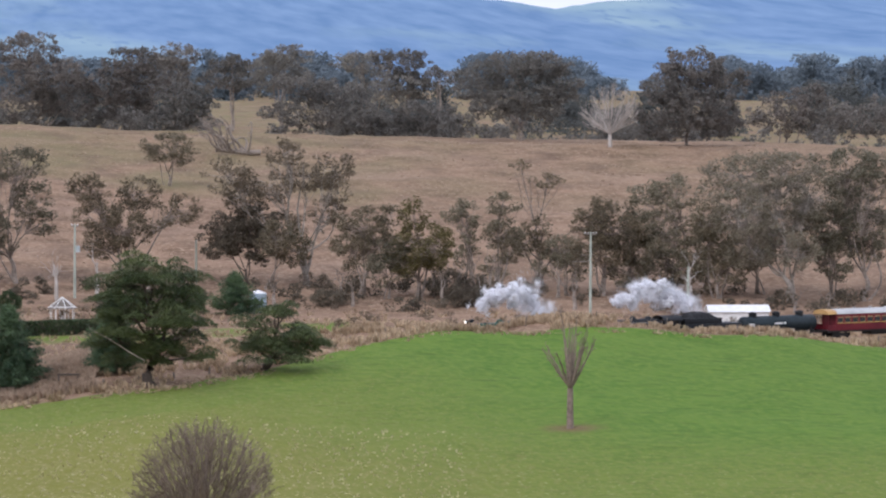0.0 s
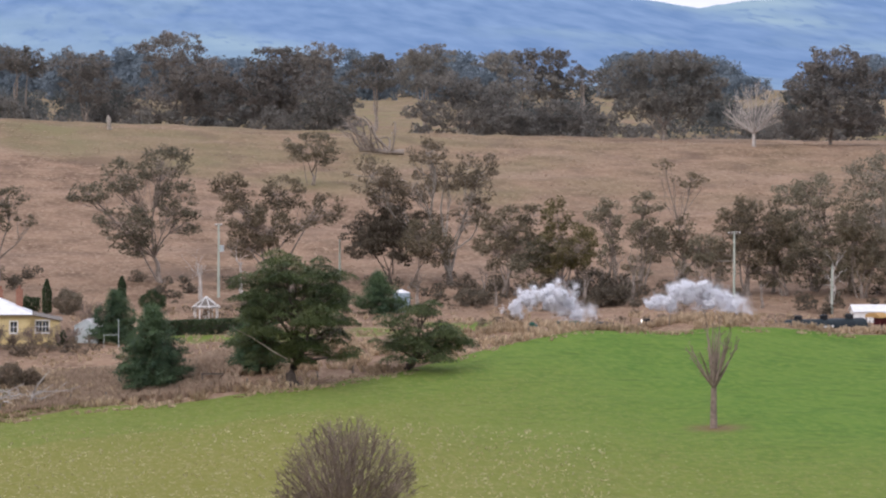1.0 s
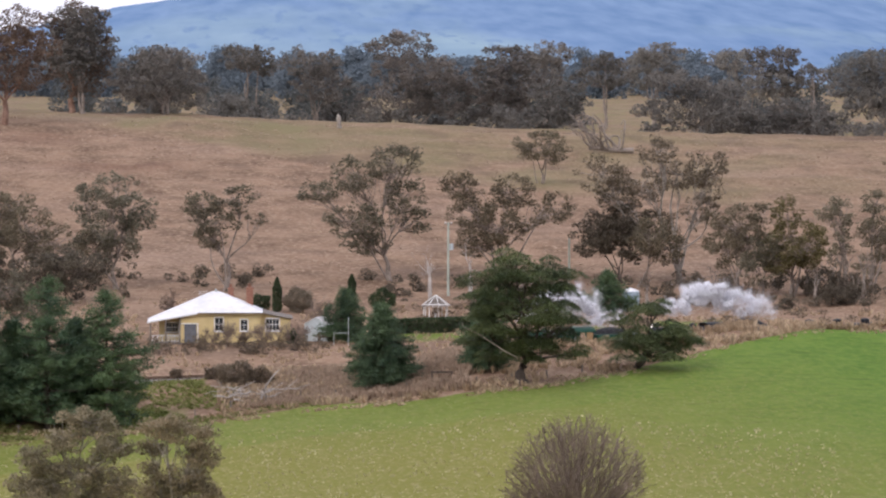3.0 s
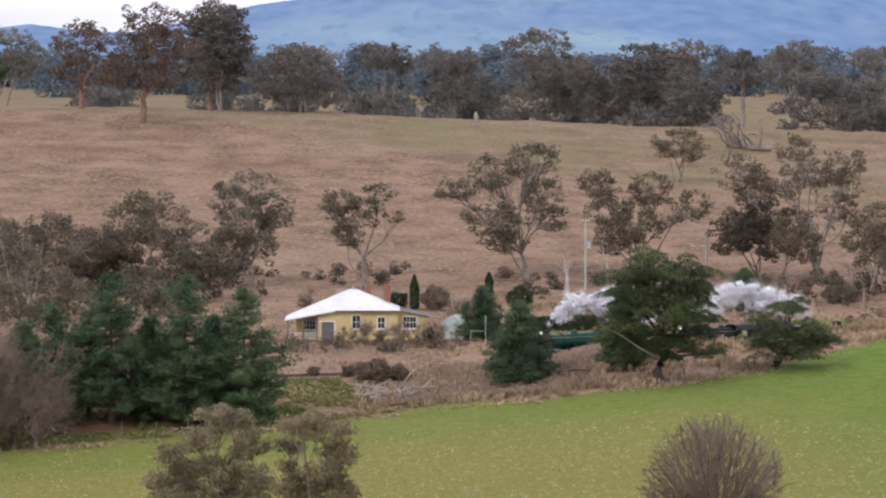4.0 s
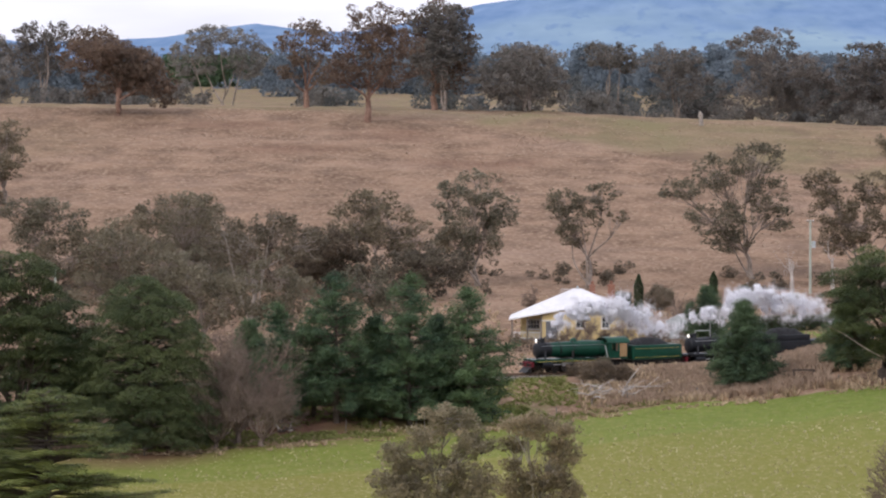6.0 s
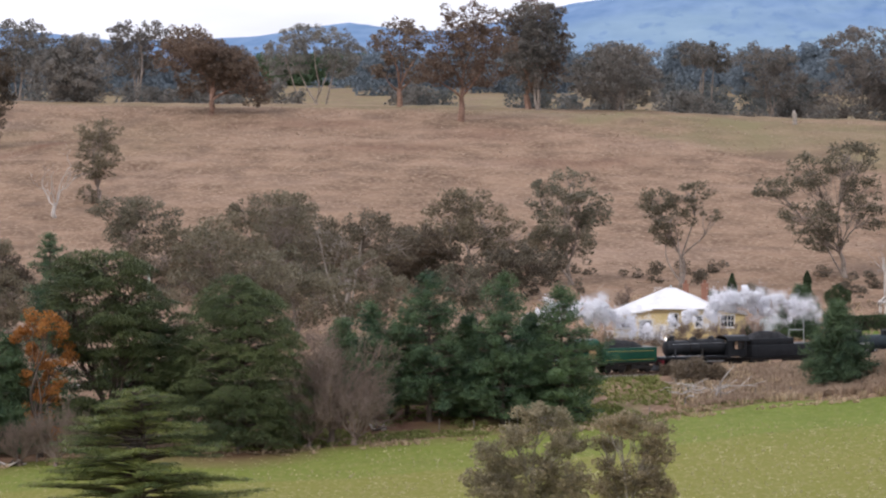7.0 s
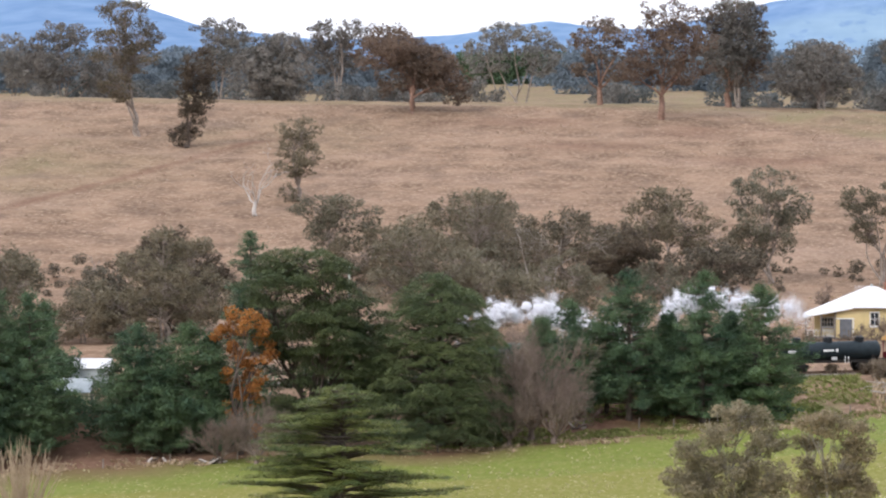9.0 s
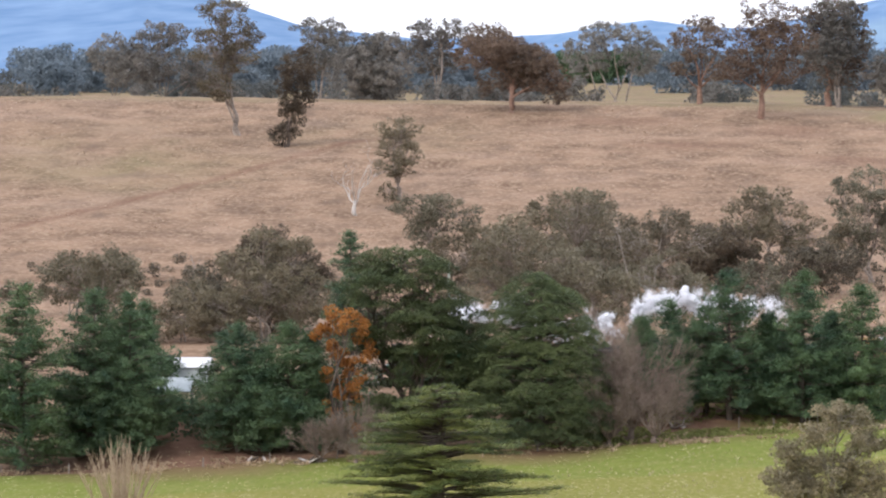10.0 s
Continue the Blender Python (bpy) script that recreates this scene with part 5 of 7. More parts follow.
def tender(name, label, paint, length, stepped):
    t = vehicle(name, label, "tender")
    part("frame", Shape().box(-length + 0.2, -0.2, -1.25, 1.25, 0.95, 1.25, 0.03).mesh("frame", M_IRON), t)
    body = Shape().box(-length + 0.15, -0.25, -1.42, 1.42, 1.25, 2.75 if stepped else 2.9, 0.12)
    if stepped:
        body.box(-length * 0.66, -0.3, -1.3, 1.3, 2.7, 3.45, 0.08)
    part("body", body.mesh("body", paint, 35), t)
    for y in (-1.435, 1.425):
        part("lining", Shape().box(-length + 0.5, -0.6, y, y + 0.01, 1.5, 1.53).box(-length + 0.5, -0.6, y, y + 0.01, 2.5, 2.53).mesh("lining", M_LINING if not stepped else M_BLACK), t)
    rng = np.random.default_rng(8)
    top, c0, c1 = (3.4, -length * 0.62, -0.5) if stepped else (2.85, -length * 0.8, -0.5)
    g = 18
    v, f = [], []
    for i in range(g):
        for j in range(9):
            u, w = i / (g - 1), j / 8 * 2 - 1
            hill = (1 - (2 * u - 1) ** 4) * (1 - w ** 4) * (0.75 + 0.35 * math.sin(u * 3))
            v.append((c0 + (c1 - c0) * u, w * 1.22, top + hill * 0.75 + rng.uniform(-0.07, 0.07)))
    f = [(i * 9 + j, (i + 1) * 9 + j, (i + 1) * 9 + j + 1, i * 9 + j + 1) for i in range(g - 1) for j in range(8)]
    part("coal", mesh_from("coal", v, f, M_COAL), t, "heap of black coal")
    for cx in (-1.9, -length + 1.9):
        part("bogie", Shape().box(cx - 1.35, cx + 1.35, -1.12, -1.0, 0.45, 0.85, 0.04).box(cx - 1.35, cx + 1.35, 1.0, 1.12, 0.45, 0.85, 0.04).box(cx - 0.2, cx + 0.2, -1.1, 1.1, 0.5, 0.95).mesh("bogie", M_IRON), t)
        for dx in (-0.85, 0.85):
            wheelset(t, cx + dx, 0.46, M_IRON)
    return t


def tank_wagon(length):
    t = vehicle("tank_wagon", "dark slate bogie water tank wagon with three domes", "tank wagon")
    part("tank", Shape().turned(((0.6, -length + 0.45), (0.93, -length + 0.62), (1.04, -length + 0.85), (1.04, -0.85), (0.93, -0.62), (0.6, -0.45)), "x", (0, 0, 2.32), 32).mesh("tank", M_GIN, 50), t)
    for x in np.linspace(-2.4, -length + 2.9, 3):
        dome = part("dome", Shape().turned(((0.52, 0.75), (0.52, 1.35), (0.56, 1.36), (0.56, 1.48), (0.4, 1.55)), "z", (x, 0, 2.32), 20).mesh("dome", M_BLACK, 40), t, "black filling dome")
        part("hatch", Shape().box(x - 0.2, x + 0.2, -0.2, 0.2, 3.85, 3.93, 0.02).mesh("hatch", M_IRON), dome)
    part("underframe", Shape().box(-length + 0.2, -0.2, -0.35, 0.35, 0.95, 1.35).box(-length + 0.2, -length + 0.4, -1.25, 1.25, 0.95, 1.4).box(-0.4, -0.2, -1.25, 1.25, 0.95, 1.4).mesh("underframe", M_IRON), t)
    for x in (-1.6, -length + 1.6):
        part("saddle", Shape().box(x - 0.15, x + 0.15, -1.0, 1.0, 1.2, 1.75, 0.02).mesh("saddle", M_IRON), t)
    for y in (-1.25, 1.22):
        part("side_sill", Shape().box(-length + 0.2, -0.2, y, y + 0.03, 1.05, 1.25).mesh("side_sill", M_IRON), t)
    part("end_rail", Shape().rod((-0.3, -1.1, 1.3), (-0.3, -1.1, 2.5), 0.03, sides=6).rod((-0.3, 1.1, 1.3), (-0.3, 1.1, 2.5), 0.03, sides=6).rod((-0.3, -1.1, 2.5), (-0.3, 1.1, 2.5), 0.03, sides=6).mesh("end_rail", M_BLACK), t)
    # unreadable white lettering as plain bars, a round mark, and white plates low on the frame
    for side in (-1, 1):
        for k, (x0, x1, z0, z1) in enumerate(((-6.6, -5.3, 2.3, 2.52), (-1.9, -0.95, 2.3, 2.48), (-1.9, -1.0, 2.08, 2.24))):
            y = side * 1.04
            part("lettering_bar", Shape().box(x0, x1, y - 0.012, y + 0.012, z0, z1).mesh("lettering_bar", M_WHITE), t, "worn white lettering bar")
        part("round_mark", Shape().rod((-7.0, side * 1.02, 2.42), (-7.0, side * 1.06, 2.42), 0.17).mesh("round_mark", M_WHITE), t, "round white mark")
        part("brake_plate", Shape().box(-6.9, -6.2, side * 1.27, side * 1.29, 1.35, 1.7).mesh("brake_plate", M_ROOF), t, "pale grey plate")
        for x in (-7.9, -8.3):
            part("grab_rail", Shape().rod((x, side * 1.28, 1.0), (x, side * 1.28, 1.75), 0.04, sides=6).mesh("grab_rail", M_WHITE), t, "white grab rail")
    for cx in (-2.2, -length + 2.2):
        part("bogie", Shape().box(cx - 1.3, cx + 1.3, -1.1, -0.98, 0.42, 0.85, 0.04).box(cx - 1.3, cx + 1.3, 0.98, 1.1, 0.42, 0.85, 0.04).box(cx - 0.2, cx + 0.2, -1.1, 1.1, 0.5, 0.95).mesh("bogie", M_IRON), t)
        for dx in (-0.85, 0.85):
            wheelset(t, cx + dx, 0.46, M_IRON)
    return t


def carriage(length):
    c = vehicle("passenger_carriage", "tuscan red passenger carriage with silver arched roof", "railway carriage")
    plat = 1.5
    part("underframe", Shape().box(-length, 0, -1.35, 1.35, 0.95, 1.2, 0.02).box(-length * 0.6, -length * 0.4, -0.9, 0.9, 0.45, 0.95, 0.03).mesh("underframe", M_IRON), c)
    body = part("body", Shape().box(-length + plat, -plat, -1.42, 1.42, 1.2, 2.15).box(-length + plat, -plat, -1.42, 1.42, 2.95, 3.35).mesh("body", M_RED), c)
    part("waist_rail", Shape().box(-length + plat, -plat, -1.45, -1.42, 2.1, 2.16).box(-length + plat, -plat, 1.42, 1.45, 2.1, 2.16).box(-length, 0, -1.44, -1.421, 1.2, 1.26).mesh("waist_rail", M_LINING), c, "thin ochre lining")
    pitch, n = 1.22, int((length - 2 * plat) / 1.22)
    for side in (-1, 1):
        for k in range(n + 1):
            x = -plat - k * (length - 2 * plat) / n
            part("window_pillar", Shape().box(x - 0.14, x + 0.14, side * 1.42 - 0.03, side * 1.42 + 0.03, 2.14, 2.96).mesh("window_pillar", M_RED), c)
            if k < n:
                w = (length - 2 * plat) / n
                fr = part("window_frame", Shape().box(x - w + 0.14, x - w + 0.18, side * 1.40 - 0.02, side * 1.40 + 0.02, 2.22, 2.82).box(x - 0.18, x - 0.14, side * 1.40 - 0.02, side * 1.40 + 0.02, 2.22, 2.82).box(x - w + 0.14, x - 0.14, side * 1.40 - 0.02, side * 1.40 + 0.02, 2.15, 2.22).box(x - w + 0.14, x - 0.14, side * 1.40 - 0.02, side * 1.40 + 0.02, 2.82, 2.96).mesh("window_frame", M_BRASS), c)
                part("pane", Shape().box(x - w + 0.14, x - 0.14, side * 1.36 - 0.008, side * 1.36 + 0.008, 2.2, 2.84).mesh("pane", M_GLASS), fr)
    for x in (-plat, -length + plat):
        part("end_wall", Shape().box(x - 0.05, x + 0.05, -1.38, 1.38, 1.2, 3.35).mesh("end_wall", M_RED), c)
    for x0, x1 in ((-plat, 0), (-length, -length + plat)):
        for y in (-1.38, 1.33):
            part("platform_rail", Shape().box(x0 + 0.05, x1 - 0.05, y, y + 0.05, 1.2, 1.95).box(x0 + 0.05, x0 + 0.14, y, y + 0.06, 1.95, 3.3).box(x1 - 0.14, x1 - 0.05, y, y + 0.06, 1.95, 3.3).mesh("platform_rail", M_RED), c)
    arc = roof_arc(1.5, 3.3, 0.62)
    for x0, x1, mat, nm in ((-length + plat, -plat - 0.01, M_ROOF, "roof"), (-plat, 0.1, M_RUSTROOF, "roof_end"), (-length - 0.1, -length + plat - 0.01, M_RUSTROOF, "roof_end")):
        s = Shape()
        s.faces([(x0, y, z) for y, z in arc] + [(x1, y, z) for y, z in arc], [(k, k + 1, 9 + k + 1, 9 + k) for k in range(8)] + [tuple(range(9)), tuple(range(9, 18)), (0, 8, 17, 9)])
        part(nm, s.mesh(nm, mat, 40), c, "weathered ochre roof end" if nm == "roof_end" else "")
    for x in np.linspace(-3, -length + 3, 6):
        part("ventilator", Shape().rod((x, 0, 3.88), (x, 0, 4.05), 0.16, 0.2, sides=10).mesh("ventilator", M_ROOF, 40), c)
    for cx in (-2.6, -length + 2.6):
        part("bogie", Shape().box(cx - 1.5, cx + 1.5, -1.12, -1.0, 0.42, 0.85, 0.04).box(cx - 1.5, cx + 1.5, 1.0, 1.12, 0.42, 0.85, 0.04).mesh("bogie", M_IRON), c)
        for dx in (-1.05, 1.05):
            wheelset(c, cx + dx, 0.46, M_IRON)
    return c


TRAIN = (
    (41.6, engine("leading_locomotive", "dark green lined steam locomotive hauling the train", M_GREEN, 12.7, (-5.0, -6.95, -8.9), 0.88, ((-1.6, 0.46), (-3.4, 0.46)), ((-10.9, 0.5),), 2.62, True)),
    (28.7, tender("leading_tender", "dark green tender heaped with coal", M_GREEN, 7.1, False)),
    (21.4, engine("second_locomotive", "black steam locomotive coupled behind a green one", M_BLACK, 11.6, (-3.9, -5.45, -7.0, -8.55), 0.76, ((-2.0, 0.42),), ((-10.2, 0.5),), 2.6, False)),
    (9.7, tender("second_tender", "stepped black tender heaped with coal", M_BLACK, 9.3, True)),
    (0.0, tank_wagon(13.1)),
    (-14.0, carriage(19.6)),
    (-34.0, carriage(19.6)),
)
TRAIN_START, TRAIN_SPEED = 236.8, 15.57

# ---- steam: loose clouds of fine white droplets that ride over the engines ----
M_STEAM = bpy.data.materials.new("steam")
M_STEAM.use_nodes = True
_n, _l = M_STEAM.node_tree.nodes, M_STEAM.node_tree.links
_d, _t, _m = _n.new("ShaderNodeBsdfDiffuse"), _n.new("ShaderNodeBsdfTranslucent"), _n.new("ShaderNodeMixShader")
_d.inputs["Color"].default_value = _t.inputs["Color"].default_value = (0.93, 0.93, 0.95, 1)
_m.inputs["Fac"].default_value = 0.6
_l.new(_d.outputs["BSDF"], _m.inputs[1])
_l.new(_t.outputs["BSDF"], _m.inputs[2])
_l.new(_m.outputs["Shader"], _n["Material Output"].inputs["Surface"])
PUFFS = []


def puff(seed, radius, density):
    """A billow: rounded lumps where the steam is thick, and loose droplets where it frays."""
    rng = np.random.default_rng(seed)
    bm = bmesh.new()
    for _ in range(int(26 * max(0, density - 0.3))):
        c = rng.normal(size=3) * np.array((0.33, 0.26, 0.28)) * radius
        r = radius * rng.uniform(0.12, 0.34)
        made = bmesh.ops.create_icosphere(bm, subdivisions=3, radius=r, matrix=Matrix.Translation(c))
        for v in made["verts"]:
            d = (v.co - Vector(c)).normalized()
            v.co += d * r * (0.85 * noise.noise(v.co * (1.1 / r) + Vector((seed, 0, 0))) + 0.28 * noise.noise(v.co * 3.6) + 0.12 * noise.noise(v.co * 8))
    n = int(density * 2600 * radius ** 2)
    cores = rng.normal(size=(9, 3)) * np.array((0.55, 0.42, 0.42)) * radius
    c = cores[rng.integers(0, 9, n)] + rng.normal(size=(n, 3)) * radius * 0.22 * rng.uniform(0.3, 1.5, (n, 1))
    loose = leaf_mesh("steam_puff", c, rng.uniform(0.025, 0.06, n), M_STEAM, rng)
    for p in bm.faces:
        p.smooth = True
    bm.from_mesh(loose)
    bm.to_mesh(loose)
    bm.free()
    return tagged(new("steam_puff", loose), "loose white puff of engine steam over the train", "steam", "steam plumes", "stuff")


def build_steam():
    """Each plume leaves its chimney, arches up and is left behind, the farther back the faster."""
    rng = np.random.default_rng(21)
    seed = 500
    for lead, plume, lift in ((37.8, 11.0, 0.0), (18.8, 14.0, 0.24)):
        for k in range(17):
            q = (k + rng.uniform(0, 0.8)) / 17
            radius = 0.75 + 0.8 * min(1, q * 2.2) + rng.uniform(-0.2, 0.3)
            height = 4.9 + 2.0 * math.sin(math.pi * min(1, q * 1.25)) + rng.uniform(-0.7, 0.8)
            seed += 1
            PUFFS.append((puff(seed, radius, 1.2 * (1 - 0.85 * q ** 1.3)), lead - q * plume, height, 1.0 + rng.uniform(-0.4, 2.0) * q, 1.1 * q + rng.uniform(-0.1, 0.15), lift * q, rng.uniform(-8, 8)))


build_steam()

# ---- far hills ----
def build_hills():
    m = bpy.data.materials.new("haze_painted_hills")
    m.use_nodes = True
    n, l = m.node_tree.nodes, m.node_tree.links
    bs = n["Principled BSDF"]
    geo = n.new("ShaderNodeNewGeometry")

    def noise_of(scale, stretch, low, high, detail=4):
        mp, t, r = n.new("ShaderNodeMapping"), n.new("ShaderNodeTexNoise"), n.new("ShaderNodeMapRange")
        mp.inputs["Scale"].default_value = stretch
        t.inputs["Scale"].default_value, t.inputs["Detail"].default_value = scale, detail
        r.inputs["From Min"].default_value, r.inputs["From Max"].default_value = low, high
        l.new(geo.outputs["Position"], mp.inputs["Vector"])
        l.new(mp.outputs["Vector"], t.inputs["Vector"])
        l.new(t.outputs["Fac"], r.inputs["Value"])
        return r.outputs["Result"]

    def blend(f, a, b):
        x = n.new("ShaderNodeMix")
        x.data_type = "RGBA"
        l.new(f, x.inputs["Factor"])
        for k, v in (("A", a), ("B", b)):
            if isinstance(v, tuple):
                x.inputs[k].default_value = (*v, 1)
            else:
                l.new(v, x.inputs[k])
        return x.outputs["Result"]

    # the blue of distance haze is mixed into both wood and pasture colours
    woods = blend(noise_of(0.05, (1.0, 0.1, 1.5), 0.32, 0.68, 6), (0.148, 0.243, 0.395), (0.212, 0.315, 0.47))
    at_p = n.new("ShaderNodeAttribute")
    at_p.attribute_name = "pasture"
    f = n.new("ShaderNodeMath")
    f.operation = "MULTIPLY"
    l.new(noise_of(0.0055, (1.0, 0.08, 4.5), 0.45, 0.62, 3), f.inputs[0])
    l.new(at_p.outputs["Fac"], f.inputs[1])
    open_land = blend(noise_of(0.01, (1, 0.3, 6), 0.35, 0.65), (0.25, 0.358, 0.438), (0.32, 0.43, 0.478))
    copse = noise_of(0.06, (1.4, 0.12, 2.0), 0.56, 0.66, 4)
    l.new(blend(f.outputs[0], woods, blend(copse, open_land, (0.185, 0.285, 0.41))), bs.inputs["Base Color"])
    bs.inputs["Roughness"].default_value, bs.inputs["Specular IOR Level"].default_value = 1.0, 0.0
    crest = ((-30, 70), (-18, 95), (-12, 110), (-10.4, 105), (-9.5, 84), (-8.85, 68), (-8.4, 56), (-7, 44), (-5.4, 48), (-4.3, 61), (-3.6, 54), (-3.1, 53), (-2.2, 66), (-1.6, 78), (-0.6, 88), (1, 99), (4, 103), (6.5, 92), (7.5, 86), (8.04, 79), (8.6, 86), (10, 91), (13, 96), (20, 90), (30, 80))
    b = np.linspace(-30, 30, 600)
    depth = np.linspace(0, 1, 40)
    top = np.interp(b, *zip(*crest))
    bb, dd = np.meshgrid(b, depth)
    rise = np.where(dd < 0.85, (dd / 0.85) ** 1.25, 1 - (dd - 0.85) * 2)
    low_part = np.array([[noise.noise((x * 0.35, d * 2.0, 2)) for x in b] for d in depth])
    fine_part = np.array([[noise.noise((x * 9, d * 7, 4)) for x in b] for d in depth])
    far = 2700 + 1900 * dd
    z = 16 + (top[None] - 16) * rise + low_part * 9 * np.sin(np.clip(dd / 0.85, 0, 1) * math.pi) + fine_part * 1.1
    v = np.stack([far * np.sin(np.radians(bb)), far * np.cos(np.radians(bb)), z], -1).reshape(-1, 3)
    i = np.arange(b.size * depth.size).reshape(depth.size, b.size)
    faces = np.stack([i[:-1, :-1], i[:-1, 1:], i[1:, 1:], i[1:, :-1]], -1).reshape(-1, 4)
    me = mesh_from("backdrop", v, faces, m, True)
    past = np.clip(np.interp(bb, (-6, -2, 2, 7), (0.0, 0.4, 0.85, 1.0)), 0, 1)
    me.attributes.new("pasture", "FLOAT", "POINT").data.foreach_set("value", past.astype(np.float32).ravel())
    tagged(new("backdrop", me), "wooded hills with pale pastures, tinted blue for haze", "hills", kind="structure")


build_hills()


# ---- far woods and scrub, past counting ----
def mounds(name, label, spots, material, seed, unit, dense, lump=1.0):
    """Leafy masses of uneven shape: spots are x, y, half width, height."""
    rng = np.random.default_rng(seed)
    centres, sizes = [], []
    for x, y, w, h in spots:
        z = ground_at(x, y)
        for _ in range(min(90, max(5, int(w * h * 0.5 / lump)))):
            s = (rng.uniform(0.25, 0.5) * min(w, h) + 0.2) * lump
            t = rng.uniform(0, 1) ** 0.8
            c = np.array((x + rng.normal(0, 0.45) * w * (1.05 - 0.5 * t), y + rng.normal(0, 0.4) * w, z + t * h * 0.92))
            n = int(dense * s * s / unit / unit * 1.6) + 5
            g = rng.normal(size=(n, 3))
            g *= (rng.uniform(0.3, 1, n) ** 0.4 / np.linalg.norm(g, axis=1))[:, None] * s
            g[:, 2] *= 0.75
            centres.append(c + g)
            sizes.append(unit * rng.uniform(0.6, 1.3, n))
    c = np.concatenate(centres)
    c[:, 2] = np.maximum(c[:, 2], land(c[:, 0], c[:, 1]) + 0.05)
    ob = new(name, leaf_mesh(name, c, np.concatenate(sizes), material, rng, 0, 1.2))
    return tagged(ob, label, "shrubs", kind="stuff")


def polar(b, d):
    return d * math.sin(radians(b)), d * math.cos(radians(b))


# haze over the distance is put into these leaf colours, bluer farther off
M_HAZYLEAF = leaves("haze_tinted_leaves", (0.11, 0.125, 0.125), (0.19, 0.195, 0.185))
M_HAZIER = leaves("haze_blued_leaves", (0.13, 0.17, 0.20), (0.18, 0.22, 0.25))
_rng = random.Random(12)
_spots = []
for k in range(190):
    _b = -14 + 28 * k / 189 + _rng.uniform(-0.1, 0.1)
    if any(lo < _b < hi for lo, hi in ((-4.5, -3.95), (-2.35, -1.9), (4.05, 4.6), (-10.2, -9.9))):
        continue
    _d = _rng.uniform(975, 1060)
    _spots.append((*polar(_b, _d), _rng.uniform(2.5, 5), 3 + 5 * max(0, noise.noise((_b * 1.3, 1, 9)) + 0.4) + _rng.uniform(-1, 1.5)))
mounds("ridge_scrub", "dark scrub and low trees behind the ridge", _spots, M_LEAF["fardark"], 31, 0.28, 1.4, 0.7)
_spots = []
for k in range(170):
    _b = -14 + 28 * k / 169 + _rng.uniform(-0.1, 0.1)
    _d = _rng.uniform(1500, 1750)
    if -4.6 < _b < -3.7 or 3.8 < _b < 4.8 or noise.noise((_b * 0.9, 3, 1)) < -0.12:
        continue
    _spots.append((*polar(_b, _d), _rng.uniform(5, 9), 9 + 14 * max(0, noise.noise((_b * 1.1, 5, 2)) + 0.3) + _rng.uniform(-2, 4)))
mounds("far_woods", "belt of distant gum trees, leaves tinted for haze", _spots, M_HAZYLEAF, 32, 0.4, 0.7, 0.6)
_spots = []
for k in range(240):
    _b = -14 + 28 * k / 239 + _rng.uniform(-0.15, 0.15)
    _d = _rng.uniform(2250, 2800)
    if noise.noise((_b * 0.7, 8, 1)) < -0.15:
        continue
    _spots.append((*polar(_b, _d), _rng.uniform(10, 20), _rng.uniform(10, 24)))
mounds("farther_woods", "distant woods at the foot of the hills, tinted blue for haze", _spots, M_HAZIER, 33, 0.8, 0.9, 0.55)

_spots = [(*polar(-5.35 + 1.4 * k / 60, _rng.uniform(2640, 2690)), _rng.uniform(3.5, 6), _rng.uniform(15, 19)) for k in range(61)]
mounds("conifer_belt", "far dark conifer windbreak beyond the field", _spots, M_LEAF["spruce"], 37, 0.6, 0.9, 0.7)

# scrub under the gum belt, along the line and round the house
_spots = []
for k in range(230):
    _b = _rng.uniform(-13, 13)
    _d = _rng.uniform(648, 688)
    if -0.9 < _b < 1.4 and _d < 665:
        continue
    _spots.append((*polar(_b, _d), _rng.uniform(0.8, 2.4), _rng.uniform(0.8, 2.6)))
mounds("gum_scrub", "low dark scrub under the gum trees", _spots, M_LEAF["dark"], 34, 0.15, 1.2)
_spots = [(*polar(_rng.uniform(2.0, 11), _rng.uniform(612, 660)), _rng.uniform(0.8, 2.2), _rng.uniform(0.5, 1.3)) for k in range(90)]
_spots += [(*polar(_rng.uniform(-1.6, 1.0), _rng.uniform(575, 588)), _rng.uniform(0.6, 1.4), _rng.uniform(0.5, 1.7)) for k in range(46)]
_spots += [(*polar(_rng.uniform(-10, -3), _rng.uniform(600, 655)), _rng.uniform(1.2, 2.8), _rng.uniform(1.0, 3.0)) for k in range(50)]
mounds("dry_scrub", "brown leafless scrub beside the railway and house", _spots, M_LEAF["shrub"], 35, 0.13, 0.55)
_spots = [(*polar(_rng.uniform(-12.2, -5.4), _rng.uniform(512, 524)), _rng.uniform(1.5, 3.5), _rng.uniform(2, 6.5)) for k in range(50)]
mounds("conifer_undergrowth", "dark green undergrowth between the conifers", _spots, M_LEAF["spruce"], 36, 0.2, 1.0)


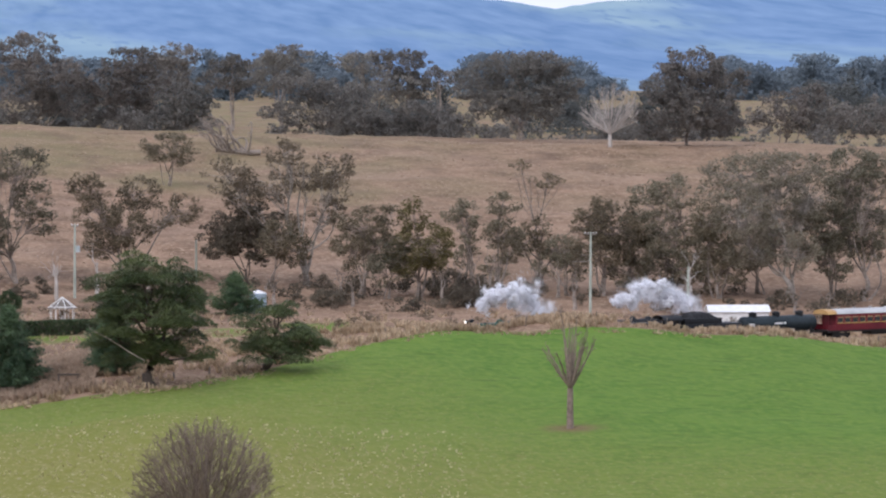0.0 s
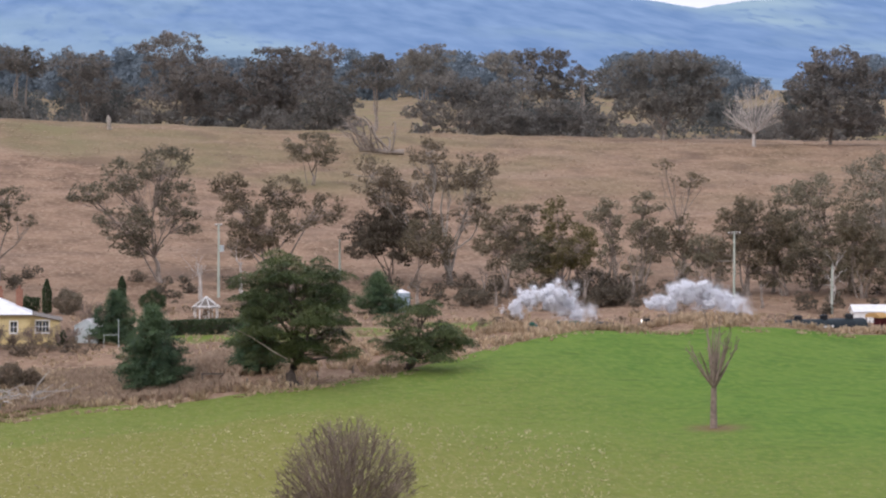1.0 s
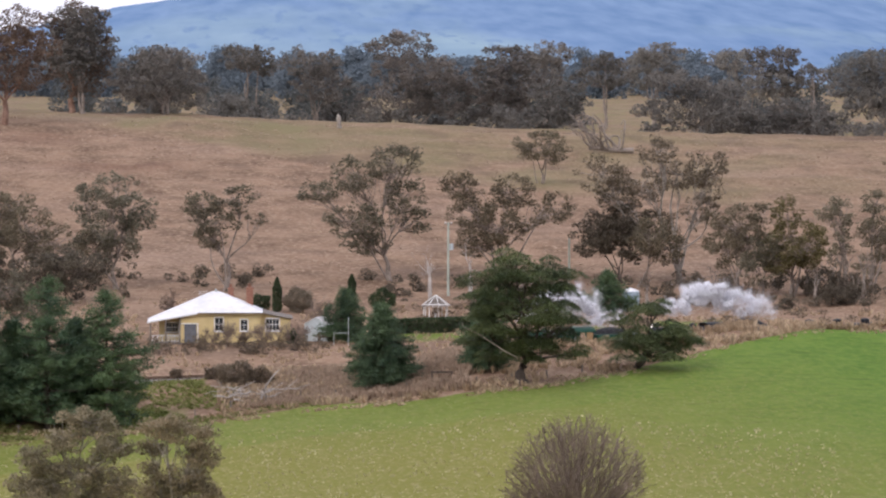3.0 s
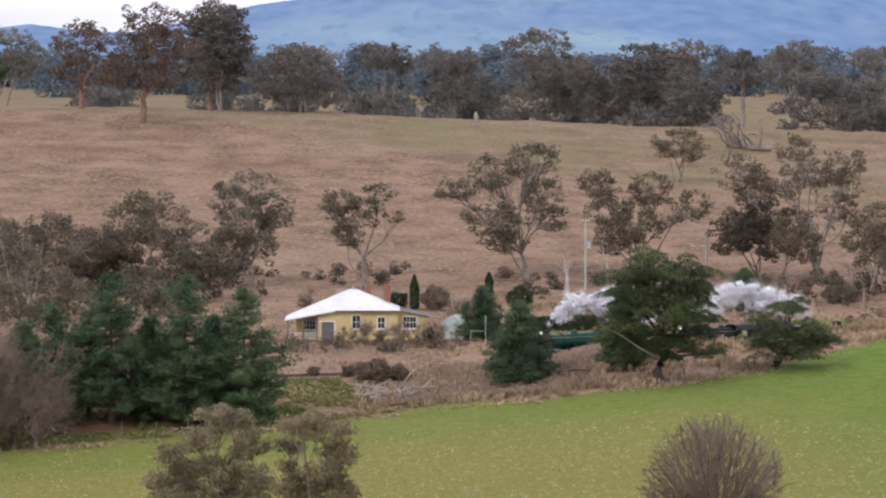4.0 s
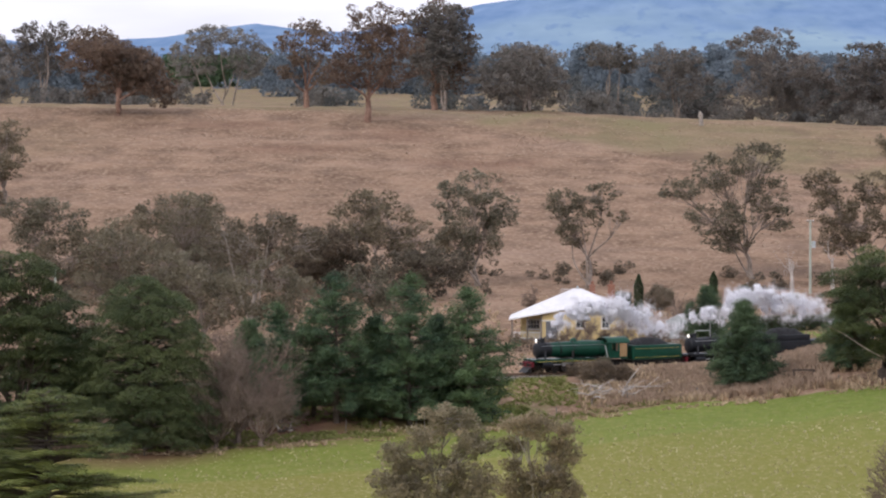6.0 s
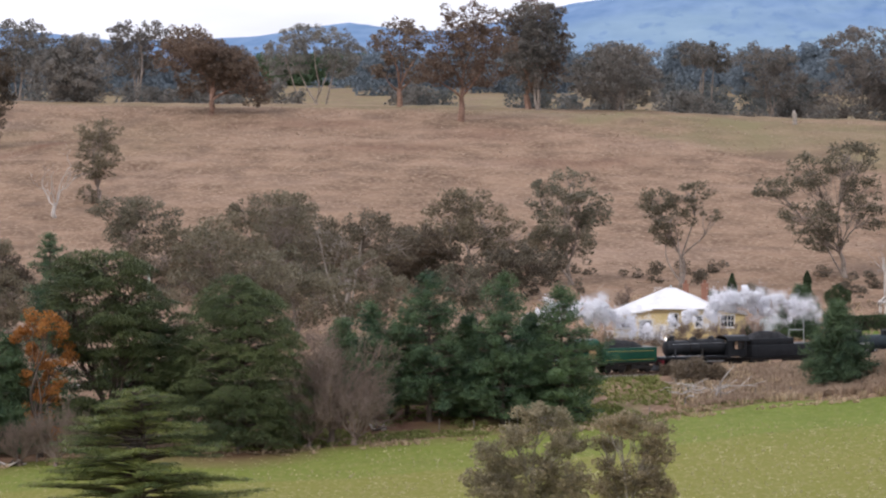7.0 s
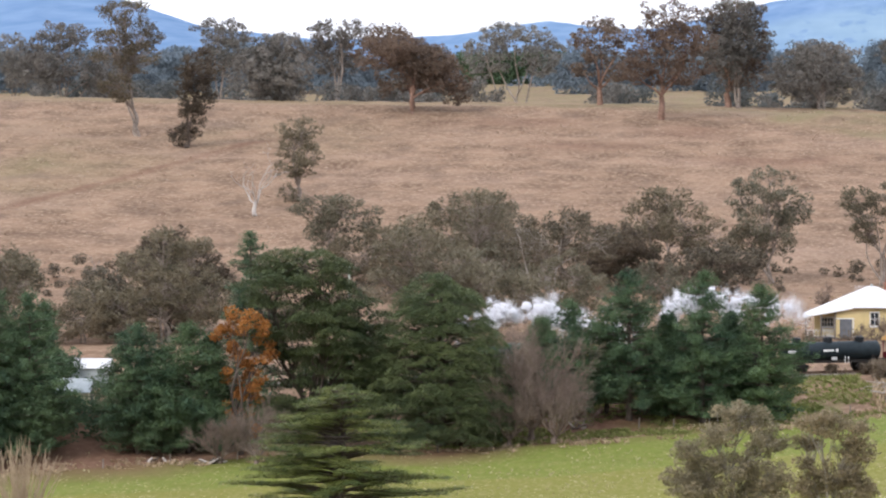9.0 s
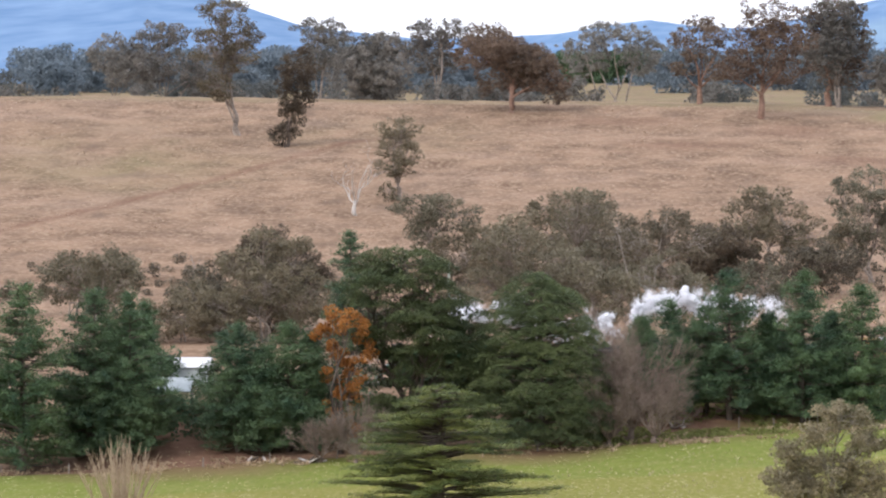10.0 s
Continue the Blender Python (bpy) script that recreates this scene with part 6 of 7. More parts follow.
def bush(x, y, half, height, kind, label, seed):
    rng = np.random.default_rng(seed)
    base = new("garden_bush")
    base.matrix_basis = pose(x, y, ground_at(x, y) - 0.1)
    tagged(base, label, "bush")
    wood, crown = Wood(), []
    for k in range(14):
        a, q = rng.uniform(0, 2 * math.pi), rng.uniform(0.3, 0.9)
        tip = np.array((math.cos(a) * half * q, math.sin(a) * half * q, height * rng.uniform(0.5, 0.9)))
        wood.limb(bent(rng, (0, 0, 0), tip, 4, 0.05), np.linspace(0.05, 0.01, 4), 4)
    n = int(700 * half * height) + 200
    d = rng.normal(size=(n, 3))
    d /= np.linalg.norm(d, axis=1)[:, None]
    lump = 1 + 0.22 * np.sin(d[:, 0] * 5 + seed) * np.cos(d[:, 2] * 4) + 0.12 * np.sin(d[:, 1] * 9)
    d *= (rng.uniform(0.35, 1, n) ** 0.35 * lump)[:, None]
    c = d * np.array((half, half, height * 0.5)) + (0, 0, height * 0.52)
    part("stem", wood.mesh("stem", M_TWIG), base)
    part("foliage", leaf_mesh("foliage", c, rng.uniform(0.07, 0.14, n), M_LEAF[kind], rng, 0, 1.2), base)


bush(-8.6, 545.4, 0.75, 1.3, "shrub", "small round brown bush beside the railway", 1)
bush(-4.6, 543.6, 0.8, 1.4, "shrub", "small round brown bush beside the railway", 2)
bush(-1.9, 537.2, 2.4, 2.7, "shrub", "broad dry brown bush below the railway", 3)
bush(0.9, 536.8, 1.4, 2.2, "shrub", "dry brown bush below the railway", 4)
bush(17.4, 640, 1.8, 3.0, "hedge", "dark clipped evergreen bush in the garden", 5)
bush(6.2, 637, 2.0, 3.2, "shrub", "leafless winter shrub behind the house", 6)
bush(1.2, 640, 1.3, 2.1, "hedge", "green garden bush behind the house", 7)
bush(30.5, 634, 2.0, 2.6, "dark", "rounded dark garden shrub beside the gazebo", 8)
bush(12.6, 600, 1.5, 2.2, "hedge", "green garden bush behind the conifer", 9)
bush(4.9, 589, 0.9, 1.9, "hedge", "small dark shrub at the house corner", 10)
bush(41, 640, 2.6, 3.4, "hedge", "broad dark evergreen behind the pine", 11)
bush(36, 632, 2.6, 2.4, "hedge", "broad dark evergreen behind the pine", 12)
bush(61.5, 655, 2.4, 2.2, "dark", "dark shrub at the foot of the gums", 13)
bush(80.5, 655, 2.6, 2.6, "dark", "dark shrub at the foot of the gums", 14)


def cypress(x, y, height, half, seed):
    rng = np.random.default_rng(seed)
    base = new("pencil_cypress")
    base.matrix_basis = pose(x, y, ground_at(x, y) - 0.1)
    tagged(base, "slim dark pencil cypress in the garden", "tree", "pencil cypresses")
    wood = Wood()
    wood.limb(np.array([(0, 0, 0), (0.03, 0, height * 0.5), (0, 0, height * 0.97)]), (0.12, 0.08, 0.02), 6)
    n = 2200
    s = rng.uniform(0.04, 1, n)
    a = rng.uniform(0, 2 * math.pi, n)
    r = half * np.minimum(1, (1 - s) * 2.6 + 0.12) * np.minimum(1, s * 6 + 0.4) * rng.uniform(0.4, 1, n) ** 0.4 * (1 + 0.12 * np.sin(a * 3 + s * 14))
    part("trunk", wood.mesh("trunk", M_DARK), base)
    part("crown", leaf_mesh("crown", np.stack([r * np.cos(a), r * np.sin(a), s * height], -1), rng.uniform(0.07, 0.15, n), M_LEAF["hedge"], rng, 0, 1.4), base)


cypress(3.3, 637.0, 4.7, 0.62, 1)
cypress(13.7, 659.9, 3.2, 0.55, 2)


def hedge():
    rng = np.random.default_rng(5)
    h = tagged(new("clipped_hedge"), "long clipped dark green hedge beside the lawn", "hedge")
    h.matrix_basis = pose(22.8, 607.6, 1.45, 0, 0, 32)
    n = 9000
    c = np.stack([rng.uniform(-6.2, 6.2, n), rng.uniform(-0.75, 0.75, n), rng.uniform(0, 1.85, n)], -1)
    side = rng.integers(0, 3, n)
    c[side == 0, 1] = rng.choice((-0.75, 0.75), (side == 0).sum()) + rng.normal(0, 0.05, (side == 0).sum())
    c[side == 1, 2] = 1.85 + rng.normal(0, 0.06, (side == 1).sum())
    part("stems", Shape().box(-6.1, 6.1, -0.4, 0.4, 0.0, 1.3, 0.1).mesh("stems", M_DARK), h)
    part("foliage", leaf_mesh("foliage", c, rng.uniform(0.09, 0.16, n), M_LEAF["hedge"], rng), h)


hedge()


# ---- grasses ----
M_STRAW = surface("dry_grass_blades", (0.33, 0.24, 0.15), (0.6, 0.47, 0.32), scale=1.2, bump=0, island=0.35, through_light=0.3, big=0.12)
M_PALESTRAW = surface("bleached_grass_blades", (0.34, 0.245, 0.175), (0.48, 0.37, 0.27), scale=1.2, bump=0, island=0.2, through_light=0.3, big=0.12)
M_SWARD = surface("green_grass_blades", (0.15, 0.18, 0.05), (0.3, 0.31, 0.11), scale=1.2, bump=0, island=0.3, through_light=0.3, big=0.12)
M_SEED = surface("pale_seed_heads", (0.42, 0.38, 0.2), (0.6, 0.55, 0.33), scale=1.2, bump=0, island=0.3, through_light=0.3, big=0.1)


def tussocks(name, label, xs, ys, low, high, blades, spread, material, seed):
    rng = np.random.default_rng(seed)
    n = len(xs)
    x, y = np.repeat(xs, blades), np.repeat(ys, blades)
    z = land(x, y)
    h = np.repeat(rng.uniform(low, high, n), blades) * rng.uniform(0.6, 1.1, n * blades)
    a = rng.uniform(0, 2 * math.pi, n * blades)
    r = rng.uniform(0, 1, n * blades)
    foot = np.stack([x + np.cos(a) * r * spread * 0.4, y + np.sin(a) * r * spread * 0.4, z - 0.05], -1)
    tip = foot + np.stack([np.cos(a) * r * spread, np.sin(a) * r * spread, h], -1)
    side = np.stack([-np.sin(a + 0.7), np.cos(a + 0.7), np.zeros_like(a)], -1) * (0.07 + 0.06 * h)[:, None]
    v = np.stack([foot - side * 0.6, foot + side * 0.6, tip + side * 0.5, tip - side * 0.5], 1).reshape(-1, 3)
    ob = new(name, mesh_from(name, v, np.arange(len(v)).reshape(-1, 4), material))
    return tagged(ob, label, "grass", kind="stuff")


def strip(count, seed, b0, b1, inner, outer, clump=0.0):
    """Spots between two lines given as tables of bearing and distance."""
    rng = np.random.default_rng(seed)
    b = rng.uniform(b0, b1, count)
    d0, d1 = np.interp(b, *zip(*inner)), np.interp(b, *zip(*outer))
    d = d0 + (d1 - d0) * rng.uniform(0, 1, count)
    x, y = d * np.sin(np.radians(b)), d * np.cos(np.radians(b))
    if clump:
        keep = np.array([noise.noise((p * 0.16, q * 0.16, seed)) > clump for p, q in zip(x, y)])
        x, y = x[keep], y[keep]
    return x, y


LINE_NEAR = tuple((b, d - 3.2) for b, d in RAIL)
LINE_FAR = tuple((b, d + 3.5) for b, d in RAIL)
tussocks("bank_tussocks", "tall straw-coloured grass tussocks on the railway bank", *strip(4800, 1, -0.4, 12.5, EDGE, LINE_NEAR, -0.12), 0.35, 0.95, 13, 0.45, M_STRAW, 1)
tussocks("bank_grass", "rough green and dry grass below the railway", *strip(6500, 2, -6, 1.2, EDGE, LINE_NEAR, -0.25), 0.15, 0.4, 10, 0.45, M_SWARD, 2)
tussocks("pale_bank_tussocks", "pale straw tussocks massed below the railway", *strip(2600, 8, -0.2, 2.6, tuple((b, d + 3) for b, d in EDGE), LINE_NEAR, 0.0), 0.5, 1.2, 14, 0.5, M_PALESTRAW, 8)
tussocks("verge_tussocks", "dry grass tussocks behind the railway", *strip(5200, 3, -6, 12.5, LINE_FAR, ((-26, 650), (26, 650)), -0.1), 0.2, 0.6, 9, 0.4, M_STRAW, 3)
tussocks("hill_tussocks", "dry grass tussocks over the hill", *strip(15000, 4, -13.5, 13.5, ((-26, 645), (26, 645)), ((-26, 915), (26, 915)), -0.15), 0.12, 0.3, 5, 0.6, M_PALESTRAW, 4)
tussocks("paddock_seed_heads", "pale dry seed heads in the paddock", *strip(7000, 5, -13, 7, ((-26, 400), (26, 400)), ((-26, 500), (-1.25, 512), (3.5, 500), (26, 480)), 0.0), 0.1, 0.25, 3, 0.2, M_SEED, 5)
tussocks("edge_grass", "pale dry grass along the paddock edge", *strip(2600, 6, -12.5, 12.5, tuple((b, d - 4) for b, d in EDGE), tuple((b, d + 4) for b, d in EDGE), -0.1), 0.15, 0.45, 9, 0.35, M_STRAW, 6)

# ---- the house ----
M_WALL = surface("yellow_weatherboard_paint", (0.6, 0.47, 0.22), (0.72, 0.58, 0.3), scale=1.2, rough=0.75, bump=0.05)
M_METALROOF = surface("white_metal_roofing", (0.7, 0.7, 0.7), (0.86, 0.85, 0.85), scale=1.5, rough=0.5, bump=0.05)
M_BRICK = surface("chimney_brick", (0.2, 0.09, 0.06), (0.34, 0.17, 0.115), scale=7, bump=0.5)
M_DARKDOOR = surface("grey_door_paint", (0.1, 0.105, 0.115), (0.17, 0.175, 0.185), scale=2, bump=0.05)
M_TIMBER = surface("weathered_timber", (0.13, 0.11, 0.095), (0.28, 0.245, 0.21), scale=5, bump=0.5)
M_ZINC = surface("pale_zinc_sheet", (0.4, 0.45, 0.46), (0.56, 0.6, 0.6), scale=1.5, rough=0.5, bump=0.1)


def sash(house, x, z, w, h, y, double=False):
    win = part("window", Shape().box(x - w / 2 - 0.1, x + w / 2 + 0.1, y - 0.06, y + 0.02, z - h / 2 - 0.12, z - h / 2).box(x - w / 2 - 0.1, x + w / 2 + 0.1, y - 0.06, y + 0.02, z + h / 2, z + h / 2 + 0.12)
               .box(x - w / 2 - 0.12, x - w / 2, y - 0.06, y + 0.02, z - h / 2, z + h / 2).box(x + w / 2, x + w / 2 + 0.12, y - 0.06, y + 0.02, z - h / 2, z + h / 2).mesh("window", M_WHITE), house, "white-framed sash window")
    part("sill", Shape().box(x - w / 2 - 0.18, x + w / 2 + 0.18, y - 0.14, y + 0.0, z - h / 2 - 0.19, z - h / 2 - 0.122).mesh("sill", M_WHITE), win)
    cols = 2 if double else 1
    for c in range(cols):
        x0 = x - w / 2 + c * w / cols
        for r in range(2):
            z0 = z - h / 2 + r * h / 2
            part("pane", Shape().box(x0 + 0.04, x0 + w / cols - 0.04, y - 0.025, y - 0.01, z0 + 0.04, z0 + h / 2 - 0.04).mesh("pane", M_GLASS), win)
    bars = Shape().box(x - w / 2, x + w / 2, y - 0.05, y - 0.005, z - 0.035, z + 0.035)
    for c in range(1, 2 * cols):
        xc = x - w / 2 + c * w / (2 * cols)
        bars.box(xc - 0.025, xc + 0.025, y - 0.045, y - 0.003, z - h / 2, z + h / 2)
    part("glazing_bar", bars.mesh("glazing_bar", M_WHITE), win)


def build_house():
    h = tagged(new("farmhouse"), "yellow weatherboard farmhouse with white metal hip roof", "house")
    h.matrix_basis = pose(-4.5, 590.5, 0.75)

    def boards(x0, x1, y, z0, z1, name="wall"):
        s = Shape().box(x0, x1, y, y + 0.12, z0, z1)
        w = part(name, s.mesh(name, M_WALL), h)
        board = Shape().prism(((x0, z0), (x1, z0), (x1, z0 + 0.19), (x0, z0 + 0.19)), -0.03, 0.0)
        me = board.mesh("weatherboard", M_WALL)
        k = 0
        while z0 + 0.2 * (k + 1) < z1:
            part("weatherboard", me, w, at=pose(0, y - 0.004, 0.2 * k))
            k += 1
        return w

    boards(-2.1, 5.5, 0.0, 0.55, 4.25)
    part("front_porch_wall", Shape().faces([(-4.3, 0.02, 0.6), (-2.11, 0.02, 0.6), (-2.11, 0.02, 4.2), (-4.3, 0.02, 3.45), (-4.3, 0.14, 0.6), (-2.11, 0.14, 0.6), (-2.11, 0.14, 4.2), (-4.3, 0.14, 3.45)],
         [(0, 1, 2, 3), (4, 5, 6, 7), (0, 1, 5, 4), (1, 2, 6, 5), (2, 3, 7, 6), (3, 0, 4, 7)]).mesh("front_porch_wall", M_WALL), h)
    boards(-7.0, -2.1, 2.4, 0.6, 3.6)
    part("side_wall", Shape().box(5.38, 5.5, 0.13, 8.6, 0.55, 4.2).box(-7.0, -6.88, 2.53, 8.6, 0.6, 3.2).mesh("side_wall", M_WALL), h)
    part("rear_wall", Shape().box(-7.0, 5.37, 8.6, 8.72, 0.55, 3.4).mesh("rear_wall", M_WALL), h)
    part("plinth", Shape().box(-2.05, 5.45, 0.06, 0.2, -0.4, 0.54).box(5.55, 9.1, 1.1, 1.2, -0.4, 0.54).mesh("plinth", M_TIMBER), h, "weathered timber skirting")
    # hip roof
    top = [(-8.4, -0.5, 3.15), (-2.2, -0.5, 4.3), (5.8, -0.5, 4.3), (5.8, 9.0, 4.3), (-8.4, 9.0, 3.15), (-0.5, 4.2, 6.7), (0.5, 4.2, 6.7)]
    faces = [(0, 1, 5), (1, 2, 6, 5), (2, 3, 6), (3, 4, 5, 6), (4, 0, 5)]
    low = [(x, y, z - 0.12) for x, y, z in top]
    rim = [(0, 1), (1, 2), (2, 3), (3, 4), (4, 0)]
    roof = part("roof", Shape().faces(top + low, faces + [tuple(i + 7 for i in f) for f in faces] + [(a, b, b + 7, a + 7) for a, b in rim]).mesh("roof", M_METALROOF), h, "white corrugated metal roof")
    part("finial", Shape().rod((0, 4.2, 6.66), (0, 4.2, 7.0), 0.16, 0.1, sides=10).mesh("finial", M_ZINC), roof)
    for k in range(36):
        x = -2.0 + k * 0.21
        q = min(1, max(0, (5.8 - x) / 5.3)) if x > 0.5 else 1
        part("roof_rib", Shape().rod((x, -0.5, 4.315), (x if x < 0.5 else 0.5 + (x - 0.5) * (1 - q), 4.2 * q - 0.5 * (1 - q), 4.3 + 2.41 * q), 0.018, sides=5).mesh("roof_rib", M_METALROOF), roof)
    part("gutter", Shape().box(-2.2, 5.8, -0.62, -0.5, 4.16, 4.28, 0.02).mesh("gutter", M_TIMBER), h)
    part("fascia", Shape().faces([(-8.4, -0.52, 3.0), (-2.2, -0.52, 4.12), (-2.2, -0.52, 4.3), (-8.4, -0.52, 3.16), (-8.4, -0.47, 3.0), (-2.2, -0.47, 4.12), (-2.2, -0.47, 4.28), (-8.4, -0.47, 3.14)],
         [(0, 1, 2, 3), (4, 5, 6, 7), (0, 1, 5, 4), (2, 3, 7, 6), (1, 2, 6, 5), (3, 0, 4, 7)]).mesh("fascia", M_WHITE), h)
    # veranda
    part("veranda_floor", Shape().box(-8.1, -2.15, -0.1, 2.38, 0.45, 0.6).mesh("veranda_floor", M_TIMBER), h)
    for x in (-8.0, -6.1, -4.4):
        part("veranda_post", Shape().box(x - 0.09, x + 0.09, -0.1, 0.08, 0.6, 3.15 + (x + 8.4) * 0.18).mesh("veranda_post", M_TIMBER), h)
        part("stump", Shape().rod((x, 0, -0.9), (x, 0, 0.45), 0.12, sides=8).mesh("stump", M_TIMBER), h)
    for x in (-8.0, -6.1):
        part("veranda_rail", Shape().box(x + 0.1, x + 1.7, -0.03, 0.03, 1.45, 1.53).box(x + 0.1, x + 1.7, -0.03, 0.03, 0.75, 0.81).mesh("veranda_rail", M_WHITE), h)
        for k in range(7):
            part("baluster", Shape().box(x + 0.25 + k * 0.2, x + 0.29 + k * 0.2, -0.02, 0.02, 0.81, 1.45).mesh("baluster", M_WHITE), h)
    part("side_door", Shape().box(-3.85, -2.35, -0.06, 0.02, 0.62, 2.85, 0.02).mesh("side_door", M_DARKDOOR), h, "large dark grey door")
    part("door_trim", Shape().box(-4.3, -2.1, -0.09, 0.02, 2.86, 2.98).box(-2.26, -2.12, -0.09, 0.02, 0.6, 2.86).mesh("door_trim", M_WHITE), h)
    sash(h, -5.4, 2.35, 1.5, 1.1, 2.36, True)
    sash(h, 0.42, 2.85, 1.0, 1.6, -0.04)
    sash(h, 3.5, 2.75, 0.85, 1.35, -0.04)
    # lean-to
    boards(5.5, 9.2, 1.0, 0.55, 3.5, "lean_to_wall")
    part("lean_to_gable", Shape().faces([(5.51, 1.0, 3.5), (9.2, 1.0, 3.5), (5.51, 1.0, 4.15), (5.51, 1.12, 3.5), (9.2, 1.12, 3.5), (5.51, 1.12, 4.15)], [(0, 1, 2), (3, 4, 5), (0, 1, 4, 3), (1, 2, 5, 4), (2, 0, 3, 5)]).mesh("lean_to_gable", M_WALL), h)
    part("lean_to_end", Shape().box(9.08, 9.2, 1.13, 8.4, 0.55, 3.5).mesh("lean_to_end", M_WALL), h)
    part("lean_to_roof", Shape().faces([(5.82, 0.6, 4.22), (9.5, 0.6, 3.5), (9.5, 8.7, 3.5), (5.82, 8.7, 4.22), (5.82, 0.6, 4.12), (9.5, 0.6, 3.4), (9.5, 8.7, 3.4), (5.82, 8.7, 4.12)],
         [(0, 1, 2, 3), (4, 5, 6, 7), (0, 1, 5, 4), (1, 2, 6, 5), (2, 3, 7, 6), (3, 0, 4, 7)]).mesh("lean_to_roof", M_TIMBER), h, "grey-brown sheet roof")
    sash(h, 7.0, 2.75, 1.6, 1.4, 0.96, True)
    for x, y, z0, z1, w in ((4.2, 6.2, 4.0, 7.3, 0.42), (1.85, 7.2, 4.2, 7.2, 0.34)):
        c = part("chimney", Shape().box(x - w, x + w, y - w, y + w, z0, z1 - 0.25, 0.02).box(x - w - 0.07, x + w + 0.07, y - w - 0.07, y + w + 0.07, z1 - 0.4, z1 - 0.2, 0.02).mesh("chimney", M_BRICK), h, "red brick chimney")
        part("chimney_pot", Shape().turned(((0.2, 0), (0.15, 0.35), (0.19, 0.42), (0.17, 0.5)), "z", (x, y, z1 - 0.25), 12).mesh("chimney_pot", M_BRICK, 40), c)


build_house()


def garden_shed():
    s = tagged(new("garden_shed"), "pale zinc garden shed beside the house", "shed")
    s.matrix_basis = pose(7.9, 594, 1.1, 0, 0, -18)
    part("wall", Shape().prism(((-1.5, 0), (1.5, 0), (1.5, 2.3), (0, 3.1), (-1.5, 2.3)), 0, 3).mesh("wall", M_ZINC), s)
    for a in (-1, 1):
        part("roof", Shape().faces([(a * 1.65, -0.1, 2.27), (0, -0.1, 3.17), (0, 3.1, 3.17), (a * 1.65, 3.1, 2.27), (a * 1.65, -0.1, 2.22), (0, -0.1, 3.11), (0, 3.1, 3.11), (a * 1.65, 3.1, 2.22)],
             [(0, 1, 2, 3), (4, 5, 6, 7), (0, 1, 5, 4), (1, 2, 6, 5), (2, 3, 7, 6), (3, 0, 4, 7)]).mesh("roof", M_METALROOF), s)
    part("door", Shape().box(-0.45, 0.45, -0.05, -0.005, 0.05, 1.95, 0.02).mesh("door", M_ZINC), s)


garden_shed()


def frame_swing():
    s = tagged(new("clothes_frame"), "pale pipe frame and thin sapling trunk on the lawn", "clothes line")
    s.matrix_basis = pose(10.9, 588.5, ground_at(10.9, 588.5))
    part("post", Shape().rod((-0.9, 0, -0.1), (-0.9, 0, 1.5), 0.035, sides=8).mesh("post", M_ZINC), s)
    # this taller upright stands in for a thin pale sapling trunk
    part("post", Shape().rod((0.9, 0, -0.1), (0.9, 0, 3.4), 0.035, sides=8).mesh("post", M_ZINC), s)
    part("crossbar", Shape().rod((-0.9, 0, 1.5), (0.9, 0, 1.5), 0.035, sides=8).mesh("crossbar", M_ZINC), s)


frame_swing()


def gazebo():
    g = tagged(new("gazebo"), "white open-ribbed garden gazebo behind the hedge", "gazebo")
    g.matrix_basis = pose(24.1, 630, ground_at(24.1, 630))
    for k in range(8):
        a = k * math.pi / 4 + 0.2
        c, s = math.cos(a), math.sin(a)
        part("post", Shape().box(-0.06, 0.06, -0.06, 0.06, -0.1, 1.7).mesh("post", M_WHITE), g, at=pose(1.6 * c, 1.6 * s, 0))
        part("rib", Shape().rod((1.95 * c, 1.95 * s, 1.55), (0.05 * c, 0.05 * s, 2.95), 0.05, sides=6).mesh("rib", M_WHITE), g)
        d, e = math.cos(a + math.pi / 4), math.sin(a + math.pi / 4)
        part("ring_beam", Shape().rod((1.62 * c, 1.62 * s, 1.72), (1.62 * d, 1.62 * e, 1.72), 0.06, sides=6).mesh("ring_beam", M_WHITE), g)
        part("roof_panel", Shape().faces([(1.9 * c, 1.9 * s, 1.5), (1.9 * d, 1.9 * e, 1.5), (0, 0, 2.88), (1.9 * c, 1.9 * s, 1.46), (1.9 * d, 1.9 * e, 1.46), (0, 0, 2.84)], [(0, 1, 2), (3, 4, 5), (0, 1, 4, 3), (1, 2, 5, 4), (2, 0, 3, 5)]).mesh("roof_panel", M_TIMBER), g)
    part("urn", Shape().turned(((0.25, 0), (0.15, 0.3), (0.35, 0.9), (0.3, 1.1)), "z", (0, 0, 0), 14).mesh("urn", M_WHITE, 40), g)


gazebo()


def water_tank(x, y, r, h):
    t = tagged(new("water_tank"), "pale blue corrugated rainwater tank", "water tank")
    t.matrix_basis = pose(x, y, ground_at(x, y) - 0.1)
    blue = surface("pale_blue_tank", (0.33, 0.42, 0.5), (0.45, 0.54, 0.6), scale=2, rough=0.5, bump=0.05)
    wall = [(r, 0)]
    for k in range(24):
        wall.append((r + (0.03 if k % 2 else 0), h * (k + 1) / 24))
    part("wall", Shape().turned(wall, "z", sides=28).mesh("wall", blue, 30), t)
    part("roof", Shape().turned(((r + 0.05, h), (r * 0.5, h + 0.28), (0.2, h + 0.38), (0.2, h + 0.45)), "z", sides=28).mesh("roof", M_METALROOF, 40), t)


water_tank(50.9, 644, 1.15, 2.6)


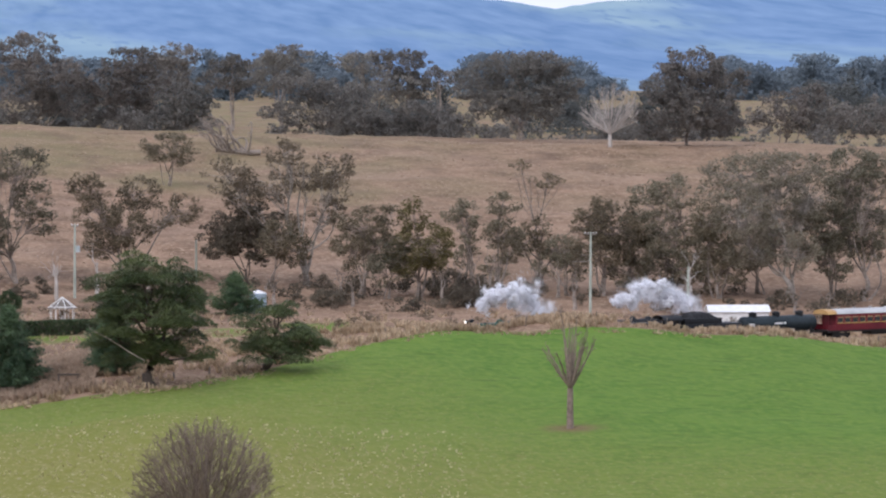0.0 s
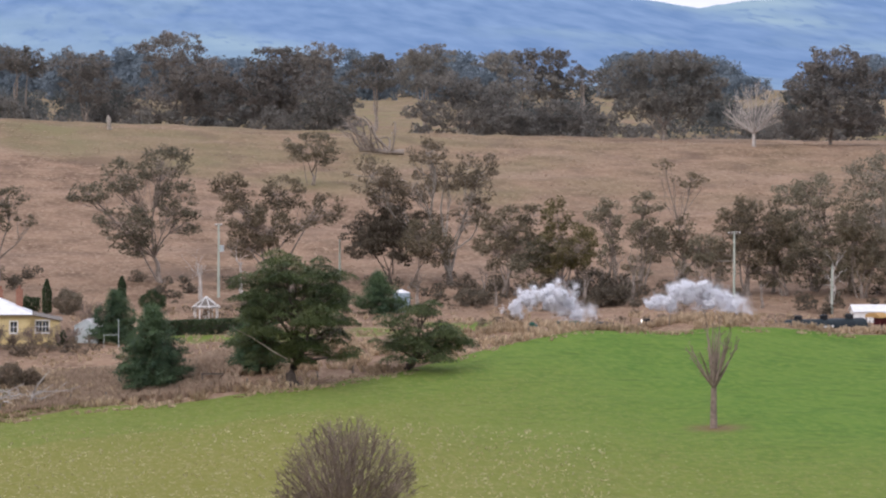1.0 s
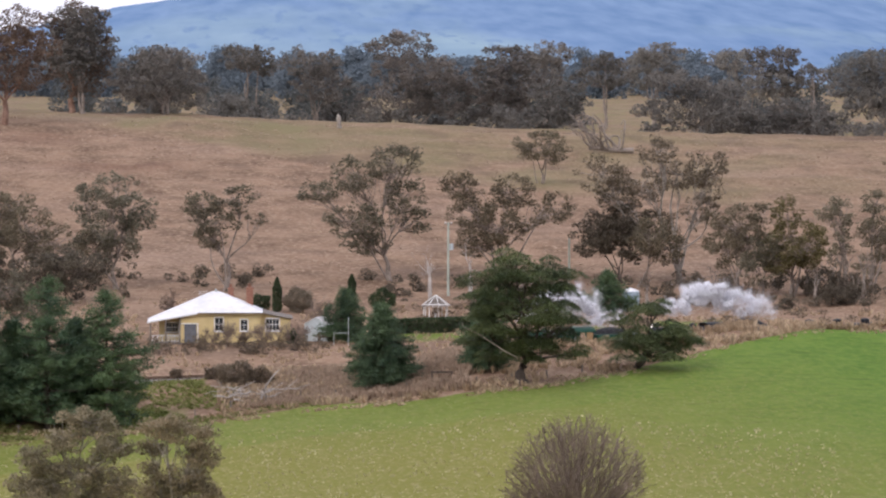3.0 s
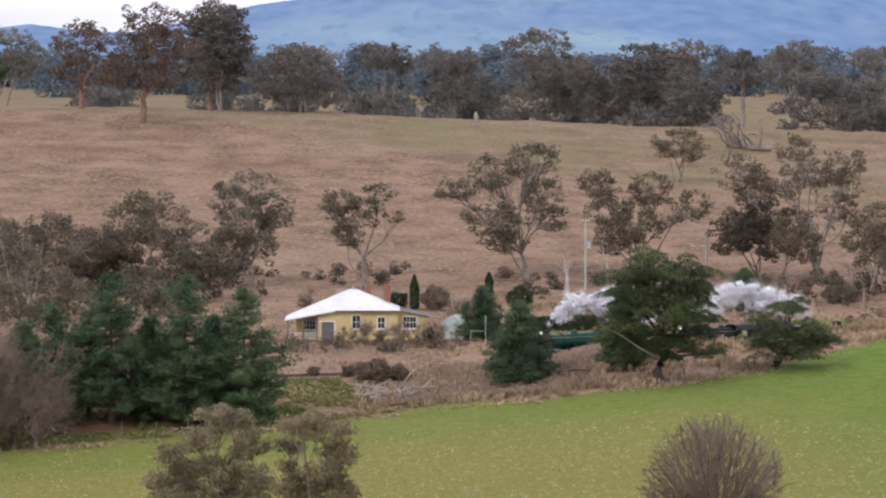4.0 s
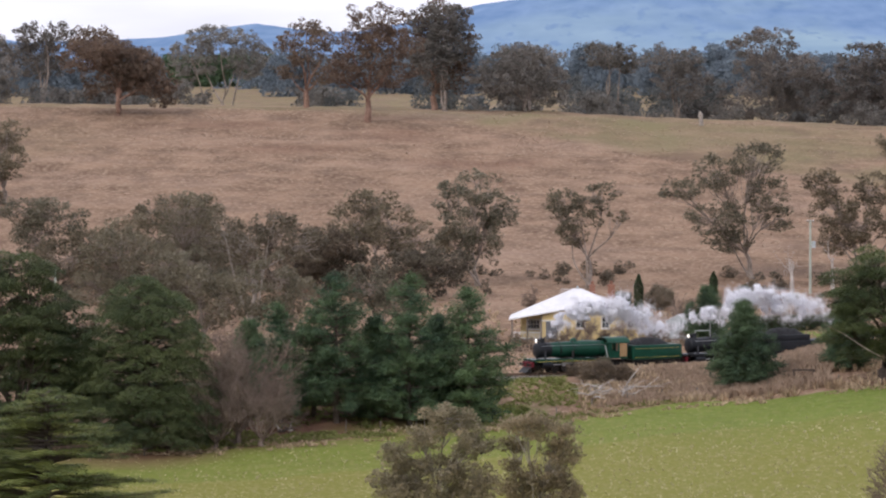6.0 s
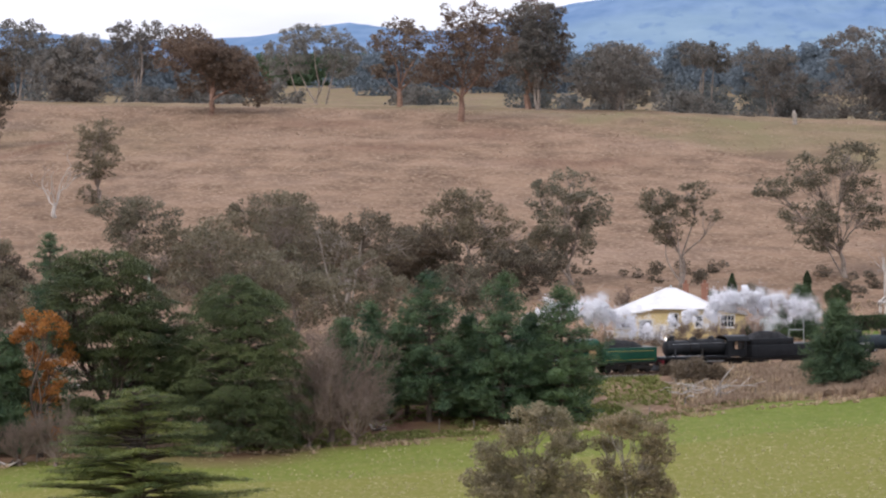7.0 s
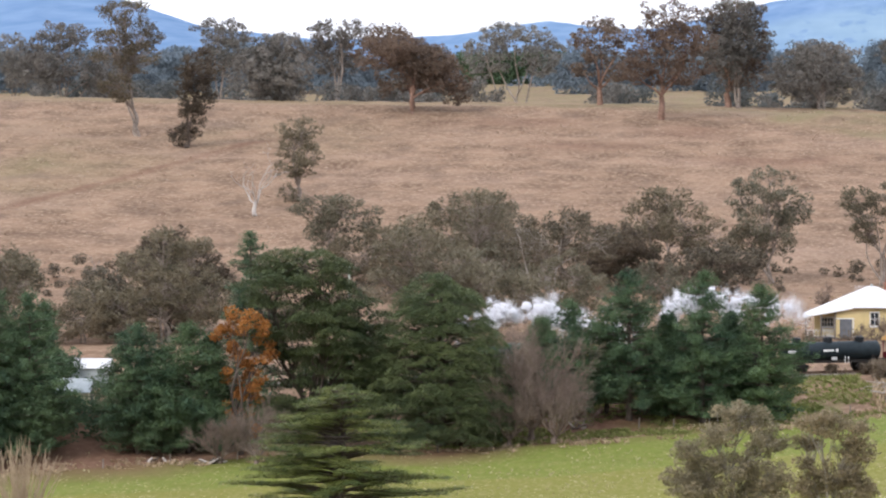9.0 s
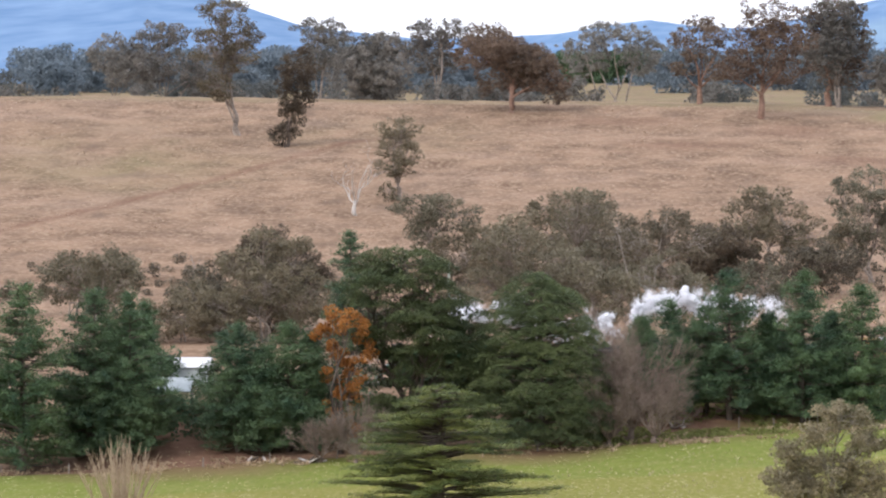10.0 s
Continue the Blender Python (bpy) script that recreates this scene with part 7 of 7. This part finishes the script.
def pole(x, y, height, label, arm=0.0, low_arm=False, box=False, lean=0.0):
    p = tagged(new("power_pole"), label, "power pole", "power poles")
    p.matrix_basis = pose(x, y, ground_at(x, y) - 0.3, 0, lean, 0)
    grey = M_POLE
    part("shaft", Shape().rod((0, 0, 0), (0, 0, height + 0.3), 0.19, 0.13, sides=12).mesh("shaft", grey, 40), p)
    if arm:
        part("crossarm", Shape().box(-arm, arm, -0.06, 0.06, height - 0.05, height + 0.1).mesh("crossarm", M_TIMBER), p)
        for q in (-arm + 0.1, -0.35, 0.35, arm - 0.1):
            part("insulator", Shape().turned(((0.03, 0), (0.07, 0.06), (0.05, 0.16), (0.02, 0.2)), "z", (q, 0, height + 0.1), 8).mesh("insulator", M_WHITE, 40), p)
    if low_arm:
        part("low_arm", Shape().box(-2.6, 0.1, -0.05, 0.05, height - 3.75, height - 3.62).mesh("low_arm", M_TIMBER), p)
    if box:
        part("transformer", Shape().rod((0.45, 0, height - 3.6), (0.45, 0, height - 2.7), 0.28, sides=14).rod((0.1, 0, height - 3.1), (0.45, 0, height - 3.1), 0.06, sides=6).mesh("transformer", M_ZINC, 40), p, "grey transformer can")


M_POLE = surface("pale_green_grey_pole", (0.33, 0.37, 0.31), (0.5, 0.53, 0.46), scale=3, bump=0.3)
pole(95.5, 639.9, 11.4, "tall pale power pole with a crossarm", 0.85, True)
pole(109.9, 646.2, 6.5, "short pale power pole beside the railway")
pole(27.1, 663.4, 10.3, "pale power pole with a transformer can", 0.5, False, True)
pole(45.5, 688.0, 6.1, "slim pale pole among the gum trees")
pole(-74.7, 640, 5.4, "pale pole behind the pine trees")


# ---- fences and farm odds and ends ----
def fence_post(x, y, h, r=0.08):
    f = tagged(new("fence_post", Shape().rod((0, 0, -0.3), (0, 0, h), r, r * 0.85, sides=8).mesh("fence_post", M_TIMBER, 40)), "weathered timber fence post in dry grass", "fence post", "fence posts")
    f.matrix_basis = pose(x, y, ground_at(x, y), _rng.uniform(-3, 3), _rng.uniform(-3, 3), 0)


for _b in np.arange(-3.2, 12, 0.42):
    _d = float(np.interp(_b, *zip(*EDGE))) + 5 + 2 * math.sin(_b)
    fence_post(*polar(_b, _d), _rng.uniform(0.9, 1.25), 0.1 if _rng.random() < 0.3 else 0.06)
for _b in np.arange(4.6, 12, 0.55):
    fence_post(*polar(_b, float(np.interp(_b, *zip(*RAIL))) + 22), _rng.uniform(1.1, 1.5), 0.08)
for _b in np.arange(-12, -5, 0.8):
    fence_post(*polar(_b, 497), _rng.uniform(0.8, 1.1), 0.07)


def trestle():
    t = tagged(new("rail_trestle"), "old dark timber hitching rail on two posts", "hitching rail")
    t.matrix_basis = pose(21.1, 533.5, ground_at(21.1, 533.5))
    for x in (-1.1, 1.1):
        part("post", Shape().box(x - 0.1, x + 0.1, -0.1, 0.1, -0.3, 1.4, 0.02).mesh("post", M_DARK), t)
    part("rail", Shape().box(-1.25, 1.25, -0.09, 0.09, 1.25, 1.45, 0.02).mesh("rail", M_DARK), t)


trestle()


def brush_pile():
    rng = np.random.default_rng(44)
    p = tagged(new("brush_pile"), "heap of bleached fallen branches in grass", "branches")
    p.matrix_basis = pose(-0.1, 526.5, ground_at(-0.1, 526.5) + 0.4)
    for k in range(17):
        w = Wood()
        a = rng.uniform(0, 2 * math.pi)
        start = np.array((rng.uniform(-2.6, 2.2), rng.uniform(-1.2, 1.2), rng.uniform(0.1, 1.3)))
        long = rng.uniform(1.8, 4.2)
        end = start + np.array((math.cos(a) * long, math.sin(a) * long * 0.5, rng.uniform(-0.1, 0.7)))
        end[2] = max(end[2], 0.05)
        r = rng.uniform(0.05, 0.12)
        w.limb(bent(rng, start, end, 6, 0.16), np.linspace(r, r * 0.3, 6), 6)
        for _ in range(2):
            q = end + rng.normal(0, 0.6, 3)
            q[2] = max(q[2], 0.02)
            w.limb(bent(rng, (start + end) / 2, q, 4, 0.1), np.linspace(r * 0.5, 0.02, 4), 4)
        part("branch", w.mesh("branch", M_GREY), p)
    w = Wood()
    w.limb(np.array([(1.1, 0, 0.1), (1.6, 0.1, 1.5), (2.3, 0, 2.5), (3.1, 0.1, 3.4)]), (0.14, 0.11, 0.08, 0.03), 6)
    part("branch", w.mesh("branch", M_GREY), p)


brush_pile()


def fallen_tree(x, y, scale, turn, name="fallen_tree"):
    rng = np.random.default_rng(46)
    p = tagged(new(name), "bleached fallen gum with bare limbs on the ridge", "fallen tree")
    p.matrix_basis = pose(x, y, ground_at(x, y), 0, 0, turn)
    w = Wood()
    w.limb(bent(rng, (4.5 * scale, 0, 0.35), (-1.5 * scale, 0, 0.7), 6, 0.12), np.linspace(0.5, 0.3, 6), 8)
    part("trunk", w.mesh("trunk", M_BARK), p)
    for k in range(13):
        w = Wood()
        s = np.array((rng.uniform(-1.5, 3.0) * scale, rng.uniform(-0.2, 0.2), 0.6))
        e = s + np.array((rng.uniform(-4.6, 0.2), rng.uniform(-1.5, 1.5), rng.uniform(0.3, 5.2))) * scale
        w.limb(bent(rng, s, e, 7, 0.75, 0.8), np.linspace(0.24, 0.07, 7), 6)
        for _ in range(3):
            q = e + rng.normal(0, 0.9, 3) * scale
            w.limb(bent(rng, s + (e - s) * rng.uniform(0.4, 0.9), q, 4, 0.15), np.linspace(0.07, 0.02, 4), 4)
        part("limb", w.mesh("limb", M_BARK), p)


fallen_tree(62.8, 866, 1.35, 0)

# dead limb hanging from the old pine
_w = Wood()
_w.limb(np.array([(5.6, -1.0, 3.6), (4.0, -1.5, 4.5), (1.6, -1.7, 6.1), (-0.4, -1.8, 7.1)]), (0.09, 0.085, 0.07, 0.035), 7)
_w.limb(np.array([(-0.4, -1.8, 7.1), (-0.5, -1.8, 7.6)]), (0.05, 0.02), 5)
_limb = tagged(new("dead_limb", _w.mesh("dead_limb", M_BARK)), "bleached dead limb leaning out of the old pine", "branch")
_limb.matrix_basis = pose(23.4, 525.0, 0.0)

# pale stump on the ridge
_s = Shape().turned(((0.55, -0.3), (0.42, 0.4), (0.4, 1.3), (0.5, 1.9), (0.25, 2.5), (0.1, 2.8)), "z", sides=9).mesh("tree_stump", M_PALE, 50)
_stump = tagged(new("tree_stump", _s), "pale weathered tree stump on the ridge", "tree stump")
_stump.matrix_basis = pose(16.3, 896.4, ground_at(16.3, 896.4), 4, -5, 0)


def tin_shed(x, y, z, w, d, h, rise, label, turn, wall, roof):
    s = tagged(new("farm_shed"), label, "shed")
    s.matrix_basis = pose(x, y, z, 0, 0, turn)
    part("wall", Shape().prism(((-w / 2, -0.3), (w / 2, -0.3), (w / 2, h), (0, h + rise - 0.05), (-w / 2, h)), 0, d).mesh("wall", wall), s)
    e = 0.25
    for a in (-1, 1):
        part("roof", Shape().faces([(a * (w / 2 + e), -e, h - 0.05), (0, -e, h + rise), (0, d + e, h + rise), (a * (w / 2 + e), d + e, h - 0.05), (a * (w / 2 + e), -e, h - 0.13), (0, -e, h + rise - 0.08), (0, d + e, h + rise - 0.08), (a * (w / 2 + e), d + e, h - 0.13)],
             [(0, 1, 2, 3), (4, 5, 6, 7), (0, 1, 5, 4), (1, 2, 6, 5), (2, 3, 7, 6), (3, 0, 4, 7)]).mesh("roof", roof), s)
    part("door", Shape().box(-0.8, 0.8, -0.06, -0.005, -0.2, 2.0, 0.02).mesh("door", M_TIMBER), s)


tin_shed(118.9, 636, 0.9, 3.2, 8.0, 1.9, 0.8, "low white-roofed shed behind the railway", 90, M_WHITE, M_METALROOF)
tin_shed(-87.3, 521, -0.7, 3.6, 4.2, 2.7, 0.9, "white shed half hidden by conifers", 88, M_ZINC, M_METALROOF)
tin_shed(-87.8, 512, -1.3, 3.4, 3.4, 1.3, 1.3, "pale green-roofed lean shed among conifers", 88, M_CREAM, M_ZINC)

# dead trees on the hill, bare trees in the garden and the belt
bare(-101.3, 741.6, 11.2, 5.5, 301, dead=True, stems=4, low_fork=0.2)
dome(135.8, 886.0, 12.4, 5.9, 302, 46, bark=M_GREY, fine=250)
bare(-44.6, 594, 12.5, 3.4, 311, dead=True, stems=3, grey=M_PALE)
bare(24.6, 661, 8.2, 2.0, 303, dead=True, stems=3)
bare(30.5, 668, 8.0, 1.5, 304, dead=True, stems=2)
bare(8.3, 597, 5.2, 2.6, 305)
for k, (_x, _y, _h) in enumerate(((-5.6, 587.0, 2.6), (-3.4, 586.2, 3.2), (-1.2, 586.8, 2.6), (0.8, 586.0, 3.0), (3.2, 586.6, 2.7), (5.2, 587.4, 3.2))):
    bare(_x, _y, _h, 2.0, 340 + k, stems=4, low_fork=0.1)
bare(-10.5, 622, 4.0, 2.0, 306)
bare(112.5, 660, 9.0, 2.2, 307, dead=True, stems=3)
bare(-41.0, 514, 8.5, 3.2, 309)


# thin bare saplings through the gum belt
for k in range(30):
    _b = _rng.uniform(1.6, 12.5) if k < 22 else _rng.uniform(-10, -2)
    _x, _y = polar(_b, _rng.uniform(655, 690))
    bare(_x, _y, _rng.uniform(4.5, 8.5), _rng.uniform(0.8, 1.8), 360 + k, dead=True, stems=2, grey=M_BARK)


def rubble(x, y, n, seed, label):
    rng = np.random.default_rng(seed)
    r = tagged(new("timber_heap"), label, "heap")
    r.matrix_basis = pose(x, y, ground_at(x, y))
    for k in range(n):
        w = Wood()
        s = np.array((rng.uniform(-1.3, 1.3), rng.uniform(-0.6, 0.6), 0.08))
        e = s + (rng.uniform(-1.4, 1.4), rng.uniform(-0.5, 0.5), rng.uniform(0, 0.8))
        w.limb(bent(rng, s, e, 4, 0.05), np.linspace(0.16, 0.09, 4), 6)
        part("log", w.mesh("log", M_GREY if k % 2 else M_DARK), r)


rubble(-72.0, 490.2, 9, 1, "small heap of dark and grey logs")
rubble(-77.7, 492.9, 6, 2, "low heap of pale fallen timber")
rubble(-34.5, 508, 7, 3, "fallen grey timber under the conifers")



# ---- all movement ----
def motions():
    times = [0.5 * k for k in range(21)]
    for ahead, thing in TRAIN:
        rows = []
        for t in times:
            x, y, h = on_track(TRAIN_START + TRAIN_SPEED * t + ahead - 5)
            c, s = math.cos(radians(h)), math.sin(radians(h))
            rows.append((t, pose(x + 5 * c, y + 5 * s, RAIL_TOP, 0, 0, h)))
        walk(thing, rows)
    for wheels, x, r in ROLLING:
        step = 1 if r < 0.7 else 2
        walk(wheels, [(k / FPS, pose(x, 0, r, 0, math.degrees(TRAIN_SPEED * k / FPS / r), 0)) for k in range(0, 301, step)])
    for rod, r in SWING:
        rows = []
        for k in range(0, 301, 2):
            a = TRAIN_SPEED * k / FPS / r
            rows.append((k / FPS, pose(0.42 * r * math.cos(a), 0, r - 0.42 * r * math.sin(a))))
        walk(rod, rows)
    for cloud, ahead, high, beside, drift, lift, spin in PUFFS:
        rows = []
        for t in times:
            x, y, h = on_track(TRAIN_START + TRAIN_SPEED * t + ahead - drift * t)
            c, s = math.cos(radians(h)), math.sin(radians(h))
            rows.append((t, pose(x + s * beside, y - c * beside, RAIL_TOP + high + lift * t, spin * t * 0.4, spin * t, h + spin * t * 0.6)))
        walk(cloud, rows)


motions()
